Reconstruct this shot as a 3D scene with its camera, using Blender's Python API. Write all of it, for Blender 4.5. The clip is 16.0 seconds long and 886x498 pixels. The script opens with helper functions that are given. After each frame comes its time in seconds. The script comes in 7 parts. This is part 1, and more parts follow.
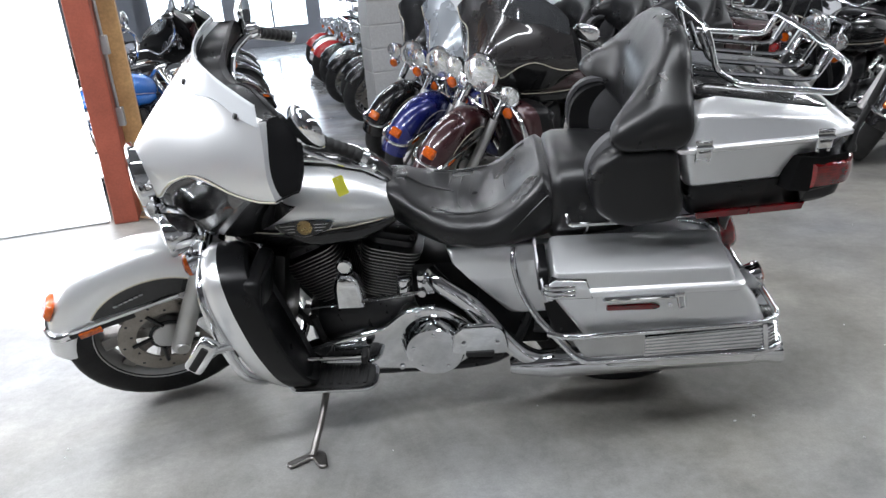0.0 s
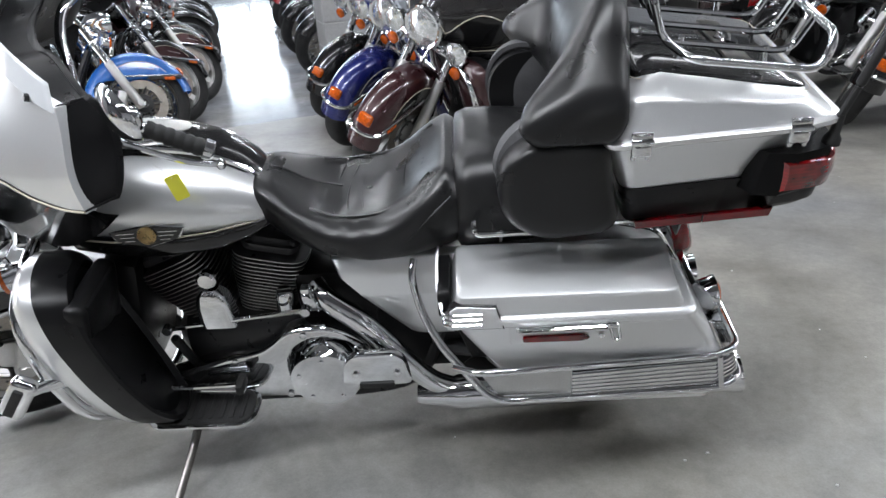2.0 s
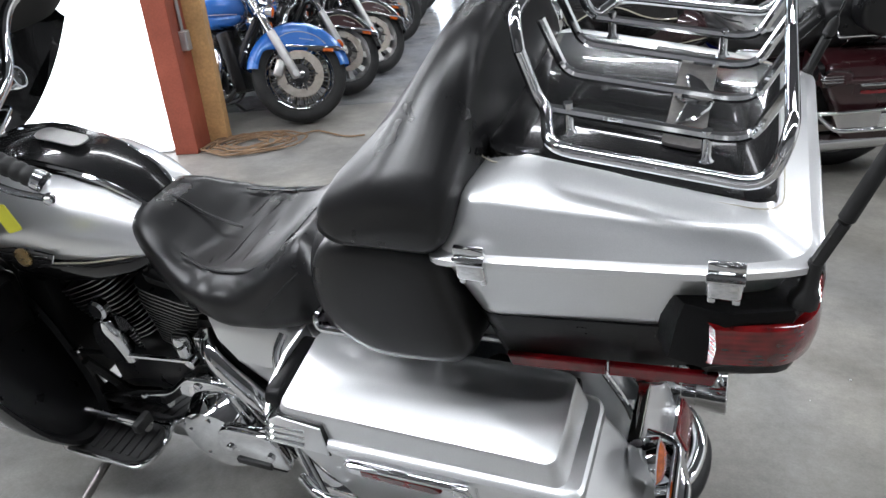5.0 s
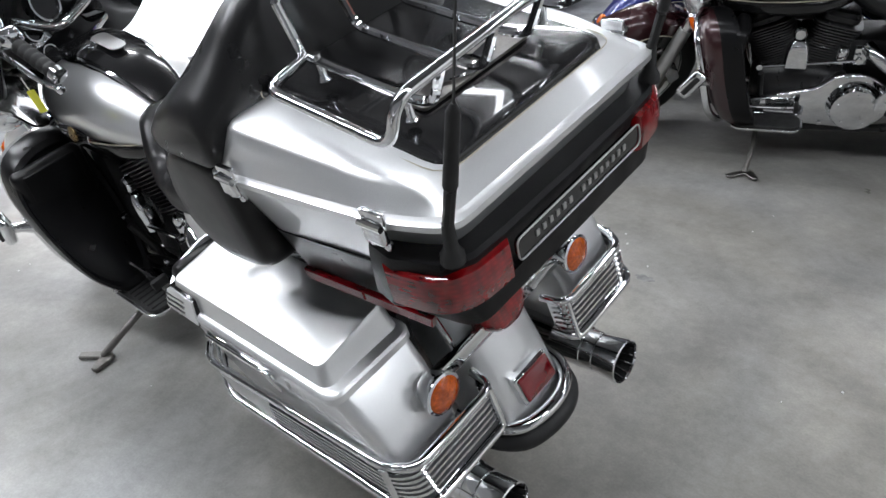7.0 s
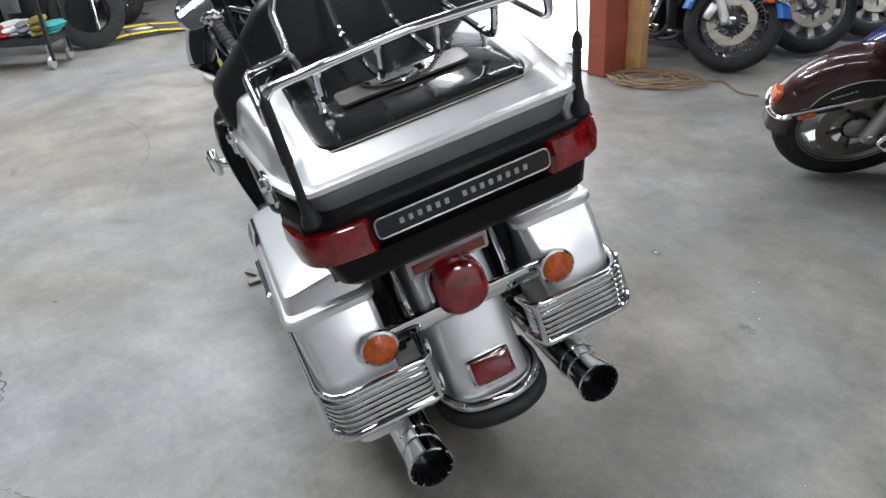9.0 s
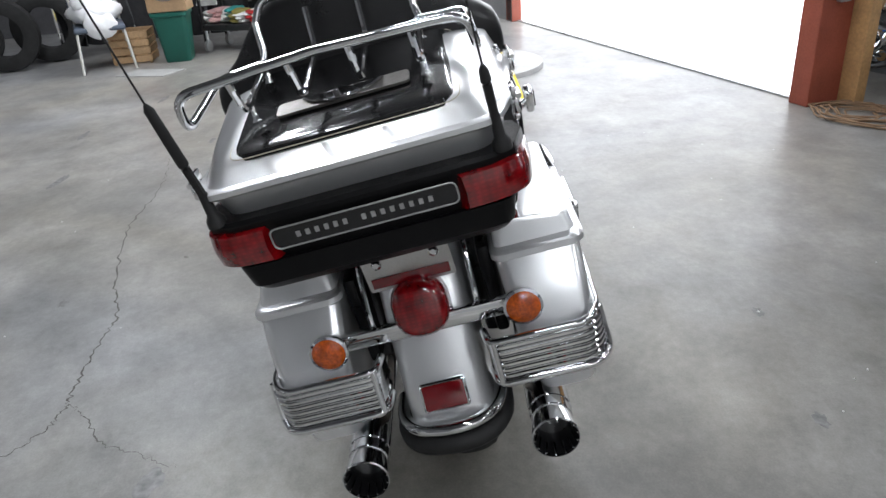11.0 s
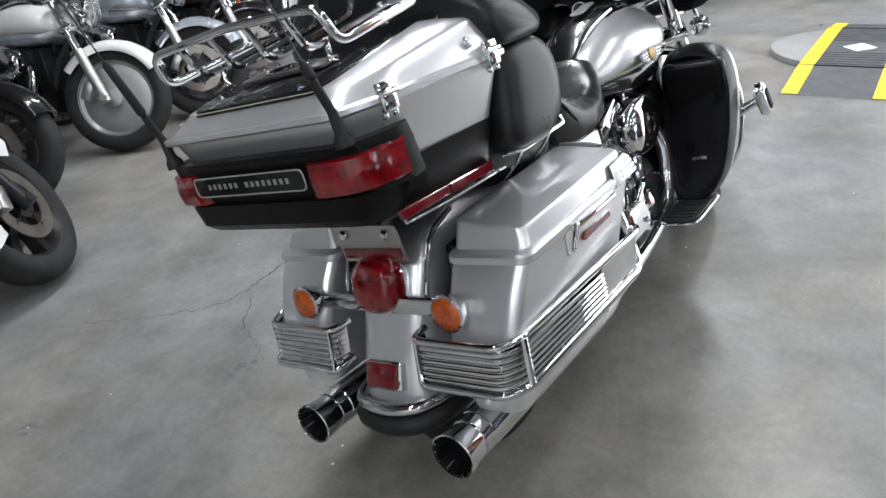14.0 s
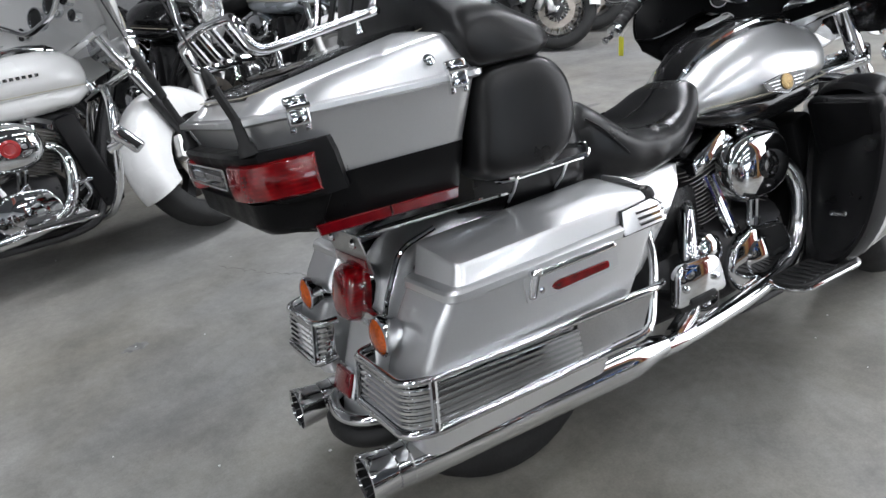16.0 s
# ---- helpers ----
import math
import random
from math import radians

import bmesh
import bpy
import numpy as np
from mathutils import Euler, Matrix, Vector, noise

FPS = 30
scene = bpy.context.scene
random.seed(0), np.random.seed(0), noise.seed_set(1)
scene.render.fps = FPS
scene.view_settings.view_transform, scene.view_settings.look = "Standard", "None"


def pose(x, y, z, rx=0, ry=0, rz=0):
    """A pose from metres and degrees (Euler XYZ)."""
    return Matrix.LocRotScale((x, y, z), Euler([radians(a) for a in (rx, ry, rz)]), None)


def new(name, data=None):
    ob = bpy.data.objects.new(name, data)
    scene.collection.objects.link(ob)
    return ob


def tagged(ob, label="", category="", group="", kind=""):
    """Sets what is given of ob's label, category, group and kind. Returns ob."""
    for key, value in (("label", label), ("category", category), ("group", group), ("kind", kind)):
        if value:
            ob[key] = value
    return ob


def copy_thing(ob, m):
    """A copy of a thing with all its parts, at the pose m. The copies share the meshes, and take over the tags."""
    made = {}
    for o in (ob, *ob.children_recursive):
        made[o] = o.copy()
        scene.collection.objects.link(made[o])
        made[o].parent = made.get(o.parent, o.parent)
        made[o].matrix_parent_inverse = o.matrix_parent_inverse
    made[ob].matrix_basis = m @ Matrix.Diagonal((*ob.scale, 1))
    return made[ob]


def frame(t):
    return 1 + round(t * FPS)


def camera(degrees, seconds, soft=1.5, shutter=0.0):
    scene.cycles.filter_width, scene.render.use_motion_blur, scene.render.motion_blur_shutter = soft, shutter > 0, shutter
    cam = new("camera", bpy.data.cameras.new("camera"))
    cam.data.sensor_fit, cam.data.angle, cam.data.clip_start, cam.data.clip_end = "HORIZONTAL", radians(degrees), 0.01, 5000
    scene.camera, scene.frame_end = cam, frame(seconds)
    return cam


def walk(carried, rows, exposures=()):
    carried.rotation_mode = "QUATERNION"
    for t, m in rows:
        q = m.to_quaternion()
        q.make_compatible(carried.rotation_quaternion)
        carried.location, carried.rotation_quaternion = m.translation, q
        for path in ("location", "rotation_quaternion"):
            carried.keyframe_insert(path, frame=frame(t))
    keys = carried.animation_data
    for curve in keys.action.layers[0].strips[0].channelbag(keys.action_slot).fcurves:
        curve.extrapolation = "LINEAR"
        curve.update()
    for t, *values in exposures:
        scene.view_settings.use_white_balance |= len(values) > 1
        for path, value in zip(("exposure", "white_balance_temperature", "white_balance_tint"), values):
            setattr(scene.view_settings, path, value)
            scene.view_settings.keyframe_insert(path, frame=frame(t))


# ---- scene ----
EXPOSURES = [(0.0, -0.07, 6350, 10), (2.0, -0.04, 6350, 10), (3.5, 0.01, 6350, 10), (7.0, -0.23, 6350, 10), (8.2, -0.19, 6350, 10), (10.5, -0.60, 6350, 10), (13.5, -0.59, 6350, 10), (15.0, -0.36, 6350, 10), (16.0, -0.42, 6350, 10)]
cam = camera(63.15, 16.0)
PATH = [
    (0.0, 0.399, -2.210, 1.292, 69.83, 4.29, 2.44),
    (0.5, 0.400, -2.083, 1.293, 68.32, 4.01, 0.71),
    (1.0, 0.408, -1.990, 1.276, 67.88, 3.90, -0.94),
    (1.5, 0.504, -1.874, 1.261, 65.96, 3.80, -1.61),
    (2.0, 0.614, -1.770, 1.264, 65.79, 3.96, 1.37),
    (2.5, 0.695, -1.678, 1.244, 63.99, 4.68, 1.54),
    (3.0, 0.788, -1.518, 1.238, 61.35, 3.94, 0.81),
    (3.5, 0.876, -1.403, 1.254, 61.85, 3.28, 2.79),
    (3.7, 0.919, -1.379, 1.263, 62.93, 3.37, 5.16),
    (5.8, 1.474, -1.156, 1.268, 63.34, 3.18, 31.04),
    (6.0, 1.560, -1.149, 1.268, 62.46, 3.03, 33.23),
    (6.5, 1.707, -1.100, 1.273, 61.18, 4.02, 37.19),
    (7.0, 1.809, -0.983, 1.284, 60.56, 3.62, 41.91),
    (7.5, 1.905, -0.879, 1.287, 60.29, 3.93, 46.73),
    (8.0, 2.082, -0.784, 1.307, 60.73, 4.18, 53.91),
    (8.2, 2.138, -0.751, 1.312, 61.00, 4.20, 57.04),
    (10.3, 2.445, -0.234, 1.307, 63.75, 3.61, 82.59),
    (10.5, 2.440, -0.184, 1.304, 63.79, 4.00, 84.19),
    (11.0, 2.384, -0.041, 1.310, 63.58, 3.61, 89.03),
    (11.5, 2.371, 0.112, 1.306, 62.87, 4.70, 92.92),
    (12.0, 2.379, 0.283, 1.314, 63.10, 5.31, 100.34),
    (12.5, 2.316, 0.400, 1.300, 63.55, 5.24, 106.58),
    (13.0, 2.212, 0.519, 1.295, 62.49, 4.69, 111.34),
    (13.5, 2.137, 0.668, 1.289, 62.41, 5.11, 117.05),
    (14.0, 2.069, 0.825, 1.293, 62.99, 5.47, 124.96),
    (14.5, 1.952, 0.900, 1.277, 62.82, 5.27, 129.65),
    (15.0, 1.810, 0.969, 1.269, 62.15, 4.65, 134.45),
    (15.5, 1.675, 1.070, 1.272, 63.11, 5.19, 140.31),
    (16.0, 1.568, 1.164, 1.284, 63.62, 5.55, 148.48),
]
walk(cam, [(t, pose(*p)) for t, *p in PATH], exposures=EXPOSURES)

# ---------------------------------------------------------------- light
LEAN = 11.96
AX = Vector((-0.939, -0.344, 0)).normalized()      # along the door wall
NX = Vector((AX.y, -AX.x, 0))                      # into the second hall
P0 = Vector((-2.0, 2.1, 0))                        # foot of the red door post
ROOM_YAW = math.degrees(math.atan2(AX.y, AX.x))


def rm(a, n, z=0.0):
    """A place in the hall: a along the door wall, n past it."""
    v = P0 + AX * a + NX * n
    return Vector((v.x, v.y, z))


world = bpy.data.worlds.new("world")
scene.world = world
world.use_nodes = True
wn = world.node_tree.nodes
wsky = wn.new("ShaderNodeTexSky")
wsky.sky_type, wsky.sun_disc = "NISHITA", False
wsky.sun_elevation, wsky.sun_rotation = radians(40), radians(60)
wn["Background"].inputs["Strength"].default_value = 0.1
world.node_tree.links.new(wsky.outputs[0], wn["Background"].inputs[0])


def area_lamp(name, m, sx, sy, watts, colour=(1, 1, 1)):
    d = bpy.data.lights.new(name, "AREA")
    d.shape, d.size, d.size_y, d.energy, d.color = "RECTANGLE", sx, sy, watts, colour
    ob = new(name, d)
    ob.matrix_world = m
    return ob


CEIL = 4.3
TUBES = ((-4.2, -1.0, 12), (-1.2, -1.0, 38), (1.8, -1.0, 105), (-4.2, -4.2, 36), (-1.2, -4.2, 92), (1.8, -4.2, 205), (4.1, -1.6, 165), (-7.4, -1.0, 125), (-7.4, -4.2, 165),
         (-1.5, 2.6, 95), (-1.5, 6.0, 95), (-5.0, 2.6, 95), (-5.0, 6.0, 95), (-1.5, 10.0, 95), (-5.0, 10.0, 95))
for a, n, watts in TUBES:
    area_lamp("ceiling_tube", Matrix.Translation(rm(a, n, CEIL - 0.12)) @ Matrix.Rotation(radians(ROOM_YAW), 4, "Z"), 2.4, 0.18, watts, (0.948, 0.966, 1.0))

# ---------------------------------------------------------------- materials
MATS = {}


def pbr(name, colour, rough=0.5, metal=0.0, coat=0.0, var=0.12, scale=6.0, fine=0.0, fine_scale=300.0, bump=0.0, bump_scale=80.0,
        rvar=0.08, spec=0.5, trans=0.0, alpha=1.0, ior=1.45, per_object=0.0):
    """A surface with coarse and fine variation of colour, gloss and relief."""
    if name in MATS:
        return MATS[name]
    m = bpy.data.materials.new(name)
    m.use_nodes = True
    nt = m.node_tree
    N, L = nt.nodes, nt.links
    b = N["Principled BSDF"]
    tc = N.new("ShaderNodeTexCoord")
    col = N.new("ShaderNodeRGB")
    col.outputs[0].default_value = (*colour, 1)
    out = col.outputs[0]

    def vary(src, sc, amount, detail):
        t = N.new("ShaderNodeTexNoise")
        t.inputs["Scale"].default_value, t.inputs["Detail"].default_value = sc, detail
        L.new(tc.outputs["Object"], t.inputs["Vector"])
        r = N.new("ShaderNodeMapRange")
        r.inputs[1].default_value, r.inputs[2].default_value = 0.3, 0.7
        r.inputs[3].default_value, r.inputs[4].default_value = 1 - amount, 1 + amount
        L.new(t.outputs[0], r.inputs[0])
        x = N.new("ShaderNodeVectorMath")
        x.operation = "SCALE"
        L.new(src, x.inputs[0])
        L.new(r.outputs[0], x.inputs["Scale"])
        return x.outputs[0]

    if var:
        out = vary(out, scale, var, 4)
    if fine:
        out = vary(out, fine_scale, fine, 1)
    if per_object:
        oi = N.new("ShaderNodeObjectInfo")
        r = N.new("ShaderNodeMapRange")
        r.inputs[3].default_value, r.inputs[4].default_value = 1 - per_object, 1 + per_object
        L.new(oi.outputs["Random"], r.inputs[0])
        x = N.new("ShaderNodeVectorMath")
        x.operation = "SCALE"
        L.new(out, x.inputs[0])
        L.new(r.outputs[0], x.inputs["Scale"])
        out = x.outputs[0]
    L.new(out, b.inputs["Base Color"])
    t = N.new("ShaderNodeTexNoise")
    t.inputs["Scale"].default_value, t.inputs["Detail"].default_value = scale * 1.7, 5
    L.new(tc.outputs["Object"], t.inputs["Vector"])
    r = N.new("ShaderNodeMapRange")
    r.inputs[1].default_value, r.inputs[2].default_value = 0.3, 0.7
    r.inputs[3].default_value, r.inputs[4].default_value = max(0.01, rough - rvar), min(1, rough + rvar)
    L.new(t.outputs[0], r.inputs[0])
    L.new(r.outputs[0], b.inputs["Roughness"])
    b.inputs["Metallic"].default_value = metal
    b.inputs["Coat Weight"].default_value = coat
    b.inputs["Coat Roughness"].default_value = 0.04
    b.inputs["Specular IOR Level"].default_value = spec
    b.inputs["Transmission Weight"].default_value = trans
    b.inputs["IOR"].default_value = ior
    b.inputs["Alpha"].default_value = alpha
    if bump:
        t = N.new("ShaderNodeTexNoise")
        t.inputs["Scale"].default_value, t.inputs["Detail"].default_value = bump_scale, 6
        L.new(tc.outputs["Object"], t.inputs["Vector"])
        bp = N.new("ShaderNodeBump")
        bp.inputs["Strength"].default_value, bp.inputs["Distance"].default_value = bump, 0.01
        L.new(t.outputs[0], bp.inputs["Height"])
        L.new(bp.outputs[0], b.inputs["Normal"])
    MATS[name] = m
    return m


def glow(name, colour, strength):
    m = bpy.data.materials.new(name)
    m.use_nodes = True
    b = m.node_tree.nodes["Principled BSDF"]
    b.inputs["Base Color"].default_value = (0.8, 0.8, 0.8, 1)
    b.inputs["Emission Color"].default_value = (*colour, 1)
    b.inputs["Emission Strength"].default_value = strength
    return m


silver = pbr("silver_metallic_paint", (0.81, 0.82, 0.825), 0.335, 0.78, 1.0, 0.02, 3, 0.03, 700, rvar=0.012)
black_paint = pbr("gloss_black_paint", (0.008, 0.008, 0.0085), 0.2, 0.0, 0.75, 0.1, 4, rvar=0.04, spec=0.3)
vivid_black = pbr("black_engine_enamel", (0.020, 0.020, 0.021), 0.34, 0.0, 0.0, 0.2, 20, bump=0.1, bump_scale=260)
chrome = pbr("chrome_plate", (0.80, 0.81, 0.82), 0.045, 1.0, 0, 0.03, 8, rvar=0.025)
alu = pbr("cast_aluminium", (0.55, 0.55, 0.54), 0.36, 1.0, 0, 0.08, 12, 0.05, 300, 0.05, 300)
fork_alu = pbr("brushed_fork_aluminium", (0.50, 0.50, 0.49), 0.42, 0.9, 0, 0.06, 14)
steel = pbr("dull_steel", (0.21, 0.20, 0.19), 0.4, 1.0, 0, 0.15, 20, 0.08, 200)
black_fin = pbr("black_fin_alloy", (0.11, 0.11, 0.112), 0.34, 0.65, 0, 0.2, 20, 0.1, 300)
rotor = pbr("brushed_brake_rotor", (0.30, 0.275, 0.245), 0.38, 1.0, 0, 0.15, 20, 0.1, 260)
leather = pbr("black_seat_leather", (0.010, 0.010, 0.0105), 0.31, 0, 0, 0.15, 7, 0.10, 420, 0.05, 420, 0.05, spec=0.5)
rubber = pbr("tyre_rubber", (0.017, 0.017, 0.017), 0.75, 0, 0, 0.25, 9, 0.1, 200, 0.15, 120)
grip_rubber = pbr("black_rubber", (0.014, 0.014, 0.014), 0.6, 0, 0, 0.15, 20, bump=0.1)
plastic = pbr("black_textured_plastic", (0.006, 0.006, 0.0065), 0.38, 0, 0, 0.12, 15, 0.1, 400, 0.08, 350, spec=0.16)
inner_plastic = pbr("satin_black_plastic", (0.006, 0.006, 0.0065), 0.34, 0, 0, 0.1, 10, bump=0.04, bump_scale=300, spec=0.28)


def lens_red(name, deep, bright, pitch, rough):
    """Moulded red plastic: fine prism ribs over broad bright and dark facets."""
    m = bpy.data.materials.new(name)
    m.use_nodes = True
    N, L = m.node_tree.nodes, m.node_tree.links
    b = N["Principled BSDF"]
    tc = N.new("ShaderNodeTexCoord")
    bands = []
    for axis, k in (("Z", pitch), ("Y", pitch * 0.62)):
        w = N.new("ShaderNodeTexWave")
        w.bands_direction, w.wave_profile = axis, "TRI"
        w.inputs["Scale"].default_value, w.inputs["Distortion"].default_value = k, 0.4
        L.new(tc.outputs["Object"], w.inputs["Vector"])
        bands.append(w.outputs[1])
    big = N.new("ShaderNodeTexVoronoi")
    big.inputs["Scale"].default_value = 42
    L.new(tc.outputs["Object"], big.inputs["Vector"])
    both = N.new("ShaderNodeMath")
    both.operation = "MULTIPLY"
    L.new(bands[0], both.inputs[0])
    L.new(bands[1], both.inputs[1])
    mix = N.new("ShaderNodeMix")
    mix.data_type = "RGBA"
    add = N.new("ShaderNodeMath")
    add.operation = "MULTIPLY_ADD"
    L.new(both.outputs[0], add.inputs[0])
    add.inputs[1].default_value = 0.30
    tone = N.new("ShaderNodeMath")
    tone.operation = "MULTIPLY"
    L.new(big.outputs["Distance"], tone.inputs[0])
    tone.inputs[1].default_value = 0.62
    L.new(tone.outputs[0], add.inputs[2])
    L.new(add.outputs[0], mix.inputs[0])
    mix.inputs[6].default_value, mix.inputs[7].default_value = (*deep, 1), (*bright, 1)
    L.new(mix.outputs[2], b.inputs["Base Color"])
    bp = N.new("ShaderNodeBump")
    bp.inputs["Strength"].default_value, bp.inputs["Distance"].default_value = 0.06, 0.002
    L.new(both.outputs[0], bp.inputs["Height"])
    L.new(bp.outputs[0], b.inputs["Normal"])
    b.inputs["Roughness"].default_value = rough
    b.inputs["Coat Weight"].default_value, b.inputs["Coat Roughness"].default_value = 1.0, 0.03
    return m


red_lens = lens_red("red_lens", (0.055, 0.0004, 0.001), (0.38, 0.004, 0.008), 42.0, 0.10)
dark_red = lens_red("dark_red_reflector", (0.10, 0.001, 0.004), (0.24, 0.004, 0.008), 90.0, 0.12)
amber = pbr("amber_lens", (0.50, 0.085, 0.004), 0.12, 0, 0.8, 0.35, 45, 0.25, 160, 0.25, 110, 0.04)
lens = pbr("clear_lamp_lens", (0.70, 0.72, 0.73), 0.10, 0.75, 1.0, 0.2, 60, 0.25, 150, 0.08, 60, 0.05)
tint = pbr("tinted_windshield", (0.045, 0.047, 0.05), 0.06, 0, 0, 0.05, 3, alpha=0.85)
# pale base colour stands in for daylight reflected in a clear pane
glare_pane = pbr("windshield_with_painted_glare", (0.62, 0.64, 0.66), 0.08, 0, 0, 0.05, 3, alpha=0.82)
mirror_glass = pbr("mirror_glass", (0.85, 0.85, 0.86), 0.02, 1.0, 0, 0.0, 3, rvar=0.01)
gold = pbr("bronze_medallion", (0.42, 0.30, 0.14), 0.3, 0.9, 0, 0.15, 60, bump=0.3, bump_scale=300)
pinstripe = pbr("cream_pinstripe", (0.50, 0.46, 0.36), 0.4, 0, 0.4)
yellow_tag = pbr("yellow_card", (0.75, 0.72, 0.06), 0.6, 0, 0, 0.06, 30)
grey_text = pbr("silver_lettering", (0.42, 0.42, 0.41), 0.35, 0.5)
maroon = pbr("maroon_metallic_paint", (0.032, 0.007, 0.009), 0.28, 0.25, 1.0, 0.06, 3, 0.12, 800)
greyblack = pbr("charcoal_metallic_paint", (0.022, 0.020, 0.020), 0.28, 0.3, 1.0, 0.06, 3, 0.12, 800)
blue = pbr("deep_blue_metallic_paint", (0.008, 0.014, 0.12), 0.25, 0.3, 1.0, 0.06, 3, 0.12, 800)
bright_blue = pbr("bright_blue_paint", (0.02, 0.13, 0.45), 0.25, 0.2, 1.0, 0.06, 3, 0.1, 800)
white_paint = pbr("pearl_white_paint", (0.78, 0.78, 0.77), 0.25, 0, 1.0, 0.03, 3)
speaker_cloth = pbr("charcoal_speaker_cloth", (0.06, 0.06, 0.063), 0.5, 0, 0, 0.1, 20, 0.15, 500, 0.1, 500)
red_paint = pbr("bright_red_paint", (0.36, 0.016, 0.018), 0.25, 0.1, 1.0, 0.06, 3)
pale = pbr("silver_blue_paint", (0.46, 0.50, 0.54), 0.28, 0.6, 1.0, 0.04, 3)

# ---------------------------------------------------------------- mesh helpers


def part(name, bm, material, parent=None, label="", angle=38, smooth=True):
    """One bmesh as one mesh object under a thing or a part."""
    bmesh.ops.recalc_face_normals(bm, faces=bm.faces)
    me = bpy.data.meshes.new(name)
    bm.to_mesh(me)
    bm.free()
    me.materials.append(material)
    if smooth:
        me.shade_smooth()
        me.set_sharp_from_angle(angle=radians(angle))
    ob = new(name, me)
    if parent is not None:
        ob.parent = parent
    if label:
        tagged(ob, label)
    return ob


def B():
    return bmesh.new()


def merge(bm, tmp, m=None):
    if m is not None:
        tmp.transform(m)
    vm = [bm.verts.new(v.co) for v in tmp.verts]
    tmp.verts.index_update()
    for f in tmp.faces:
        bm.faces.new([vm[v.index] for v in f.verts])
    tmp.free()
    return bm


def box(bm, c, s, bevel=0.0, seg=2, m=None):
    t = B()
    bmesh.ops.create_cube(t, size=1)
    t.transform(Matrix.Diagonal((*s, 1)))
    if bevel:
        bmesh.ops.bevel(t, geom=t.edges[:], offset=bevel, segments=seg, profile=0.5, affect="EDGES")
    mm = Matrix.Translation(c)
    return merge(bm, t, mm @ m if m is not None else mm)


def loft(bm, rings, cap=True, closed=True):
    """Skins rings of equal count."""
    vs = [[bm.verts.new(p) for p in r] for r in rings]
    n = len(vs[0])
    for a, b in zip(vs, vs[1:]):
        for i in range(n if closed else n - 1):
            j = (i + 1) % n
            bm.faces.new((a[i], a[j], b[j], b[i]))
    if cap:
        bm.faces.new(vs[0][::-1])
        bm.faces.new(vs[-1])
    return bm


def fillet(pts, r=0.03, n=5, closed=False):
    """A polyline with rounded corners."""
    P = [Vector(p) for p in pts]
    out = []
    k = len(P)
    for i in range(k):
        if not closed and i in (0, k - 1):
            out.append(P[i])
            continue
        a, b, c = P[i - 1], P[i], P[(i + 1) % k]
        u, v = (a - b), (c - b)
        d = min(r, u.length * 0.48, v.length * 0.48)
        p, q = b + u.normalized() * d, b + v.normalized() * d
        for j in range(n + 1):
            t = j / n
            out.append(p * (1 - t) ** 2 + b * 2 * t * (1 - t) + q * t * t)
    return out


def curve(pts, n=6):
    """A smooth line through the points."""
    P = [Vector(p) for p in pts]
    P = [P[0] * 2 - P[1]] + P + [P[-1] * 2 - P[-2]]
    out = []
    for i in range(1, len(P) - 2):
        for j in range(n):
            t = j / n
            a, b, c, d = P[i - 1:i + 3]
            out.append(0.5 * ((2 * b) + (c - a) * t + (2 * a - 5 * b + 4 * c - d) * t * t + (3 * b - a - 3 * c + d) * t ** 3))
    out.append(P[-2])
    return out


def tube(bm, pts, r, seg=10, closed=False, cap=True):
    """A round bar along a line; r is one radius or one for each point."""
    P = [Vector(p) for p in pts]
    k = len(P)
    rr = r if isinstance(r, (list, tuple)) else [r] * k
    rings = []
    up = None
    for i in range(k):
        if closed:
            d = P[(i + 1) % k] - P[i - 1]
        else:
            d = P[min(i + 1, k - 1)] - P[max(i - 1, 0)]
        d.normalize()
        if up is None:
            up = Vector((0, 0, 1)) if abs(d.z) < 0.9 else Vector((1, 0, 0))
        up = (up - d * up.dot(d)).normalized()
        s = d.cross(up)
        rings.append([P[i] + (up * math.cos(a) + s * math.sin(a)) * rr[i] for a in (2 * math.pi * j / seg for j in range(seg))])
    if closed:
        vs = [[bm.verts.new(p) for p in q] for q in rings]
        for i in range(k):
            a, b = vs[i], vs[(i + 1) % k]
            best = 0
            if i == k - 1:
                best = min(range(seg), key=lambda o: (a[0].co - b[o].co).length)
            for j in range(seg):
                bm.faces.new((a[j], a[(j + 1) % seg], b[(j + 1 + best) % seg], b[(j + best) % seg]))
        return bm
    return loft(bm, rings, cap)


def frame_to(origin, axis, up=(0, 0, 1)):
    z = Vector(axis).normalized()
    u = Vector(up)
    if abs(z.dot(u)) > 0.95:
        u = Vector((1, 0, 0))
    x = u.cross(z).normalized()
    y = z.cross(x)
    m = Matrix((x, y, z)).transposed().to_4x4()
    return Matrix.Translation(origin) @ m


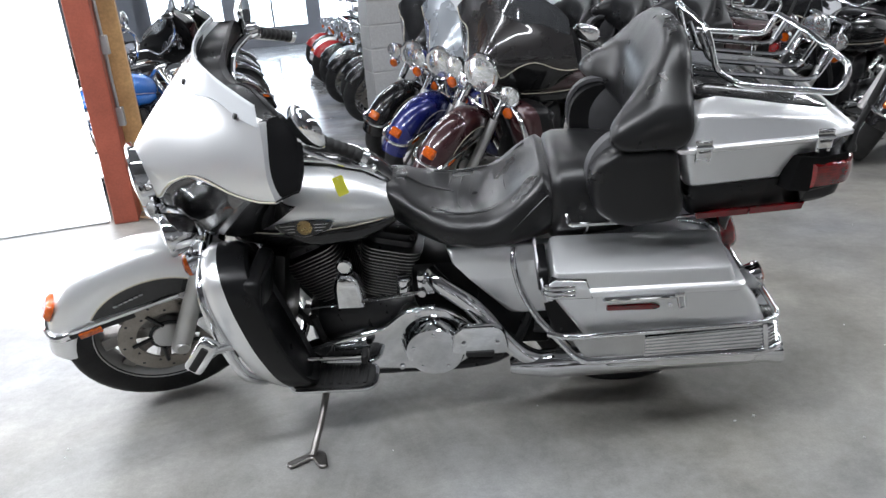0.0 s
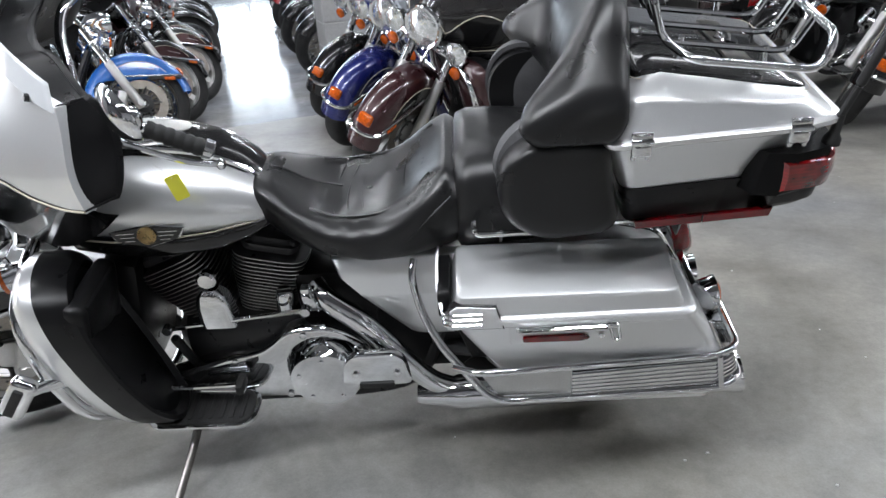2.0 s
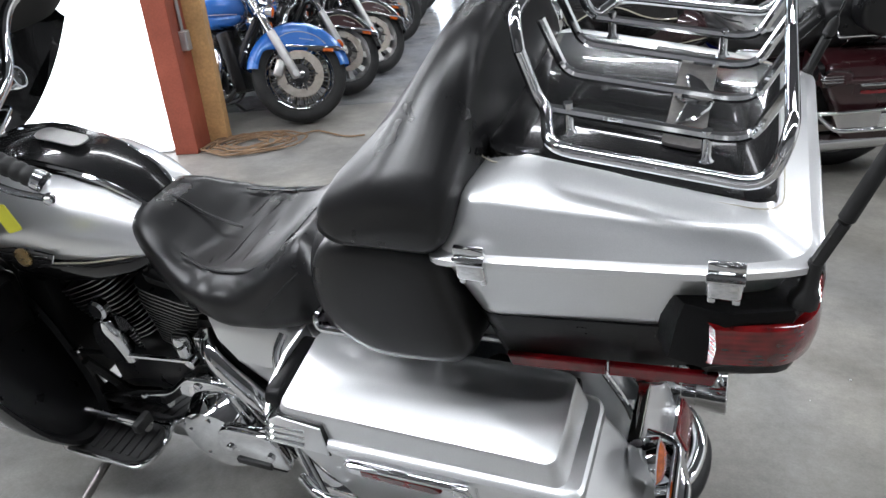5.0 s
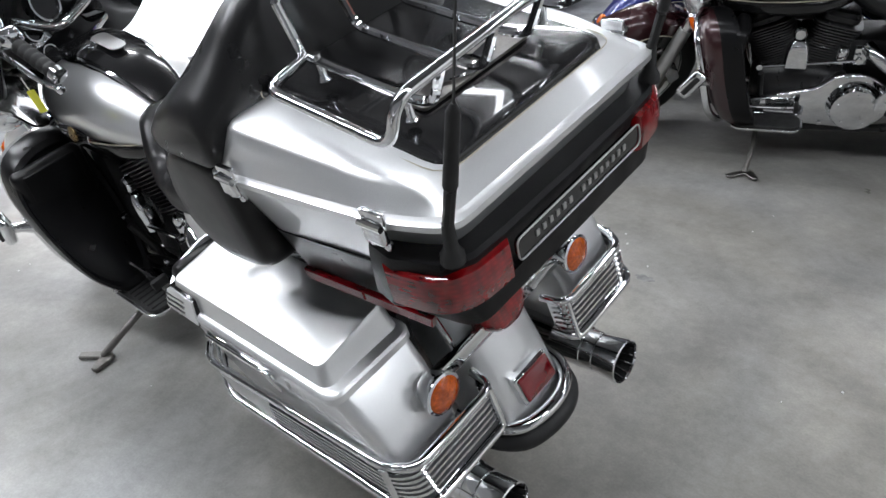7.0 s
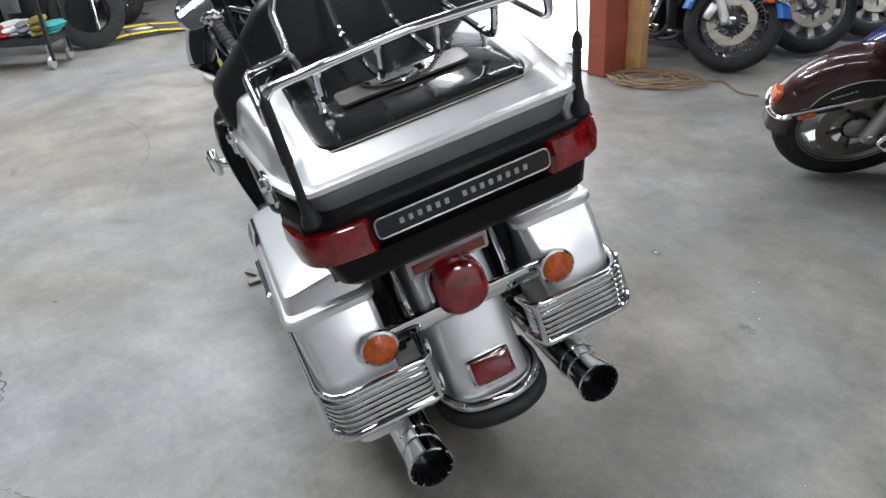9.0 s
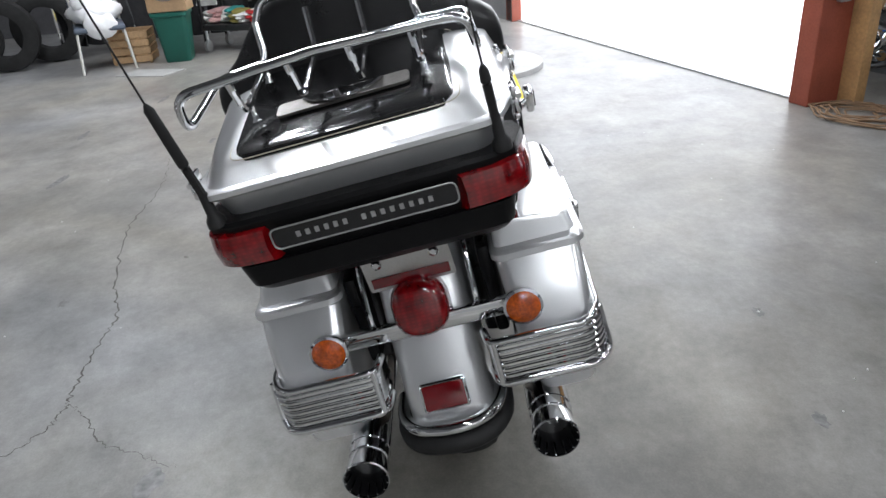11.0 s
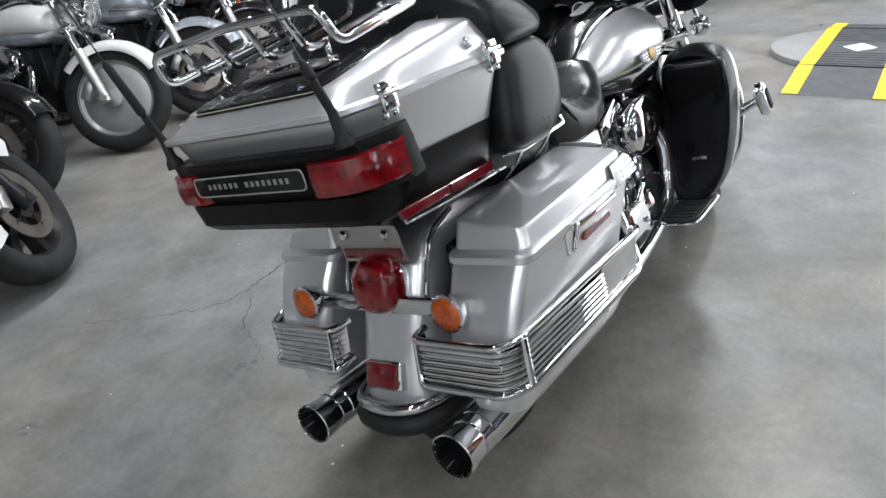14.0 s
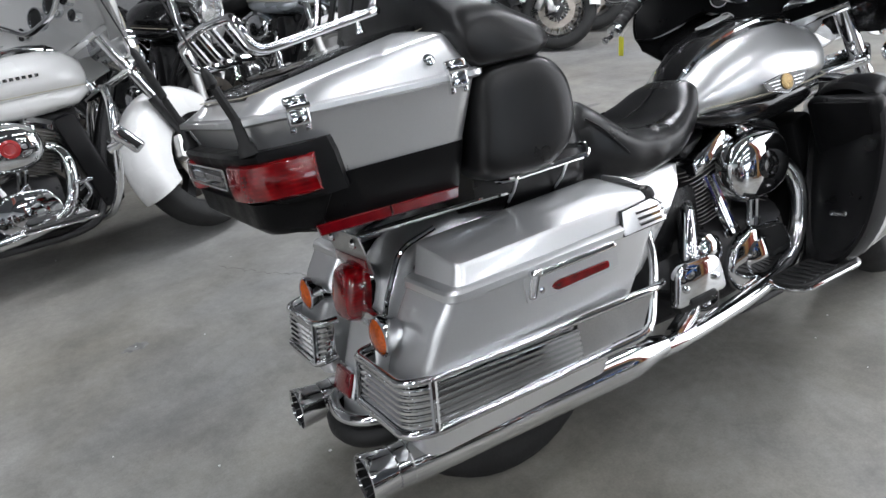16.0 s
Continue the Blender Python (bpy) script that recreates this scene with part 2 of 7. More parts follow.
def lathe(bm, prof, origin=(0, 0, 0), axis=(0, 0, 1), seg=24, closed_profile=False):
    """Turns a profile of (radius, height) about an axis."""
    m = frame_to(origin, axis)
    rings = []
    for r, h in prof:
        rings.append([m @ Vector((max(r, 1e-5) * math.cos(2 * math.pi * j / seg), max(r, 1e-5) * math.sin(2 * math.pi * j / seg), h)) for j in range(seg)])
    if closed_profile:
        rings.append(rings[0])
        vs = [[bm.verts.new(p) for p in q] for q in rings[:-1]]
        k = len(vs)
        for i in range(k):
            a, b = vs[i], vs[(i + 1) % k]
            for j in range(seg):
                bm.faces.new((a[j], a[(j + 1) % seg], b[(j + 1) % seg], b[j]))
        return bm
    return loft(bm, rings, True)


def se(t, p):
    c, s = math.cos(t), math.sin(t)
    return math.copysign(abs(c) ** (2 / p), c), math.copysign(abs(s) ** (2 / p), s)


def ring_yz(x, cy, cz, hy, hz, p=2.6, n=28, skew=0.0):
    out = []
    for i in range(n):
        c, s = se(2 * math.pi * (i + 0.5) / n, p)
        out.append((x + skew * s, cy + hy * c, cz + hz * s))
    return out


def rrect(x0, x1, y0, y1, r, n=5):
    """Plan of a rectangle with rounded corners."""
    out = []
    for cx, cy, a0 in ((x1 - r, y1 - r, 0), (x0 + r, y1 - r, 90), (x0 + r, y0 + r, 180), (x1 - r, y0 + r, 270)):
        for j in range(n + 1):
            a = radians(a0 + 90 * j / n)
            out.append((cx + r * math.cos(a), cy + r * math.sin(a)))
    return out


def prism(bm, pts, d0, d1, plane="xz", bevel=0.0, seg=2):
    """An outline given thickness between two depths."""
    t = B()

    def at(p, d):
        return {"xz": (p[0], d, p[1]), "xy": (p[0], p[1], d), "yz": (d, p[0], p[1])}[plane]
    a = [t.verts.new(at(p, d0)) for p in pts]
    b = [t.verts.new(at(p, d1)) for p in pts]
    t.faces.new(a[::-1])
    t.faces.new(b)
    n = len(pts)
    for i in range(n):
        j = (i + 1) % n
        t.faces.new((a[i], a[j], b[j], b[i]))
    bmesh.ops.recalc_face_normals(t, faces=t.faces)
    if bevel:
        es = [e for e in t.edges if (e.verts[0] in a) == (e.verts[1] in a)]
        bmesh.ops.bevel(t, geom=es, offset=bevel, segments=seg, profile=0.5, affect="EDGES")
    return merge(bm, t)


def grid_skin(bm, rows, thick=0.0, direction=None):
    """A sheet from rows of points; thick gives it a back along direction."""
    if not thick:
        return loft(bm, rows, False, False)
    d = Vector(direction) * thick
    return loft(bm, [list(r) + [Vector(p) + d for p in reversed(r)] for r in rows], True, True)


def flip_y(bm):
    bm.transform(Matrix.Diagonal((1, -1, 1, 1)))
    bmesh.ops.reverse_faces(bm, faces=bm.faces)
    return bm


def sided(bm, s):
    """Shapes are drawn for the +y side; s = -1 mirrors them."""
    return bm if s > 0 else flip_y(bm)


def empty(name, label="", category="", group="", kind=""):
    ob = new(name)
    ob.empty_display_size = 0.1
    return tagged(ob, label, category, group, kind)


def tab(x, pts):
    """Smooth value at x through (x, value) pairs."""
    n = len(pts)
    if x <= pts[0][0]:
        return pts[0][1]
    if x >= pts[-1][0]:
        return pts[-1][1]
    i = 0
    while pts[i + 1][0] < x:
        i += 1
    (x0, y0), (x1, y1) = pts[i], pts[i + 1]
    w = x1 - x0
    m0 = (y1 - pts[i - 1][1]) / (x1 - pts[i - 1][0]) if i else (y1 - y0) / w
    m1 = (pts[i + 2][1] - y0) / (pts[i + 2][0] - x0) if i + 2 < n else (y1 - y0) / w
    t = (x - x0) / w
    return y0 * (1 + 2 * t) * (1 - t) ** 2 + m0 * w * t * (1 - t) ** 2 + y1 * t * t * (3 - 2 * t) - m1 * w * t * t * (1 - t)

# ---------------------------------------------------------------- motorcycles
STEER_P, STEER_D = Vector((-0.95, 0, 0)), Vector((0.438, 0, 0.899))


def wheel(name, root, cx, cz, r, w, turn, spokes, rim_mat, disc=True, seg=40, holes=False):
    """A wheel with tyre, rim, spokes, hub and brake disc."""
    bm = B()
    hw = w / 2
    prof = [(r - 0.095, -hw * 0.72), (r - 0.07, -hw * 0.95), (r - 0.035, -hw), (r - 0.012, -hw * 0.78), (r - 0.002, -hw * 0.4), (r, 0),
            (r - 0.002, hw * 0.4), (r - 0.012, hw * 0.78), (r - 0.035, hw), (r - 0.07, hw * 0.95), (r - 0.095, hw * 0.72)]
    lathe(bm, prof, (cx, 0, cz), (0, 1, 0), seg, True)
    bm.transform(turn)
    tyre = part("tyre", bm, rubber, root, angle=60)
    bm = B()
    ri = r - 0.09
    lathe(bm, [(ri, -hw * 0.78), (ri + 0.012, -hw * 0.8), (ri + 0.012, hw * 0.8), (ri, hw * 0.78), (ri - 0.016, hw * 0.5), (ri - 0.03, 0.01),
               (ri - 0.03, -0.01), (ri - 0.016, -hw * 0.5)], (cx, 0, cz), (0, 1, 0), seg, True)
    bm.transform(turn)
    part("rim", bm, rim_mat, tyre)
    bm = B()
    for k in range(spokes):
        a = 2 * math.pi * k / spokes
        u = Vector((math.cos(a), 0, math.sin(a)))
        v = Vector((-math.sin(a), 0, math.cos(a)))
        c = Vector((cx, 0, cz))
        if spokes > 12:
            for sy in (-1, 1):
                tube(bm, [c + u * 0.05 + Vector((0, sy * 0.035, 0)), c + u * (ri - 0.02) + v * 0.02 * sy], 0.0035, 5)
        else:
            rings = []
            for d, ww, th in ((0.04, 0.022, 0.035), (0.12, 0.017, 0.022), (ri - 0.02, 0.024, 0.03)):
                o = c + u * d
                rings.append([o + v * ww + Vector((0, th, 0)), o - v * ww + Vector((0, th, 0)), o - v * ww - Vector((0, th, 0)), o + v * ww - Vector((0, th, 0))])
            loft(bm, rings)
    if not spokes:
        lathe(bm, [(0.05, -0.034), (0.10, -0.026), (0.15, -0.032), (ri - 0.02, -0.022), (ri - 0.02, 0.022), (0.15, 0.032), (0.10, 0.026), (0.05, 0.034)], (cx, 0, cz), (0, 1, 0), seg, True)
    bm.transform(turn)
    part("spokes" if spokes else "wheel_disc", bm, steel if holes else rim_mat, tyre)
    bm = B()
    lathe(bm, [(0.02, -0.08), (0.05, -0.075), (0.055, -0.05), (0.045, 0), (0.055, 0.05), (0.05, 0.075), (0.02, 0.08)], (cx, 0, cz), (0, 1, 0), 20)
    bm.transform(turn)
    part("hub", bm, rim_mat, tyre)
    if disc:
        for sy in (-1, 1):
            bm = B()
            lathe(bm, [(0.100, 0), (0.155, 0), (0.155, 0.006), (0.100, 0.006)], (cx, sy * 0.072, cz), (0, 1, 0), 40, True)
            bm.transform(turn)
            bd = part("brake_disc", bm, rotor, tyre)
            bm = B()
            lathe(bm, [(0.03, 0.0), (0.062, 0.002), (0.062, 0.006), (0.03, 0.012)], (cx, sy * 0.072, cz), (0, 1, 0), 20, True)
            for k in range(5):
                a = 2 * math.pi * k / 5 + 0.4
                tube(bm, [(cx + 0.05 * math.cos(a), sy * 0.074, cz + 0.05 * math.sin(a)), (cx + 0.115 * math.cos(a + 0.25), sy * 0.074, cz + 0.115 * math.sin(a + 0.25))], 0.007, 6)
            bm.transform(turn)
            part("disc_carrier", bm, vivid_black, bd)
            if holes and sy < 0:
                for k in range(18):
                    bm = B()
                    a = 2 * math.pi * k / 18
                    rr = 0.114 + 0.026 * (k % 2)
                    lathe(bm, [(0.005, -0.0005), (0.005, 0.0065), (0.001, 0.0066)], (cx + rr * math.cos(a), sy * 0.072, cz + rr * math.sin(a)), (0, 1, 0), 6)
                    bm.transform(turn)
                    part("disc_hole", bm, vivid_black, bd)
    return tyre


def arc_fender(bm, cx, cz, r, a0, a1, hw, skirt, n=26, flare=0.0):
    """A mudguard of round section round a wheel, angles from the front (-x) upwards."""
    rows = []
    for i in range(n + 1):
        f = i / n
        a = radians(a0 + (a1 - a0) * f)
        rad = Vector((-math.cos(a), 0, math.sin(a)))
        c = Vector((cx, 0, cz))
        row = []
        for j in range(17):
            g = -1 + 2 * j / 16
            y = hw * math.sin(g * math.pi / 2) if abs(g) < 0.55 else math.copysign(hw * (0.76 + 0.24 * min(1, (abs(g) - 0.55) / 0.15)), g)
            drop = 0.0
            if abs(g) <= 0.7:
                drop = 0.05 * (abs(g) / 0.7) ** 2.6
            else:
                drop = 0.05 + skirt(f) * (abs(g) - 0.7) / 0.3
            row.append(c + rad * (r - drop) + Vector((0, y, 0)))
        rows.append(row)
    inner = [[p + (Vector((cx, 0, cz)) - p).normalized() * 0.006 for p in row] for row in rows]
    loft(bm, [list(a) + list(reversed(b)) for a, b in zip(rows, inner)], True, True)
    return bm


def lamp_round(parent, name, pos, axis, r, lens_mat, depth=0.05, label="", shell=None):
    """A round lamp: bowl and lens."""
    bm = B()
    lathe(bm, [(r * 0.35, -depth), (r * 0.8, -depth * 0.72), (r * 1.02, -depth * 0.2), (r * 1.1, 0), (r * 1.1, 0.006), (r * 0.96, 0.008), (r * 0.96, -0.004), (0.001, -0.004)], pos, axis, 24)
    bowl = part(name, bm, shell or chrome, parent, label)
    bm = B()
    lathe(bm, [(r * 0.97, 0.0), (r * 0.95, 0.008), (r * 0.75, 0.014), (r * 0.4, 0.018), (0.001, 0.019)], pos, axis, 24)
    part("lens", bm, lens_mat, bowl)
    return bowl


def finned_cylinder(root, base, axis, mat_fin, edges, n=16, height=0.192, seg=28):
    ax = Vector(axis).normalized()
    m = frame_to(base, ax, (0, 1, 0))

    def ring(R, h):
        return [m @ Vector((R * 0.97 * q[0], R * q[1], h)) for q in (se(2 * math.pi * (i + 0.5) / seg, 4.5) for i in range(seg))]

    def reach(k):
        return 0.076 + 0.021 * min(1.0, k / (n * 0.7))
    bm = B()
    rings = [ring(0.052, 0)]
    for k in range(n):
        h = 0.010 + height * k / n
        rings += [ring(0.060, h), ring(reach(k), h + 0.002), ring(reach(k), h + 0.005), ring(0.060, h + 0.007)]
    rings += [ring(0.06, height + 0.012), ring(0.07, height + 0.015)]
    loft(bm, rings)
    c = part("cylinder", bm, mat_fin, root, angle=25)
    if edges:
        bm = B()
        for k in range(n):
            h = 0.0135 + height * k / n
            R = reach(k) + 0.0004
            loft(bm, [ring(R - 0.003, h - 0.0011), ring(R, h - 0.0011), ring(R, h + 0.0011), ring(R - 0.003, h + 0.0011)], False)
        part("fin_edges", bm, fork_alu, c, "machined bright edges of the cooling fins")
    top = Vector(base) + ax * (height + 0.015)
    m = frame_to(top, ax, (0, 1, 0))
    bm = B()
    t = B()
    loft(t, [[(p[0], p[1], h) for p in rrect(-sx, sx, -sy, sy, 0.03)] for h, sx, sy in ((0, 0.070, 0.080), (0.02, 0.072, 0.082), (0.024, 0.066, 0.075), (0.036, 0.060, 0.070), (0.042, 0.046, 0.058))])
    merge(bm, t, m)
    for sx in (-1, 1):
        for sy in (-1, 1):
            lathe(bm, [(0.009, 0), (0.009, 0.012), (0.006, 0.015)], m @ Vector((sx * 0.055, sy * 0.064, 0.020)), ax, 8)
    part("rocker_cover", bm, vivid_black if mat_fin is black_fin else chrome, c)
    return c


def engine(root, S):
    """V-twin with gearbox, covers and pipes."""
    fin = S.get("fin", black_fin)
    bm = B()
    loft(bm, [ring_yz(x, 0, z, hy, hz, 3.0, 20) for x, z, hy, hz in ((-0.19, 0.30, 0.06, 0.07), (-0.15, 0.31, 0.11, 0.11), (0.0, 0.31, 0.125, 0.13), (0.10, 0.30, 0.125, 0.125), (0.2, 0.30, 0.12, 0.115), (0.36, 0.30, 0.115, 0.11), (0.42, 0.30, 0.08, 0.08))])
    part("crankcase", bm, vivid_black, root)
    for bx, ax in ((-0.075, (-0.38, 0, 0.92)), (0.058, (0.24, 0, 0.97))):
        finned_cylinder(root, (bx, 0.0, 0.405), ax, fin, bool(S.get("emblem")))
    # primary side (left, -y)
    bm = B()
    out = [(-0.21, 0.215), (-0.235, 0.25), (-0.21, 0.285), (-0.05, 0.335), (0.06, 0.36), (0.13, 0.425), (0.24, 0.43), (0.32, 0.38), (0.35, 0.30), (0.32, 0.225), (0.25, 0.185), (0.0, 0.195)]
    prism(bm, [(p.x, p.y) for p in fillet([(*q, 0) for q in out], 0.035, 4, True)], -0.11, -0.165, "xz", 0.012, 3)
    for q in ((-0.19, 0.26), (0.0, 0.215), (0.1, 0.205), (0.17, 0.41), (-0.02, 0.33), (0.30, 0.36)):
        lathe(bm, [(0.009, 0), (0.009, 0.006), (0.005, 0.008)], (q[0], -0.164, q[1]), (0, -1, 0), 8)
    prim = part("primary_cover", bm, chrome, root)
    bm = B()
    lathe(bm, [(0.108, -0.01), (0.105, 0.006), (0.090, 0.046), (0.086, 0.054), (0.06, 0.057), (0.001, 0.057)], (0.213, -0.160, 0.298), (0, -1, 0), 36)
    for k in range(5):
        a = 2 * math.pi * k / 5 + 0.3
        lathe(bm, [(0.006, 0), (0.006, 0.005), (0.003, 0.006)], (0.213 + 0.066 * math.cos(a), -0.214, 0.298 + 0.066 * math.sin(a)), (0, -1, 0), 8)
    part("derby_cover", bm, chrome, prim)
    bm = B()
    box(bm, (0.2, -0.1, 0.49), (0.05, 0.06, 0.07), 0.006)
    lathe(bm, [(0.022, 0), (0.024, 0.05), (0.018, 0.06)], (0.13, -0.12, 0.46), (0.1, 0, 1), 14)
    part("oil_filler", bm, chrome, root)
    # horn cover between the cylinders
    bm = B()
    t = B()
    loft(t, [[(p[0], p[1], h) for p in rrect(-w, w, -d, d, r)] for h, w, d, r in ((0.0, 0.042, 0.02, 0.012), (0.005, 0.046, 0.026, 0.014), (0.07, 0.042, 0.028, 0.015), (0.10, 0.034, 0.024, 0.014), (0.115, 0.02, 0.016, 0.01))])
    merge(bm, t, Matrix.Translation((-0.03, -0.145, 0.445)))
    lathe(bm, [(0.012, 0), (0.024, 0.004), (0.024, 0.02), (0.018, 0.026)], (-0.03, -0.135, 0.585), (0, -1, 0.1), 16)
    part("horn_cover", bm, chrome, root)
    # cam side (right, +y)
    bm = B()
    out = [(-0.12, 0.23), (-0.14, 0.30), (-0.10, 0.37), (0.02, 0.385), (0.10, 0.35), (0.13, 0.28), (0.09, 0.22), (0.0, 0.205)]
    prism(bm, [(p.x, p.y) for p in fillet([(*q, 0) for q in out], 0.03, 4, True)], 0.105, 0.15, "xz", 0.012, 3)
    lathe(bm, [(0.062, 0), (0.058, 0.008), (0.03, 0.014), (0.001, 0.015)], (-0.005, 0.149, 0.29), (0, 1, 0), 28)
    part("cam_cover", bm, chrome, root)
    bm = B()
    lathe(bm, [(0.036, 0), (0.036, 0.075), (0.03, 0.08)], (-0.155, 0.06, 0.25), (-0.3, 0.6, -0.2), 18)
    part("oil_filter", bm, chrome, root)
    for q in () if S.get("lite") else ((0.17, 0.36), (0.24, 0.30), (0.2, 0.24)):
        bm = B()
        lathe(bm, [(0.05, 0), (0.048, 0.03), (0.03, 0.04)], (q[0], 0.10, q[1]), (0, 1, 0), 16)
        part("gear_cover", bm, chrome, root)
    for bx, tx in ((-0.03, -0.085), (-0.005, -0.055), (0.05, 0.095), (0.075, 0.125)):
        bm = B()
        tube(bm, [(bx, 0.115, 0.38), (tx, 0.095, 0.55)], 0.009, 8)
        lathe(bm, [(0.014, 0), (0.014, 0.02)], (bx, 0.115, 0.375), (tx - bx, -0.02, 0.17), 8)
        part("pushrod_tube", bm, chrome, root)
    bm = B()
    loft(bm, [[(c[0], h, c[1]) for c in [(-0.025 + 0.118 * k * se(2 * math.pi * i / 32, 2.3)[0], 0.545 + 0.092 * k * se(2 * math.pi * i / 32, 2.3)[1]) for i in range(32)]]
              for h, k in ((0.10, 0.9), (0.105, 1.0), (0.14, 1.0), (0.155, 0.95), (0.168, 0.78), (0.176, 0.45), (0.178, 0.1))])
    air = part("air_cleaner", bm, chrome, root)
    bm = B()
    lathe(bm, [(0.036, 0), (0.036, 0.004), (0.024, 0.007), (0.02, 0.004), (0.001, 0.005)], (-0.025, 0.176, 0.545), (0, 1, 0), 24)
    part("medallion", bm, S.get("medal", black_paint), air)
    for x0, sg in ((0.105, 1), (-0.065, -1)):
        bm = B()
        prism(bm, [(p.x, p.y) for p in fillet([(-0.085, -0.022, 0), (0.085, -0.022, 0), (0.075, 0.022, 0), (-0.06, 0.028, 0)], 0.012, 3, True)], 0.055, 0.118, "xz", 0.008, 2)
        for x in (-0.055, 0.05):
            lathe(bm, [(0.009, 0), (0.009, 0.006), (0.004, 0.008)], (x, 0.117, 0.0), (0, 1, 0), 8)
        bm.transform(Matrix.Translation((x0, 0, 0.612)) @ Matrix.Rotation(radians(22 * sg), 4, "Y"))
        part("rocker_cover", bm, chrome, root)
    # pipes
    bm = B()
    tube(bm, curve([(-0.13, 0.06, 0.535), (-0.19, 0.10, 0.50), (-0.205, 0.125, 0.42), (-0.17, 0.135, 0.30), (-0.09, 0.145, 0.235), (0.1, 0.16, 0.205), (0.36, 0.19, 0.205), (0.5, 0.2, 0.215)]), 0.024, 12)
    part("exhaust_pipe", bm, chrome, root)
    bm = B()
    tube(bm, curve([(0.17, 0.05, 0.50), (0.22, 0.11, 0.47), (0.26, 0.14, 0.38), (0.29, 0.16, 0.26), (0.38, 0.18, 0.215)]), 0.024, 12)
    part("exhaust_pipe", bm, chrome, root)
    bm = B()
    tube(bm, curve([(0.215, -0.11, 0.522), (0.25, -0.15, 0.503), (0.33, -0.175, 0.445), (0.40, -0.19, 0.36), (0.48, -0.2, 0.268), (0.58, -0.205, 0.228)]), 0.028, 14)
    part("crossover_pipe", bm, chrome, root)
    for s in (-1, 1):
        muffler(root, s, bool(S.get("emblem")))
    # black block added to keep the gap between engine and leg shields dark
    bm = B()
    box(bm, (-0.285, 0, 0.43), (0.09, 0.25, 0.40), 0.02, 2, Matrix.Rotation(radians(12), 4, "Y"))
    part("engine_shroud", bm, inner_plastic, root)
    # frame tubes under tank and engine
    for s in (-1, 1):
        bm = B()
        tube(bm, curve([(-0.47, 0.04, 0.72), (-0.36, 0.08, 0.5), (-0.28, 0.1, 0.25), (-0.18, 0.115, 0.17), (0.1, 0.12, 0.165), (0.4, 0.12, 0.19), (0.5, 0.12, 0.35), (0.52, 0.12, 0.55)]), 0.017, 8)
        part("frame_tube", sided(bm, s), vivid_black, root)
    bm = B()
    box(bm, (0.3, 0, 0.44), (0.3, 0.2, 0.22), 0.03)
    box(bm, (-0.1, 0, 0.62), (0.42, 0.06, 0.06), 0.01)
    part("battery_box", bm, inner_plastic, root)


def muffler(root, s, main=False):
    """One straight silencer with a flared fluted tip."""
    bm = B()
    ax = Vector((1.234 - 0.44, 0, 0.255 - 0.225))
    o = Vector((0.44, 0.205, 0.225))
    k = ax.length
    lathe(bm, [(0.024, 0), (0.03, 0.03), (0.044, 0.10), (0.047, 0.14), (0.047, k - 0.09), (0.045, k - 0.088), (0.045, k - 0.06), (0.04, k - 0.06)], o, ax, 28)
    mf = part("muffler", sided(bm, s), chrome, root)
    bm = B()
    lathe(bm, [(0.041, k - 0.065), (0.044, k - 0.05), (0.051, k), (0.048, k + 0.002), (0.0465, k - 0.003), (0.040, k - 0.05)], o, ax, 28, True)
    part("tip", sided(bm, s), chrome, mf)
    # black liner inside the tip
    bm = B()
    lathe(bm, [(0.0463, k - 0.003), (0.037, k - 0.03), (0.034, k - 0.115), (0.001, k - 0.112), (0.001, k - 0.118), (0.037, k - 0.12), (0.0395, k - 0.03), (0.0466, k - 0.004)], o, ax, 28, True)
    part("baffle", sided(bm, s), inner_plastic, mf, "black liner inside the tip")
    for j in range(14 if main else 0):
        bm = B()
        a = 2 * math.pi * j / 14
        m = frame_to(o + ax.normalized() * (k - 0.004), ax)
        u = m.to_3x3() @ Vector((math.cos(a), math.sin(a), 0))
        tube(bm, [o + ax.normalized() * (k - 0.002) + u * 0.045, o + ax.normalized() * (k - 0.03) + u * 0.037], 0.0020, 5)
        part("flute", sided(bm, s), chrome, mf)


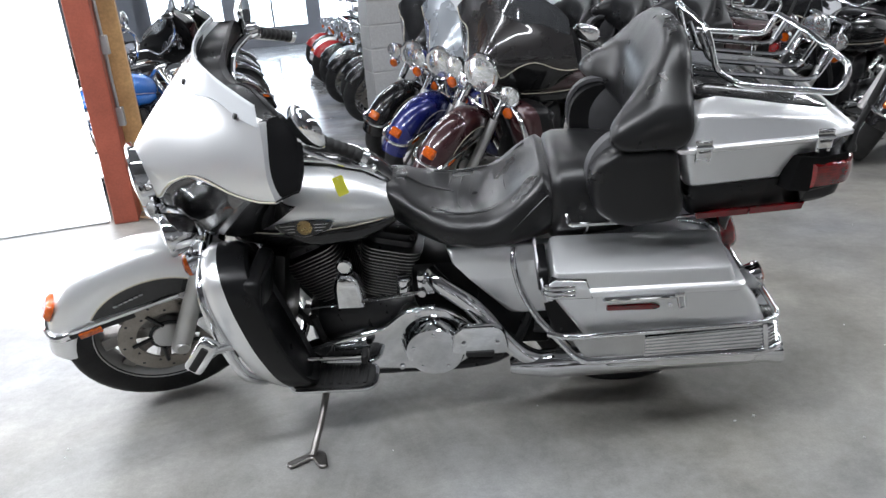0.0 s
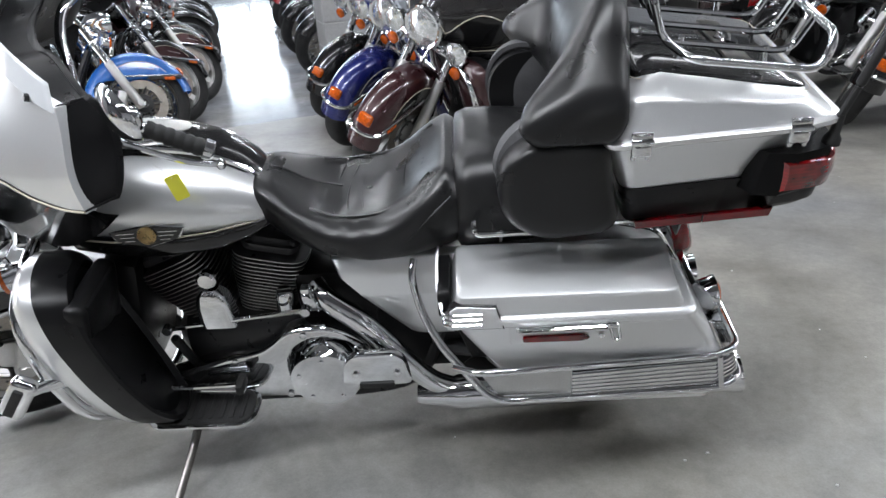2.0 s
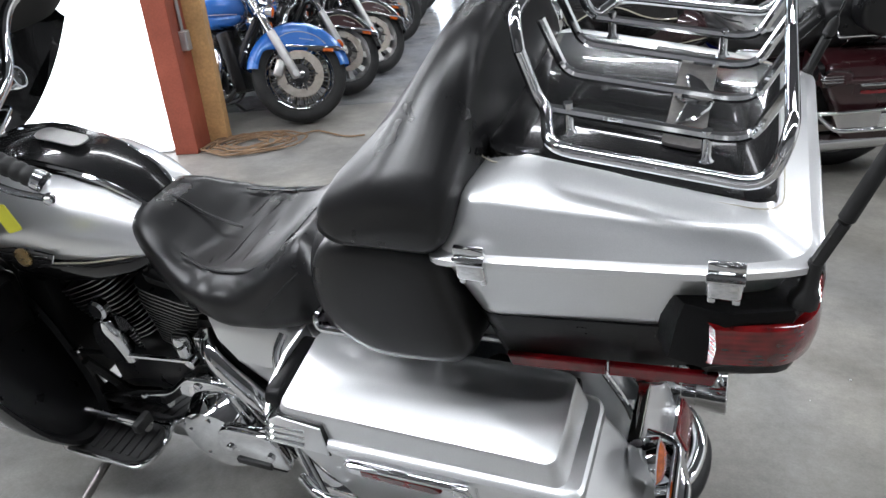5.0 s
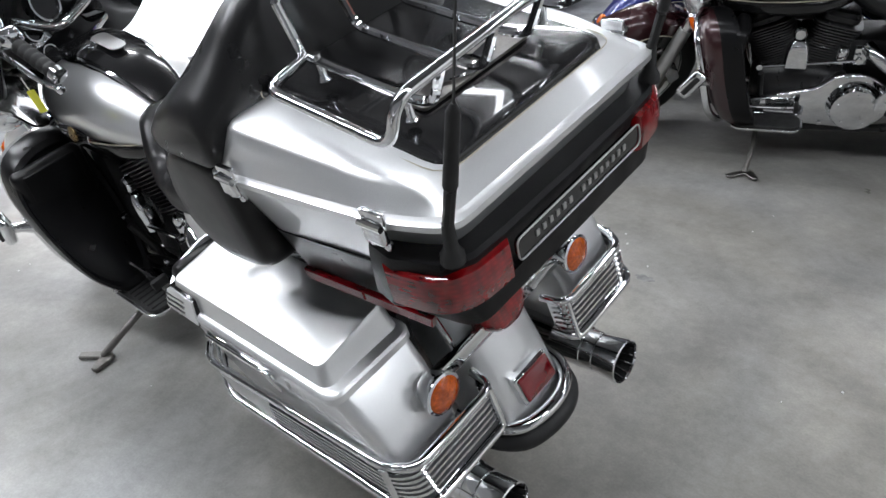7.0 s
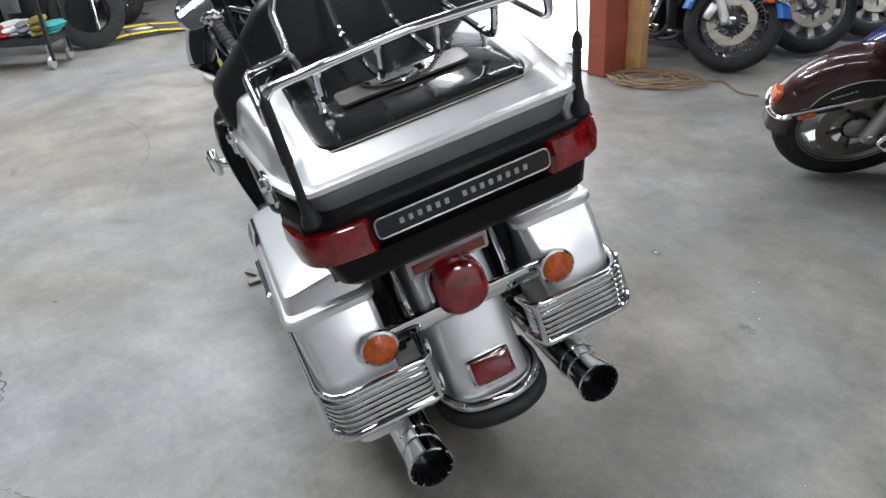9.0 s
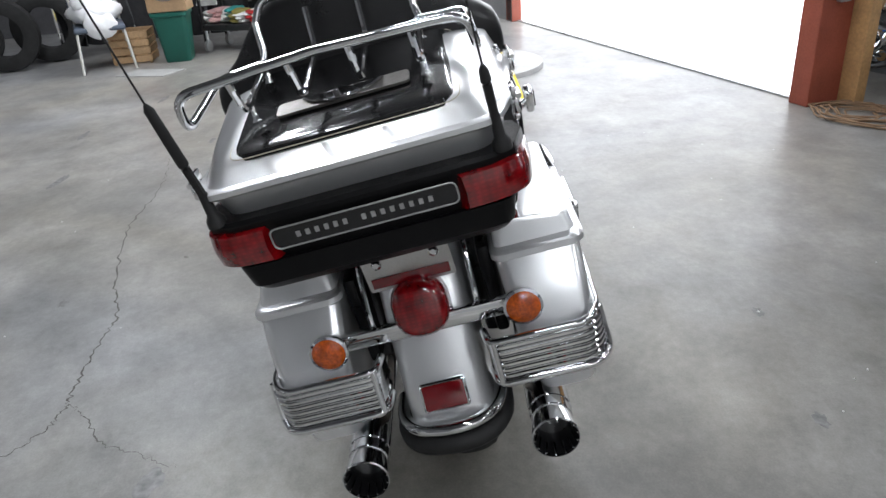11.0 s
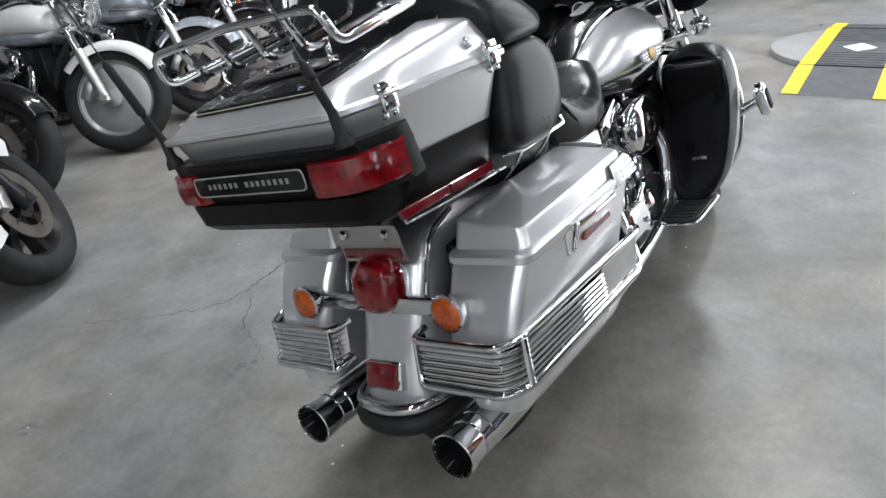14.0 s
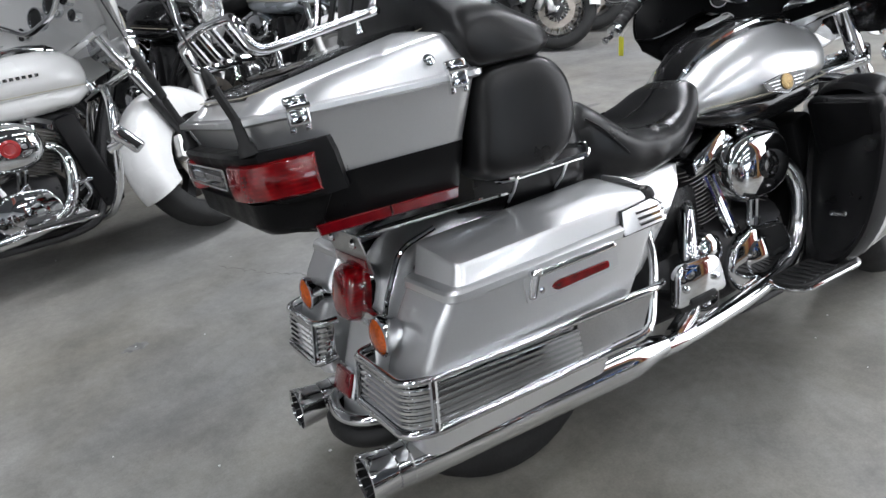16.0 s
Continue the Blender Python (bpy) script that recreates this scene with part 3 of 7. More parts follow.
def tank(root, S):
    paint, low = S["paint"], S["low"]
    secs = [(-0.385, 0.055, 0.745, 0.80), (-0.37, 0.105, 0.715, 0.84), (-0.32, 0.15, 0.70, 0.872), (-0.24, 0.172, 0.695, 0.89), (-0.14, 0.178, 0.69, 0.892), (-0.04, 0.17, 0.688, 0.876),
            (0.05, 0.148, 0.69, 0.845), (0.11, 0.122, 0.695, 0.805), (0.155, 0.092, 0.70, 0.765), (0.178, 0.055, 0.708, 0.735)]
    bm = B()
    rings = []
    for x, hw, z0, z1 in secs:
        r = []
        n = 30
        for i in range(n):
            t = 2 * math.pi * (i + 0.5) / n
            c, s = se(t, 2.5)
            zc = z0 + (z1 - z0) * 0.40
            z = zc + (s * (z1 - zc) if s > 0 else s * (zc - z0))
            r.append((x, hw * c * (1.0 if s < 0.2 else 1 - 0.08 * s), z))
        rings.append(r)
    loft(bm, rings)
    tk = part("fuel_tank", bm, paint, root, angle=60)
    bm = B()
    loft(bm, [ring_yz(x, 0, (z0 + z1) / 2, hw, (z1 - z0) / 2, 3.2, 24) for x, hw, z0, z1 in
              ((-0.37, 0.075, 0.69, 0.74), (-0.32, 0.128, 0.655, 0.735), (-0.2, 0.158, 0.643, 0.735), (-0.08, 0.16, 0.64, 0.732), (0.02, 0.146, 0.648, 0.73), (0.09, 0.12, 0.663, 0.728), (0.15, 0.08, 0.69, 0.725))])
    part("tank_panel", bm, low, tk, "gloss black lower panel of the tank")
    bm = B()
    for s in (-1, 1):
        tube(bm, [Vector((x, s * (hw + 0.003), 0.724 - 0.02 * ((x + 0.1) / 0.25) ** 2 * 0)) for x, hw in ((-0.36, 0.108), (-0.32, 0.147), (-0.2, 0.172), (-0.08, 0.171), (0.02, 0.152), (0.09, 0.126), (0.15, 0.088))], 0.0022, 5)
    part("pinstripe", bm, pinstripe, tk)
    if S.get("console", True):
        bm = B()
        rows = []
        for x, hw, z in ((-0.30, 0.05, 0.885), (-0.27, 0.058, 0.903), (-0.18, 0.06, 0.911), (-0.08, 0.056, 0.902), (0.02, 0.048, 0.877), (0.09, 0.04, 0.837), (0.125, 0.03, 0.80)):
            hw *= 1.2
            rows.append([(x, -hw - 0.006, z - 0.035), (x, -hw, z), (x, -hw * 0.6, z + 0.005), (x, 0, z + 0.007), (x, hw * 0.6, z + 0.005), (x, hw, z), (x, hw + 0.006, z - 0.035)])
        loft(bm, rows, True, True)
        con = part("tank_console", bm, black_paint, tk, "gloss black tank console with chrome edge")
        bm = B()
        for s in (-1, 1):
            tube(bm, curve([(x, s * (hw * 1.2 + 0.003), z - 0.010) for x, hw, z in ((-0.30, 0.05, 0.885), (-0.18, 0.06, 0.911), (-0.08, 0.056, 0.902), (0.02, 0.048, 0.877), (0.09, 0.04, 0.837), (0.125, 0.03, 0.80))], 3), 0.0062, 6)
        part("console_trim", bm, chrome, con)
        bm = B()
        prism(bm, [(p[0], p[1]) for p in rrect(-0.14, -0.02, -0.022, 0.022, 0.02)], 0, 0.003, "xy")
        bm.transform(Matrix.Translation((0, 0, 0.905)) @ Matrix.Rotation(radians(9), 4, "Y"))
        part("fuel_door", bm, alu, con)
    if S.get("emblem"):
        for s in (-1, 1):
            bm = B()
            wing = [(-0.085, 0.012), (-0.02, 0.02), (0.02, 0.02), (0.085, 0.012), (0.07, -0.012), (0.035, -0.022), (0, -0.03), (-0.035, -0.022), (-0.07, -0.012)]
            prism(bm, wing, 0, 0.004, "xz", 0.0015, 1)
            m = Matrix.Translation((-0.112, 0.1775, 0.742)) @ Matrix.Rotation(radians(-2), 4, "Z") @ Matrix.Rotation(radians(8), 4, "X")
            bm.transform(m)
            e = part("tank_emblem", sided(bm, s), chrome, tk, "winged medallion with chrome rim")
            bm = B()
            inner = [(p[0] * 0.96, p[1] * 0.92) for p in wing]
            prism(bm, inner, 0.004, 0.0052, "xz")
            bm.transform(m)
            part("emblem_field", sided(bm, s), black_paint, e)
            bm = B()
            lathe(bm, [(0.021, 0.004), (0.021, 0.008), (0.016, 0.0095), (0.001, 0.0095)], (0, 0, 0), (0, 1, 0), 20)
            bm.transform(m)
            part("medallion", sided(bm, s), gold, e)
            for sx in (-1, 1):
                for j in range(3):
                    bm = B()
                    box(bm, (sx * (0.047 - j * 0.004), 0.006, 0.007 - j * 0.009), (0.042 - j * 0.01, 0.002, 0.0013))
                    bm.transform(m)
                    part("feather", sided(bm, s), chrome, e)
    elif S.get("tank_bars"):
        for s in (-1, 1):
            bm = B()
            for j in range(7):
                box(bm, (-0.20 + j * 0.022, 0.179, 0.79), (0.014, 0.003, 0.012), 0.001)
            part("tank_lettering", sided(bm, s), S["tank_bars"], tk)
    return tk


def seat(root, S):
    """Two-up saddle with a stepped pillion and stitched centre."""
    bm = B()
    secs = [(0.085, 0.05, 0.725, 0.775), (0.10, 0.085, 0.705, 0.80), (0.14, 0.115, 0.675, 0.80), (0.20, 0.15, 0.645, 0.772), (0.27, 0.18, 0.625, 0.745), (0.34, 0.196, 0.615, 0.742), (0.40, 0.20, 0.61, 0.752),
            (0.45, 0.20, 0.61, 0.782), (0.50, 0.196, 0.615, 0.826), (0.535, 0.19, 0.62, 0.852), (0.558, 0.184, 0.625, 0.858), (0.572, 0.176, 0.63, 0.845)]
    rings = []
    count = 14 if S.get("lite") else 46
    n = 36 if S.get("lite") else 56
    for q in range(count + 1):
        f = q / count
        x = 0.085 + 0.487 * (f if 0.03 < f < 0.97 else round(f))
        hw, z0, z1 = (tab(x, [(v[0], v[k]) for v in secs]) for k in (1, 2, 3))
        r = []
        zc = z0 + (z1 - z0) * 0.55
        for i in range(n):
            c, s = se(2 * math.pi * (i + 0.5) / n, 2.7)
            y = hw * c
            z = zc + (s * (z1 - zc) if s > 0 else s * (zc - z0))
            k = 1.0
            if s > 0:
                z -= 0.026 * (1 - min(1, abs(y) / 0.135) ** 2.4) * min(1, max(0, (x - 0.16) / 0.10)) * min(1, (0.60 - x) / 0.08)
                # creases where the rider sits
                m = max(0, 1 - ((x - 0.30) / 0.10) ** 2) * min(1, abs(s) * 1.6)
                z += m * min(1, abs(y) / 0.05) * (0.0016 * math.sin(120 * x + 10 * abs(y) + 1.4 * math.sin(23 * y)) + 0.0006 * math.sin(210 * x - 30 * y))
                m2 = max(0, 1 - ((x - 0.47) / 0.08) ** 2)
                z += m2 * 0.0012 * math.sin(70 * y + 30 * x)
            else:
                k += 0.012 * math.sin(60 * x + 3 * s) * max(0, 1 - ((x - 0.33) / 0.14) ** 2)
            r.append((x, y * k, z))
        rings.append(r)
    loft(bm, rings)
    st = part("rider_seat", bm, leather, root, "black leather rider saddle with creased dished centre", angle=75)
    bm = B()
    for k in range(6):
        x = 0.28 + k * 0.034
        z = 0.721 + max(0, (x - 0.36)) ** 2 * 5.0
        tube(bm, curve([(x + 0.012, -0.11, z + 0.003), (x, -0.05, z - 0.006), (x - 0.003, 0, z - 0.008), (x, 0.05, z - 0.006), (x + 0.012, 0.11, z + 0.003)], 3), 0.0035, 5)
    part("pleats", bm, leather, st)
    for pts in ([(0.11, 0.0, 0.804), (0.16, 0.0, 0.793), (0.22, 0.0, 0.757), (0.30, 0.0, 0.733)], [(0.24, -0.115, 0.747), (0.31, -0.135, 0.734), (0.40, -0.14, 0.742), (0.46, -0.13, 0.772), (0.515, -0.115, 0.822)],
                [(0.24, 0.115, 0.747), (0.31, 0.135, 0.734), (0.40, 0.14, 0.742), (0.46, 0.13, 0.772), (0.515, 0.115, 0.822)]):
        bm = B()
        tube(bm, curve(pts, 5), 0.0028, 5)
        part("seam", bm, leather, st)
    for sy in (-1, 1):
        bm = B()
        tube(bm, curve([(0.46, sy * 0.199, 0.70), (0.52, sy * 0.197, 0.765), (0.56, sy * 0.186, 0.80)], 5), 0.003, 5)
        part("piping", bm, leather, st)
    bm = B()
    secs = [(0.566, 0.165, 0.63, 0.838), (0.574, 0.178, 0.62, 0.858), (0.60, 0.184, 0.62, 0.868), (0.66, 0.186, 0.625, 0.866), (0.74, 0.184, 0.635, 0.858), (0.80, 0.18, 0.65, 0.85), (0.85, 0.17, 0.66, 0.845)]
    loft(bm, [ring_yz(x, 0, (z0 + z1) / 2, hw, (z1 - z0) / 2, 3.2, 32) for x, hw, z0, z1 in secs])
    part("pillion_seat", bm, leather, root, angle=70)
    for s in (-1, 1):
        bm = B()
        tube(bm, fillet([(0.618, s * 0.175, 0.755), (0.604, s * 0.232, 0.757), (0.610, s * 0.242, 0.738), (0.80, s * 0.242, 0.738), (0.815, s * 0.20, 0.732)], 0.014), 0.0065, 8)
        gr = part("grab_rail", bm, chrome, root)
        for x in (0.662, 0.788):
            bm = B()
            tube(bm, [(x, s * 0.240, 0.742), (x, s * 0.212, 0.705), (x, s * 0.16, 0.66)], 0.004, 7)
            part("rail_post", bm, chrome, gr)


def tour_pack(root, S):
    """Rear trunk with pads, lamps, rack and antennas."""
    paint = S["paint"]

    def plan(x0, x1, hf, hr, zf, zr, n=4):
        pts = []
        F, R = Vector((x0, hf, 0)), Vector((x1, hr, 0))
        M = Vector((x1 - 0.10, hr + (hf - hr) * 0.55, 0))
        F2, R2, M2 = Vector((x0, -hf, 0)), Vector((x1, -hr, 0)), Vector((x1 - 0.10, -hr - (hf - hr) * 0.55, 0))
        P = fillet([F, M, R, R2, M2, F2], 0.035, n, True)
        return [(p.x, p.y, zf + (zr - zf) * (p.x - x0) / (x1 - x0)) for p in P]

    bm = B()
    loft(bm, [plan(*q) for q in ((0.897, 1.245, 0.262, 0.205, 0.838, 0.838), (0.866, 1.288, 0.292, 0.236, 0.948, 0.95))])
    tp = part("trunk_body", bm, paint, root, "silver hard trunk body behind the pillion")
    bm = B()
    loft(bm, [plan(*q) for q in ((0.925, 1.20, 0.23, 0.19, 0.735, 0.742), (0.913, 1.225, 0.245, 0.20, 0.75, 0.75), (0.894, 1.245, 0.2645, 0.215, 0.841, 0.841))])
    part("trunk_base", bm, inner_plastic, tp, "satin black trunk base")
    bm = B()
    loft(bm, [plan(*q) for q in ((0.858, 1.30, 0.299, 0.243, 0.946, 0.950), (0.853, 1.304, 0.304, 0.247, 0.950, 0.954), (0.853, 1.304, 0.304, 0.247, 0.959, 0.963), (0.862, 1.296, 0.297, 0.24, 0.964, 0.967))])
    lid = part("trunk_lid", bm, paint, root, "silver trunk lid with raised centre")
    bm = B()
    loft(bm, [plan(*q) for q in ((0.866, 1.292, 0.294, 0.237, 0.963, 0.966), (0.880, 1.276, 0.285, 0.231, 0.992, 0.975), (0.897, 1.258, 0.274, 0.224, 1.027, 0.985), (0.901, 1.253, 0.270, 0.220, 1.032, 0.989), (0.908, 1.250, 0.262, 0.214, 1.036, 0.992), (0.935, 1.247, 0.225, 0.195, 1.046, 0.997), (0.96, 1.22, 0.20, 0.165, 1.050, 1.004))])
    part("lid_dome", bm, paint, lid, angle=24)
    bm = B()
    loft(bm, [plan(*q) for q in ((0.908, 1.254, 0.196, 0.190, 1.038, 0.990), (0.91, 1.251, 0.193, 0.187, 1.055, 1.0005), (0.92, 1.242, 0.183, 0.177, 1.060, 1.0055))])
    part("lid_panel", bm, black_paint, lid, "gloss black panel on the trunk lid")
    bm = B()
    prism(bm, [(p[0], p[1]) for p in rrect(1.115, 1.165, -0.12, 0.12, 0.01)], 0, 0.005, "xy")
    bm.transform(Matrix.Translation((0, 0, 1.026)) @ Matrix.Translation((1.14, 0, 0)) @ Matrix.Rotation(radians(9.5), 4, "Y") @ Matrix.Translation((-1.14, 0, 0)))
    np_ = part("name_plate", bm, steel, lid, "dark brushed plate with a chrome wing badge")
    bm = B()
    prism(bm, [(1.125, -0.075), (1.133, -0.02), (1.118, 0.0), (1.133, 0.02), (1.125, 0.075), (1.15, 0.055), (1.165, 0.02), (1.168, 0), (1.165, -0.02), (1.15, -0.055)], 0.005, 0.011, "xy", 0.002, 1)
    bm.transform(Matrix.Translation((1.14, 0, 1.026)) @ Matrix.Rotation(radians(9.5), 4, "Y") @ Matrix.Translation((-1.14, 0, 0)))
    part("wing_badge", bm, chrome, np_)
    bm = B()
    tube(bm, [(p[0], p[1], p[2]) for p in plan(0.902, 1.259, 0.205, 0.198, 1.048, 0.9955)], 0.0009, 5, True)
    part("panel_pinstripe", bm, pinstripe, lid)
    # latches
    for s in (-1, 1):
        for x, y in ((0.918, 0.294), (1.206, 0.275)):
            bm = B()
            box(bm, (x, y + 0.006, 0.975), (0.040, 0.010, 0.018), 0.003)
            box(bm, (x, y + 0.008, 0.951), (0.038, 0.016, 0.030), 0.006, 3)
            tube(bm, [(x - 0.020, y + 0.014, 0.966), (x + 0.020, y + 0.014, 0.966)], 0.005, 8)
            for dx in (-0.013, 0.013):
                box(bm, (x + dx, y + 0.004, 0.932), (0.010, 0.010, 0.012), 0.003)
            part("trunk_latch", sided(bm, s), chrome, tp)
    bm = B()
    lathe(bm, [(0.011, 0), (0.011, 0.006), (0.007, 0.009), (0.001, 0.009)], (0.955, 0.277, 0.99), (0, 1, 0.35), 14)
    part("lock", bm, chrome, lid)
    # black lamp band at the back
    bm = B()
    band = [(1.165, 0.272), (1.215, 0.282), (1.285, 0.262), (1.308, 0.22), (1.312, 0.16), (1.314, 0.0), (1.312, -0.16), (1.308, -0.22), (1.285, -0.262), (1.215, -0.282), (1.165, -0.272)]
    def wrap(z, k, x0):
        return [Vector((x0 + (p[0] - 1.165) * k, p[1] * (0.95 + 0.05 * k), z)) for p in band]
    rows = [wrap(0.818, 0.86, 1.148), wrap(0.824, 0.95, 1.15), wrap(0.884, 0.985, 1.158), wrap(0.890, 1.0, 1.16), wrap(0.903, 1.0, 1.163), wrap(0.910, 0.955, 1.165)]
    cen = Vector((1.12, 0, 0))
    back = [[Vector((1.13, p.y * 0.86, p.z)) for p in r] for r in rows]
    loft(bm, [list(a) + list(reversed(b)) for a, b in zip(rows, back)], True, True)
    bd = part("lamp_band", bm, plastic, tp, "black textured plastic band carrying the tail lamps", angle=30)
    bm = B()
    loft(bm, [plan(*q) for q in ((1.205, 1.250, 0.215, 0.20, 0.752, 0.758), (1.20, 1.280, 0.236, 0.222, 0.757, 0.766), (1.195, 1.296, 0.248, 0.234, 0.775, 0.782), (1.17, 1.300, 0.268, 0.242, 0.822, 0.824))])
    part("trunk_tail", bm, plastic, tp, "black textured lower tail of the trunk")
    for s in (-1, 1):
        bm = B()
        path = curve([(1.198, 0.284, 0), (1.25, 0.277, 0), (1.282, 0.264, 0), (1.303, 0.235, 0), (1.310, 0.20, 0), (1.312, 0.166, 0)], 3)
        rows = []
        for z, o in ((0.829, -0.004), (0.833, 0.003), (0.848, 0.0055), (0.860, 0.007), (0.872, 0.0055), (0.888, 0.003), (0.892, -0.004)):
            rows.append([(p.x + o * 0.8, p.y + o * 0.6, z) for p in path])
        bk = [[(p[0] - 0.02, p[1] * 0.93, p[2]) for p in r] for r in rows]
        loft(bm, [list(a) + list(reversed(b)) for a, b in zip(rows, bk)], True, True)
        part("tail_lamp", sided(bm, s), red_lens, bd, "red wraparound tail lamp")
        bm = B()
        prism(bm, [(0.935, 0.738), (1.068, 0.7415), (1.068, 0.7615), (0.93, 0.758)], 0.0, 0.012, "xz", 0.002, 1)
        prism(bm, [(1.071, 0.7415), (1.205, 0.745), (1.21, 0.765), (1.071, 0.7616)], 0.0, 0.012, "xz", 0.002, 1)
        bm.transform(Matrix.Translation((0, 0.2415, 0)) @ Matrix.Translation((0.935, 0, 0)) @ Matrix.Rotation(radians(-2.6), 4, "Z") @ Matrix.Translation((-0.935, 0, 0)))
        part("side_reflector", sided(bm, s), dark_red, tp, "long red side reflector")
        # antenna
        bm = B()
        lathe(bm, [(0.017, 0), (0.016, 0.012), (0.010, 0.022), (0.008, 0.06)], (1.288, 0.243, 0.908), (0.1, 0, 1), 12)
        tube(bm, [(1.294, 0.243, 0.965), (1.312, 0.243, 1.02)], 0.0075, 8)
        top = 1.135 if s < 0 else 1.052
        tip = Vector((1.312 + 0.295 * (top - 1.02), 0.243, top))
        tube(bm, [(1.312, 0.243, 1.02), (1.3135, 0.243, 1.026), tip - Vector((0.003, 0, 0.010)), tip], [0.004, 0.0092, 0.008, 0.003], 10)
        an = part("antenna", sided(bm, s), grip_rubber, root, "black rubber-based whip antenna")
        bm = B()
        tube(bm, [tip - Vector((0.001, 0, 0.005)), tip + Vector((0.055, 0, 0.20)), tip + Vector((0.135, 0, 0.47))], [0.0018, 0.0015, 0.001], 5)
        part("whip", sided(bm, s), vivid_black, an)
    # badge
    bm = B()
    pts = [(1.318, p[0], p[1]) for p in rrect(-0.157, 0.157, 0.85, 0.886, 0.010, 3)]
    tube(bm, pts, 0.0016, 5, True)
    bg = part("badge_frame", bm, grey_text, bd)
    bm = B()
    prism(bm, rrect(-0.155, 0.155, 0.852, 0.884, 0.010, 3), 1.310, 1.3165, "yz")
    part("badge_field", bm, black_paint, bg)
    for j in range(15):
        if j == 6:
            continue
        bm = B()
        box(bm, (1.3172, -0.112 + j * 0.016, 0.868), (0.002, 0.0072, 0.0095))
        part("badge_bar", bm, grey_text, bg)
    # rack
    bm = B()
    R_ = 0.0078
    for s in (-1, 1):
        tube(bm, fillet([(0.955, s * 0.15, 1.165), (0.972, s * 0.15, 1.108), (0.985, s * 0.155, 1.092), (1.007, s * 0.24, 1.090), (1.236, s * 0.245, 1.058), (1.252, s * 0.238, 1.118), (1.250, 0, 1.128)], 0.03, 5), R_, 10)
    rk = part("luggage_rack", bm, chrome, lid, "chrome tubular luggage rack")
    for y in (-0.15, -0.05, 0.05, 0.15):
        bm = B()
        tube(bm, fillet([(0.955 if abs(y) < 0.1 else 0.985, y, 1.165 if abs(y) < 0.1 else 1.095), (0.985, y, 1.092), (1.19, y, 1.060), (1.218, y, 1.064), (1.249, y, 1.124)], 0.02, 5), R_ * 0.85, 8)
        part("rack_bar", bm, chrome, rk)
    bm = B()
    tube(bm, fillet([(0.955, -0.15, 1.163), (0.945, -0.13, 1.20), (0.94, 0.13, 1.20), (0.955, 0.15, 1.163)], 0.03, 5), R_, 10)
    part("rack_hoop", bm, chrome, rk)
    for y in (-0.15, 0.15):
        for x, z in ((1.01, 1.06), (1.17, 1.03)):
            bm = B()
            lathe(bm, [(0.010, 0), (0.006, 0.006), (0.006, 0.04)], (x, y, z), (0, 0, 1), 10)
            part("rack_foot", bm, chrome, rk)
    # pads round the pillion
    bm = B()
    rows = []
    for y, xf, zf, zt, zb, xb, k in ((-0.303, 0.735, 0.985, 1.035, 0.972, 0.885, 0.6), (-0.296, 0.708, 1.005, 1.055, 0.962, 0.895, 0.9), (-0.275, 0.698, 1.02, 1.075, 0.958, 0.90, 1), (-0.24, 0.705, 1.035, 1.10, 0.955, 0.905, 1),
                                     (-0.205, 0.73, 1.05, 1.135, 0.945, 0.91, 1), (-0.17, 0.762, 1.07, 1.17, 0.92, 0.915, 1), (-0.12, 0.785, 1.09, 1.195, 0.90, 0.918, 1), (-0.06, 0.79, 1.10, 1.203, 0.89, 0.92, 1), (0, 0.788, 1.10, 1.205, 0.89, 0.92, 1)):
        rows.append((y, xf, zf, zt, zb, xb))
    rows += [(-r[0],) + r[1:] for r in reversed(rows[:-1])]
    loft(bm, [[(p.x, y, p.z) for p in fillet([(xf + 0.02, 0, zb), (xf - 0.004, 0, (zb + zf) / 2), (xf + 0.012, 0, zf), (xf * 0.35 + xb * 0.65 - 0.015, 0, zt), (xb - 0.01, 0, zt - 0.004), (xb, 0, (zt + zb) / 2), (xb - 0.02, 0, zb)], 0.035, 4, True)] for y, xf, zf, zt, zb, xb in rows])
    bk = part("backrest_pad", bm, leather, root, "padded black leather pillion backrest with wings", angle=80)
    bm = B()
    tube(bm, curve([(0.80, -0.125, 1.05), (0.83, -0.128, 1.12), (0.865, -0.12, 1.175), (0.885, -0.06, 1.198), (0.885, 0.06, 1.198), (0.865, 0.12, 1.175), (0.83, 0.128, 1.12), (0.80, 0.125, 1.05)], 4), 0.003, 5)
    part("seam", bm, leather, bk)
    for s in (-1, 1):
        bm = B()
        out = [(0.652, 0.855), (0.664, 0.920), (0.712, 0.962), (0.80, 0.966), (0.868, 0.955), (0.880, 0.87), (0.905, 0.752), (0.74, 0.738), (0.668, 0.785)]
        t = [(p.x, p.y) for p in fillet([(*q, 0) for q in out], 0.065, 6, True)]
        mx, mz = sum(q[0] for q in t) / len(t), sum(q[1] for q in t) / len(t)
        loft(bm, [[(mx + (q[0] - mx) * k, y, mz + (q[1] - mz) * k) for q in t] for y, k in ((0.18, 0.97), (0.20, 1.0), (0.25, 1.0), (0.268, 0.985), (0.281, 0.95), (0.289, 0.89), (0.2935, 0.78), (0.2955, 0.5), (0.296, 0.2))])
        sp = part("speaker_pod", sided(bm, s), leather, root, "black leather-covered speaker pod", angle=60)
        bm = B()
        ax = Vector((-0.3, -0.95, 0.1))
        o = Vector((0.745, 0.180, 0.885))
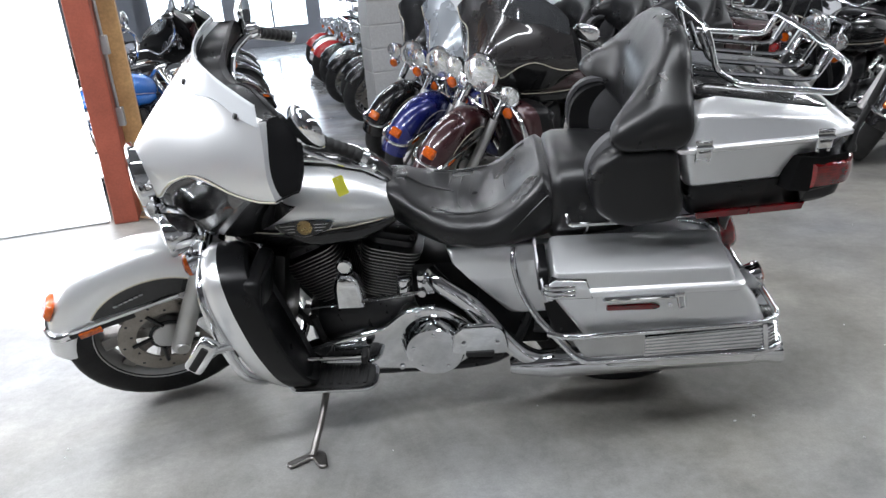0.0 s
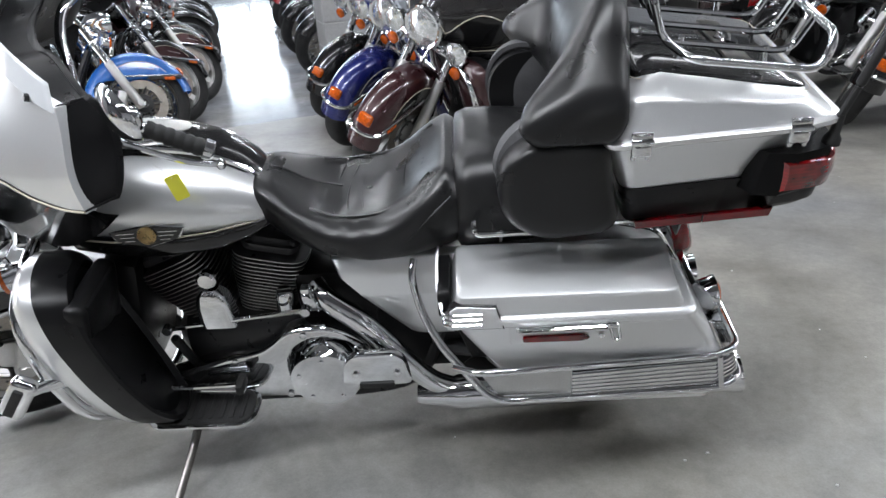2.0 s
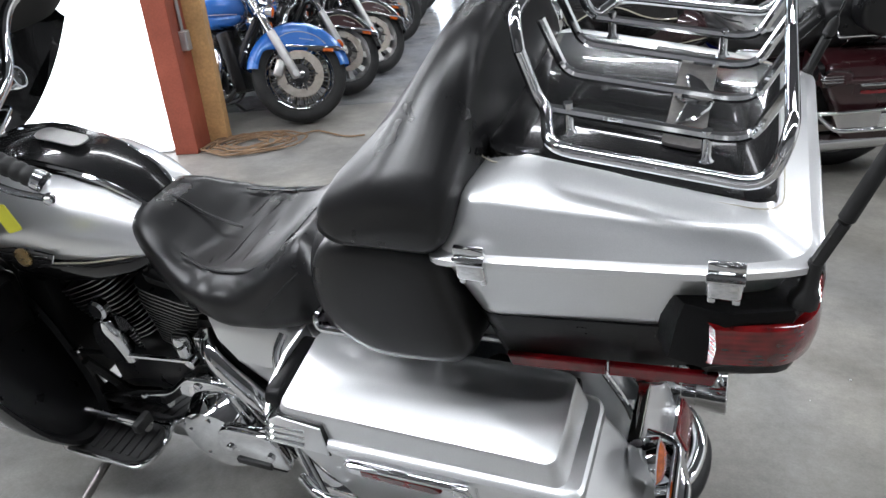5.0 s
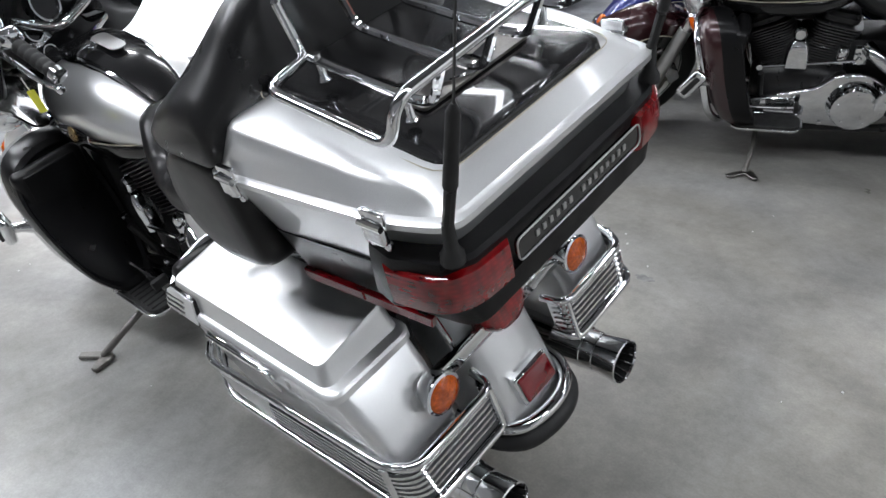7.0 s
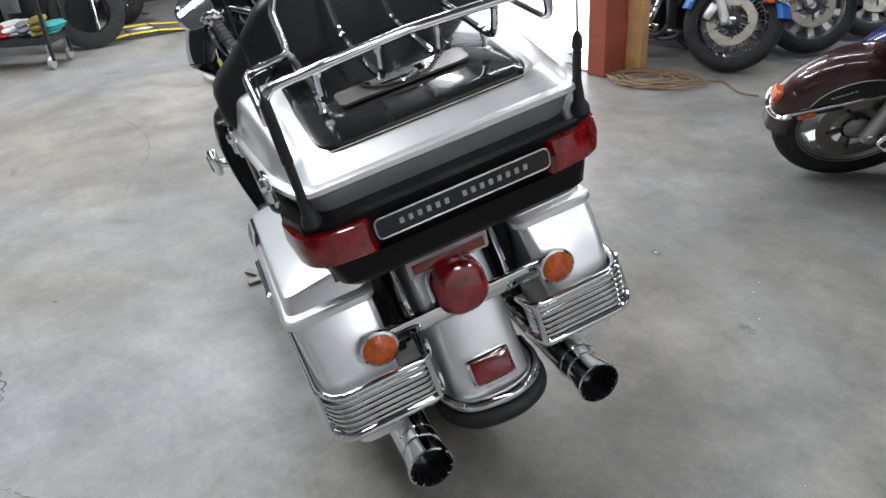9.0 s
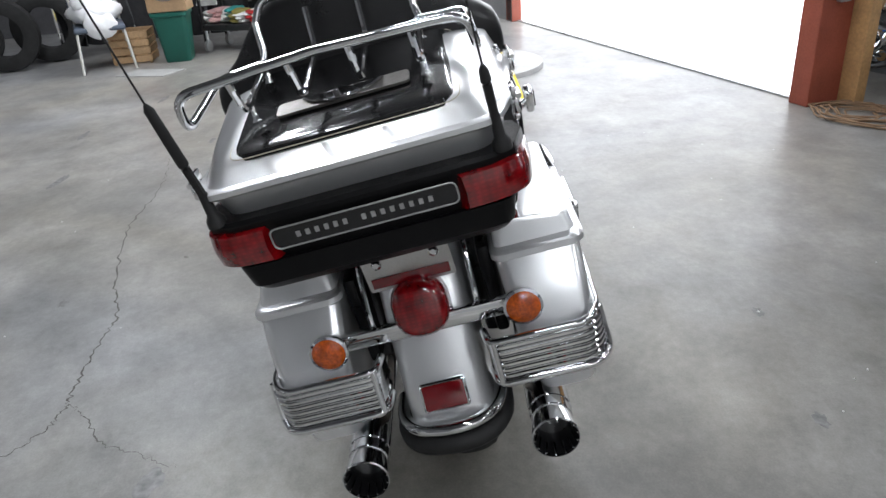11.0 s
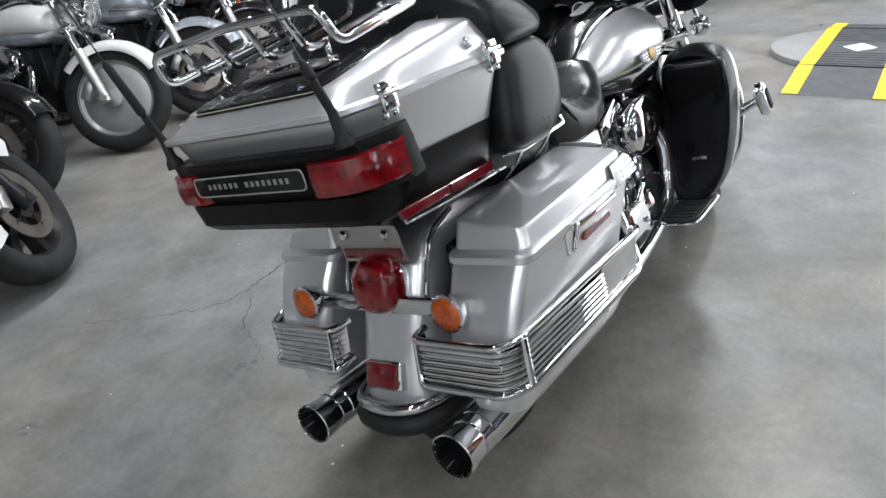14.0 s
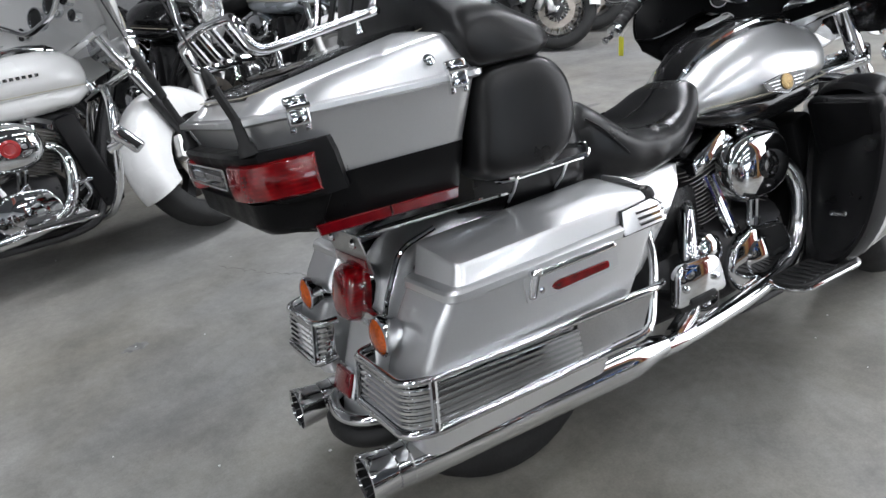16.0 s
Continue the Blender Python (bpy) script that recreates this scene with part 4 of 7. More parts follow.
        lathe(bm, [(0.06, -0.07), (0.102, -0.02), (0.098, 0.006), (0.088, 0.006), (0.084, -0.002), (0.05, 0.004), (0.001, 0.01)], o, ax, 32)
        part("speaker", sided(bm, s), speaker_cloth, sp, "round charcoal speaker grille")


def saddlebag(root, s, S):
    paint = S["paint"]

    def sec(x0, x1, y0, y1, z, r):
        return [(p[0], p[1], z) for p in rrect(x0, x1, y0, y1, r, 5)]
    bm = B()
    loft(bm, [sec(*q) for q in ((0.72, 1.105, 0.215, 0.300, 0.296, 0.03), (0.70, 1.138, 0.20, 0.322, 0.306, 0.035), (0.675, 1.147, 0.186, 0.334, 0.37, 0.030), (0.63, 1.132, 0.18, 0.343, 0.45, 0.028), (0.575, 1.088, 0.175, 0.351, 0.54, 0.028), (0.548, 1.052, 0.173, 0.354, 0.588, 0.025))])
    bag = part("saddlebag", sided(bm, s), paint, root, "hard saddlebag in the body colour")
    bm = B()
    loft(bm, [sec(*q) for q in ((0.535, 1.052, 0.166, 0.362, 0.584, 0.03), (0.532, 1.055, 0.164, 0.365, 0.588, 0.03), (0.532, 1.053, 0.164, 0.365, 0.600, 0.03), (0.537, 1.048, 0.168, 0.360, 0.605, 0.028), (0.545, 1.034, 0.172, 0.353, 0.608, 0.022))])
    top = []
    for x0, x1, y0, y1, z, r, rise in ((0.547, 1.030, 0.174, 0.351, 0.611, 0.020, 0.002), (0.5585, 1.0175, 0.181, 0.3433, 0.642, 0.018, 0.017), (0.560, 1.016, 0.182, 0.342, 0.6465, 0.018, 0.019), (0.5622, 1.0135, 0.184, 0.3396, 0.6498, 0.018, 0.0205), (0.5665, 1.009, 0.188, 0.335, 0.6515, 0.02, 0.0215), (0.574, 1.001, 0.195, 0.327, 0.6532, 0.02, 0.022),
                                       (0.62, 0.95, 0.21, 0.30, 0.662, 0.02, 0.018), (0.70, 0.87, 0.23, 0.26, 0.668, 0.01, 0.009)):
        top.append([(q[0], q[1], z + rise * (y1 - q[1]) / 0.15 - 0.006 * (q[0] - 0.56) / 0.45) for q in rrect(x0, x1, y0, y1, r, 5)])
    loft(bm, top)
    lid = part("bag_lid", sided(bm, s), paint, bag, angle=26)
    bm = B()
    tube(bm, fillet([(0.685, 0.352, 0.583), (0.685, 0.374, 0.583), (0.872, 0.372, 0.583), (0.872, 0.352, 0.583)], 0.008), 0.0045, 8)
    box(bm, (0.78, 0.364, 0.585), (0.19, 0.012, 0.007), 0.002)
    part("bag_latch", sided(bm, s), chrome, bag)
    bm = B()
    prism(bm, rrect(0.668, 0.895, 0.528, 0.580, 0.008, 3), 0.346, 0.3545, "xz", 0.0015, 1)
    part("latch_plate", sided(bm, s), paint, bag)
    bm = B()
    prism(bm, [(p.x, p.y) for p in fillet([(0.695, 0.536, 0), (0.825, 0.534, 0), (0.838, 0.543, 0), (0.822, 0.553, 0), (0.695, 0.552, 0)], 0.006, 2, True)], 0.350, 0.3605, "xz", 0.002, 1)
    part("bag_reflector", sided(bm, s), red_lens, bag, "slim red side reflector")
    bm = B()
    tube(bm, fillet([(0.868, 0.376, 0.592), (0.888, 0.376, 0.590), (0.897, 0.368, 0.545), (0.884, 0.366, 0.540), (0.872, 0.374, 0.584)], 0.006, 3, True), 0.0032, 6, True)
    box(bm, (0.878, 0.372, 0.590), (0.026, 0.012, 0.012), 0.003)
    lathe(bm, [(0.006, 0), (0.006, 0.005), (0.001, 0.006)], (0.860, 0.354, 0.546), (0, 1, 0), 12)
    part("latch_hook", sided(bm, s), chrome, bag)
    lean_in = Matrix(((1, 0, 0, 0), (0, 1, -0.34, 0.34 * 0.592), (0, 0, 1, 0), (0, 0, 0, 1)))
    bm = B()
    prism(bm, [(0.540, 0.5885), (0.6575, 0.5865), (0.6425, 0.6335), (0.561, 0.6395), (0.544, 0.630)], 0.345, 0.3655, "xz")
    bm.transform(lean_in)
    part("cap_gasket", sided(bm, s), black_paint, lid)
    bm = B()
    prism(bm, [(0.541, 0.590), (0.655, 0.588), (0.641, 0.631), (0.562, 0.637), (0.546, 0.628)], 0.350, 0.3680, "xz", 0.002, 2)
    bm.transform(lean_in)
    part("bag_corner_cap", sided(bm, s), paint, lid)
    for z in (0.598, 0.609, 0.620):
        bm = B()
        tube(bm, fillet([(0.531, 0.30, z), (0.533, 0.362, z), (0.547, 0.3685, z), (0.612, 0.3682, z)], 0.012, 3), 0.0032 if z < 0.615 else 0.0024, 6)
        bm.transform(lean_in)
        part("cap_line", sided(bm, s), chrome, lid)
    # flange of the bag in front of the lid
    bm = B()
    rows = [[], []]
    for y, x, top_z in ((0.172, 0.518, 0.664), (0.24, 0.517, 0.662), (0.30, 0.519, 0.648), (0.335, 0.525, 0.624), (0.354, 0.534, 0.600), (0.3555, 0.545, 0.588)):
        rows[0].append(Vector((x, y, top_z)))
        rows[1].append(Vector((x + 0.006, y - 0.004, 0.572)))
    grid_skin(bm, rows, 0.006, (1, -0.4, 0))
    part("bag_flange", sided(bm, s), paint, bag)
    # black strip filling the gap between flange and lid
    bm = B()
    prism(bm, rrect(0.175, 0.325, 0.58, 0.652, 0.02, 4), 0.521, 0.548, "yz", 0.004, 2)
    part("flange_seal", sided(bm, s), inner_plastic, bag)
    # chrome guard with ribs
    bm = B()
    up, lo = 0.468, 0.376
    side = [(0.465, 0.17, 0.63), (0.458, 0.20, 0.605), (0.474, 0.235, 0.535), (0.515, 0.29, 0.475), (0.628, 0.375, lo)]
    tube(bm, fillet(side + [(1.135, 0.36, lo), (1.18, 0.33, lo), (1.18, 0.122, lo), (1.13, 0.112, lo + 0.01)], 0.04, 5), 0.0095, 10)
    g = part("bag_guard", sided(bm, s), chrome, root, "chrome saddlebag guard rail")
    bm = B()
    tube(bm, fillet([(0.545, 0.335, 0.448), (0.60, 0.37, 0.460), (1.115, 0.352, up), (1.163, 0.325, up), (1.163, 0.12, up), (1.11, 0.112, up)], 0.04, 5), 0.0085, 10)
    part("upper_rail", sided(bm, s), chrome, g)
    for k in range(0, 6, 2 if S.get("lite") else 1):
        z = lo + 0.014 + k * 0.0125
        f = (z - lo) / (up - lo)
        xo = 1.18 - 0.017 * f
        bm = B()
        tube(bm, fillet([(0.80, 0.367 - 0.002 * f, z - 0.014 * f), (1.13, 0.354, z), (xo - 0.004, 0.326, z), (xo - 0.004, 0.128, z), (xo - 0.04, 0.12, z)], 0.03, 4), 0.0055, 6)
        part("guard_rib", sided(bm, s), chrome, g)
    bm = B()
    rows = [[], []]
    for p in fillet([(0.80, 0.362, 0), (1.128, 0.349, 0), (1.167, 0.322, 0), (1.167, 0.132, 0), (1.13, 0.122, 0)], 0.035, 4):
        rows[0].append(Vector((p.x + 0.004, p.y, lo + 0.006)))
        rows[1].append(Vector((p.x - 0.010, p.y - 0.004, up - 0.008)))
    grid_skin(bm, rows, 0.003, (-0.4, -0.9, 0))
    part("guard_backing", sided(bm, s), chrome, g)
    bm = B()
    prism(bm, [(0.64, lo + 0.01), (0.80, lo + 0.01), (0.80, up - 0.008), (0.60, up - 0.010)], 0.362, 0.367, "xz", 0.001, 1)
    part("guard_plate", sided(bm, s), alu, g)
    bm = B()
    tube(bm, [(1.13, 0.36, lo), (1.115, 0.355, up)], 0.008, 8)
    part("guard_post", sided(bm, s), chrome, g)
    bm = B()
    tube(bm, [(1.18, 0.128, lo), (1.163, 0.128, up)], 0.006, 8)
    part("guard_post", sided(bm, s), chrome, g)
    return bag


def rear_end(root, S):
    paint = S["paint"]
    wheel("rear", root, 0.81, 0.305, 0.312, 0.135, Matrix(), 9, alu, True)
    bm = B()
    path = [(0.52, 0.52), (0.58, 0.60), (0.70, 0.665), (0.82, 0.68), (0.93, 0.665), (1.02, 0.615), (1.075, 0.53), (1.115, 0.44), (1.148, 0.36), (1.172, 0.27)]
    P = curve([(x, 0, z) for x, z in path], 4)
    rows = []
    for i, p in enumerate(P):
        d = (P[min(i + 1, len(P) - 1)] - P[max(i - 1, 0)]).normalized()
        n = Vector((-d.z, 0, d.x))
        row = []
        for j in range(15):
            t = -1 + 2 * j / 14
            y = 0.098 * math.sin(t * math.pi / 2) if abs(t) < 0.7 else math.copysign(0.0875 + 0.0125 * (abs(t) - 0.7) / 0.3, t)
            dep = 0.045 * abs(t) ** 2.4 + (0.085 * (abs(t) - 0.7) / 0.3 if abs(t) > 0.7 else 0)
            row.append(p - n * dep + Vector((0, y, 0)))
        rows.append(row)
    inner = [[q + (Vector((0.81, q.y, 0.30)) - q).normalized() * 0.006 for q in r] for r in rows]
    loft(bm, [list(a) + list(reversed(b)) for a, b in zip(rows, inner)], True, True)
    fd = part("rear_fender", bm, paint, root, "rear fender in the body colour", angle=50)
    # chrome tip bumper
    for nm, z, r, mt, dx in (("fender_tip", 0.305, 0.014, chrome, 0.0), ("rubber_bumper", 0.268, 0.022, grip_rubber, 0.003)):
        bm = B()
        tube(bm, curve([(1.04 + dx, -0.112, z - 0.005), (1.12 + dx, -0.108, z), (1.17 + dx, -0.08, z), (1.19 + dx, -0.03, z), (1.192 + dx, 0.03, z), (1.17 + dx, 0.08, z), (1.12 + dx, 0.108, z), (1.04 + dx, 0.112, z - 0.005)], 4), r, 10)
        part(nm, bm, mt, fd)
    bm = B()
    m = frame_to((1.153, 0, 0.366), (0.92, 0, 0.38), (0, 0, 1))
    t = B()
    loft(t, [[(p[0], p[1], h) for p in rrect(-w, w, -hh, hh, 0.006, 3)] for h, w, hh in ((-0.02, 0.05, 0.032), (0.006, 0.05, 0.032), (0.010, 0.046, 0.028))])
    merge(bm, t, m)
    rf = part("reflector_mount", bm, chrome, fd)
    bm = B()
    t = B()
    loft(t, [[(p[0], p[1], h) for p in rrect(-w, w, -hh, hh, 0.005, 3)] for h, w, hh in ((0.0, 0.045, 0.027), (0.014, 0.045, 0.027), (0.016, 0.042, 0.024))])
    merge(bm, t, m)
    part("fender_reflector", bm, dark_red, rf, "red rectangular fender reflector")
    # tail light
    bm = B()
    m = frame_to((1.068, 0, 0.548), (0.97, 0, 0.24), (0, 0, 1))
    t = B()
    loft(t, [[(p[0], p[1], h) for p in rrect(-w, w, -hh, hh, min(w, hh) * 0.84, 7)] for h, w, hh in ((-0.03, 0.05, 0.05), (0.0, 0.062, 0.066), (0.012, 0.064, 0.068))])
    merge(bm, t, m)
    tl = part("tail_light", bm, chrome, fd, "chrome-backed red tail light")
    bm = B()
    t = B()
    loft(t, [[(p[0], p[1], h) for p in rrect(-w, w, -hh, hh, min(w, hh) * 0.86, 7)] for h, w, hh in ((0.0, 0.059, 0.063), (0.02, 0.060, 0.064), (0.045, 0.057, 0.06), (0.056, 0.049, 0.052), (0.060, 0.038, 0.04))])
    merge(bm, t, m)
    part("lens", bm, red_lens, tl)
    # signal bar and amber signals
    bm = B()
    prism(bm, [(p.x, p.y) for p in fillet([(-0.19, 0.492, 0), (0.19, 0.492, 0), (0.19, 0.530, 0), (-0.19, 0.530, 0)], 0.008, 2, True)], 1.086, 1.106, "yz", 0.004, 2)
    part("signal_bar", bm, chrome, root)
    for s in (-1, 1):
        lamp_round(root, "turn_signal", (1.132, s * 0.207, 0.52), (1, 0, 0.05), 0.037, amber, 0.045, "chrome turn signal with amber lens")
    # plate bracket with reflector
    bm = B()
    prism(bm, rrect(-0.092, 0.092, 0.60, 0.69, 0.006, 2), 0, 0.003, "yz")
    bm.transform(Matrix.Translation((1.075, 0, 0)) @ Matrix.Translation((0, 0, 0.62)) @ Matrix.Rotation(radians(10), 4, "Y") @ Matrix.Translation((0, 0, -0.62)))
    pb = part("plate_bracket", bm, alu, root)
    bm = B()
    box(bm, (1.081, 0, 0.622), (0.005, 0.165, 0.022), 0.001)
    part("bracket_reflector", bm, dark_red, pb)
    for y in (-0.06, 0.06):
        bm = B()
        lathe(bm, [(0.011, 0), (0.011, 0.004), (0.006, 0.009)], (1.088, y, 0.668), (1, 0, 0.1), 10)
        part("bolt", bm, chrome, pb)
    # side covers, shocks, inner guard, rails under the trunk
    for s in (-1, 1):
        bm = B()
        rows = []
        for z, y in ((0.632, 0.150), (0.626, 0.157), (0.58, 0.170), (0.542, 0.1765), (0.537, 0.178), (0.532, 0.1775), (0.48, 0.172), (0.41, 0.166), (0.397, 0.160)):
            xf = tab(z, ((0.397, 0.450), (0.41, 0.436), (0.445, 0.405), (0.557, 0.312), (0.612, 0.264), (0.626, 0.275), (0.632, 0.30)))
            rows.append([(xf - 0.003, y - 0.012, z), (xf + 0.004, y - 0.002, z), (xf + 0.02, y, z), (0.45 + 0.2 * (xf - 0.3), y + 0.002, z), (0.56, y, z), (0.585, y - 0.004, z)])
        grid_skin(bm, rows, 0.02, (0, -1, 0))
        part("side_cover", sided(bm, s), paint, root, angle=50)
        bm = B()
        tube(bm, [(0.86, 0.135, 0.60), (0.93, 0.135, 0.36)], 0.028, 12)
        part("shock_absorber", sided(bm, s), vivid_black, root)
        bm = B()
        tube(bm, fillet([(0.55, 0.13, 0.61), (0.68, 0.165, 0.692), (1.0, 0.175, 0.706), (1.10, 0.14, 0.70)], 0.05), 0.0065, 8)
        part("trunk_rail", sided(bm, s), chrome, root)
        if not S.get("lite"):
            bm = B()
            tube(bm, fillet([(0.93, 0.112, 0.66), (1.02, 0.116, 0.64), (1.075, 0.116, 0.54), (1.085, 0.112, 0.50)], 0.03), 0.006, 8)
            part("fender_strut", sided(bm, s), chrome, fd)
        bm = B()
        box(bm, (0.80, 0.15, 0.50), (0.42, 0.03, 0.22), 0.01)
        # two black sheets added so the openings ahead of the bag stay dark
        prism(bm, [(0.50, 0.58), (0.68, 0.58), (0.74, 0.31), (0.58, 0.31)], 0.158, 0.168, "xz", 0.003, 1)
        prism(bm, [(0.37, 0.56), (0.62, 0.60), (0.66, 0.34), (0.56, 0.25), (0.39, 0.25), (0.35, 0.42)], 0.118, 0.128, "xz", 0.004, 1)
        part("bag_bracket", sided(bm, s), inner_plastic, root)
        bm = B()
        tube(bm, fillet([(0.52, 0.13, 0.32), (0.66, 0.145, 0.31), (0.81, 0.145, 0.305)], 0.03), 0.022, 8)
        part("swingarm", sided(bm, s), vivid_black, root)


def foot_controls(root, s, main=True):
    bm = B()
    t = [(p[0], p[1]) for p in rrect(-0.245, 0.035, 0.165, 0.292, 0.045, 6)]
    prism(bm, t, 0.222, 0.234, "xy", 0.004, 2)
    fb = part("footboard", sided(bm, s), chrome, root, "chrome-edged rider footboard")
    bm = B()
    t = [(p[0], p[1]) for p in rrect(-0.235, 0.025, 0.174, 0.284, 0.04, 6)]
    prism(bm, t, 0.234, 0.242, "xy", 0.002, 1)
    pad = part("rubber_pad", sided(bm, s), grip_rubber, fb)
    for k in range(9 if main else 0):
        bm = B()
        box(bm, (-0.21 + k * 0.026, 0.23, 0.2435), (0.012, 0.085, 0.005), 0.001, 1)
        part("pad_rib", sided(bm, s), grip_rubber, fb)
    bm = B()
    t = [(p.x, p.y) for p in fillet([(0.265, 0.322, 0), (0.28, 0.40, 0), (0.305, 0.422, 0), (0.40, 0.424, 0), (0.425, 0.405, 0), (0.44, 0.322, 0)], 0.02, 4, True)]
    prism(bm, t, 0.235, 0.262, "xz", 0.008, 2)
    for x in (0.305, 0.405):
        lathe(bm, [(0.009, 0), (0.009, 0.006), (0.004, 0.009)], (x, 0.262, 0.365), (0, 1, 0), 10)
    pp = part("pillion_board", sided(bm, s), chrome, root, "folded-up chrome pillion footboard")
    bm = B()
    box(bm, (0.365, 0.24, 0.315), (0.11, 0.03, 0.022), 0.006)
    tube(bm, [(0.36, 0.13, 0.31), (0.36, 0.24, 0.32)], 0.014, 8)
    part("hinge", sided(bm, s), grip_rubber, pp)
    bm = B()
    box(bm, (0.352, 0.2635, 0.328), (0.085, 0.006, 0.016), 0.003)
    part("slot", sided(bm, s), grip_rubber, pp)
    bm = B()
    if s < 0:
        tube(bm, fillet([(-0.30, 0.235, 0.325), (-0.16, 0.21, 0.29), (-0.04, 0.21, 0.292), (0.0, 0.215, 0.30)], 0.02), 0.007, 8)
        lathe(bm, [(0.013, 0), (0.015, 0.06), (0.013, 0.12)], (-0.12, 0.20, 0.275), (1, 0.05, 0), 12)
        tube(bm, [(-0.16, 0.165, 0.45), (0.19, 0.165, 0.49)], 0.006, 8)
        for x, z in ((-0.16, 0.45), (0.19, 0.49)):
            lathe(bm, [(0.012, -0.01), (0.012, 0.01)], (x, 0.165, z), (0, 1, 0), 10)
        part("shift_linkage", sided(bm, s), chrome, root)
        bm = B()
        box(bm, (0.0, 0.215, 0.30), (0.02, 0.05, 0.03), 0.006)
        part("heel_pad", sided(bm, s), grip_rubber, root)
        bm = B()
        tube(bm, [(-0.14, 0.12, 0.28), (-0.15, 0.165, 0.42)], 0.012, 8)
        part("shift_lever", sided(bm, s), grip_rubber, root)
    else:
        tube(bm, fillet([(-0.2, 0.2, 0.28), (-0.24, 0.23, 0.32), (-0.22, 0.26, 0.37)], 0.02), 0.008, 8)
        box(bm, (-0.22, 0.25, 0.37), (0.07, 0.05, 0.015), 0.005)
        part("brake_pedal", sided(bm, s), chrome, root)


def kickstand(root):
    bm = B()
    top, foot = Vector((-0.14, -0.13, 0.20)), Vector((-0.16, -0.425, 0.102))
    tube(bm, curve([top, (top + foot) / 2 + Vector((0.01, 0.0, 0.012)), foot], 4), 0.011, 10)
    # pad on the floor, flat after the machine leans
    m = Matrix.Rotation(radians(-LEAN), 4, "X")
    t = B()
    prism(t, [(p.x, p.y) for p in fillet([(-0.235, -0.47, 0), (-0.215, -0.49, 0), (-0.16, -0.445, 0), (-0.13, -0.49, 0), (-0.105, -0.485, 0), (-0.125, -0.42, 0), (-0.16, -0.405, 0)], 0.01, 3, True)], 0.003, 0.014, "xy", 0.003, 1)
    merge(bm, t, m)
    return part("kickstand", bm, steel, root, "extended steel kickstand bearing on the floor")


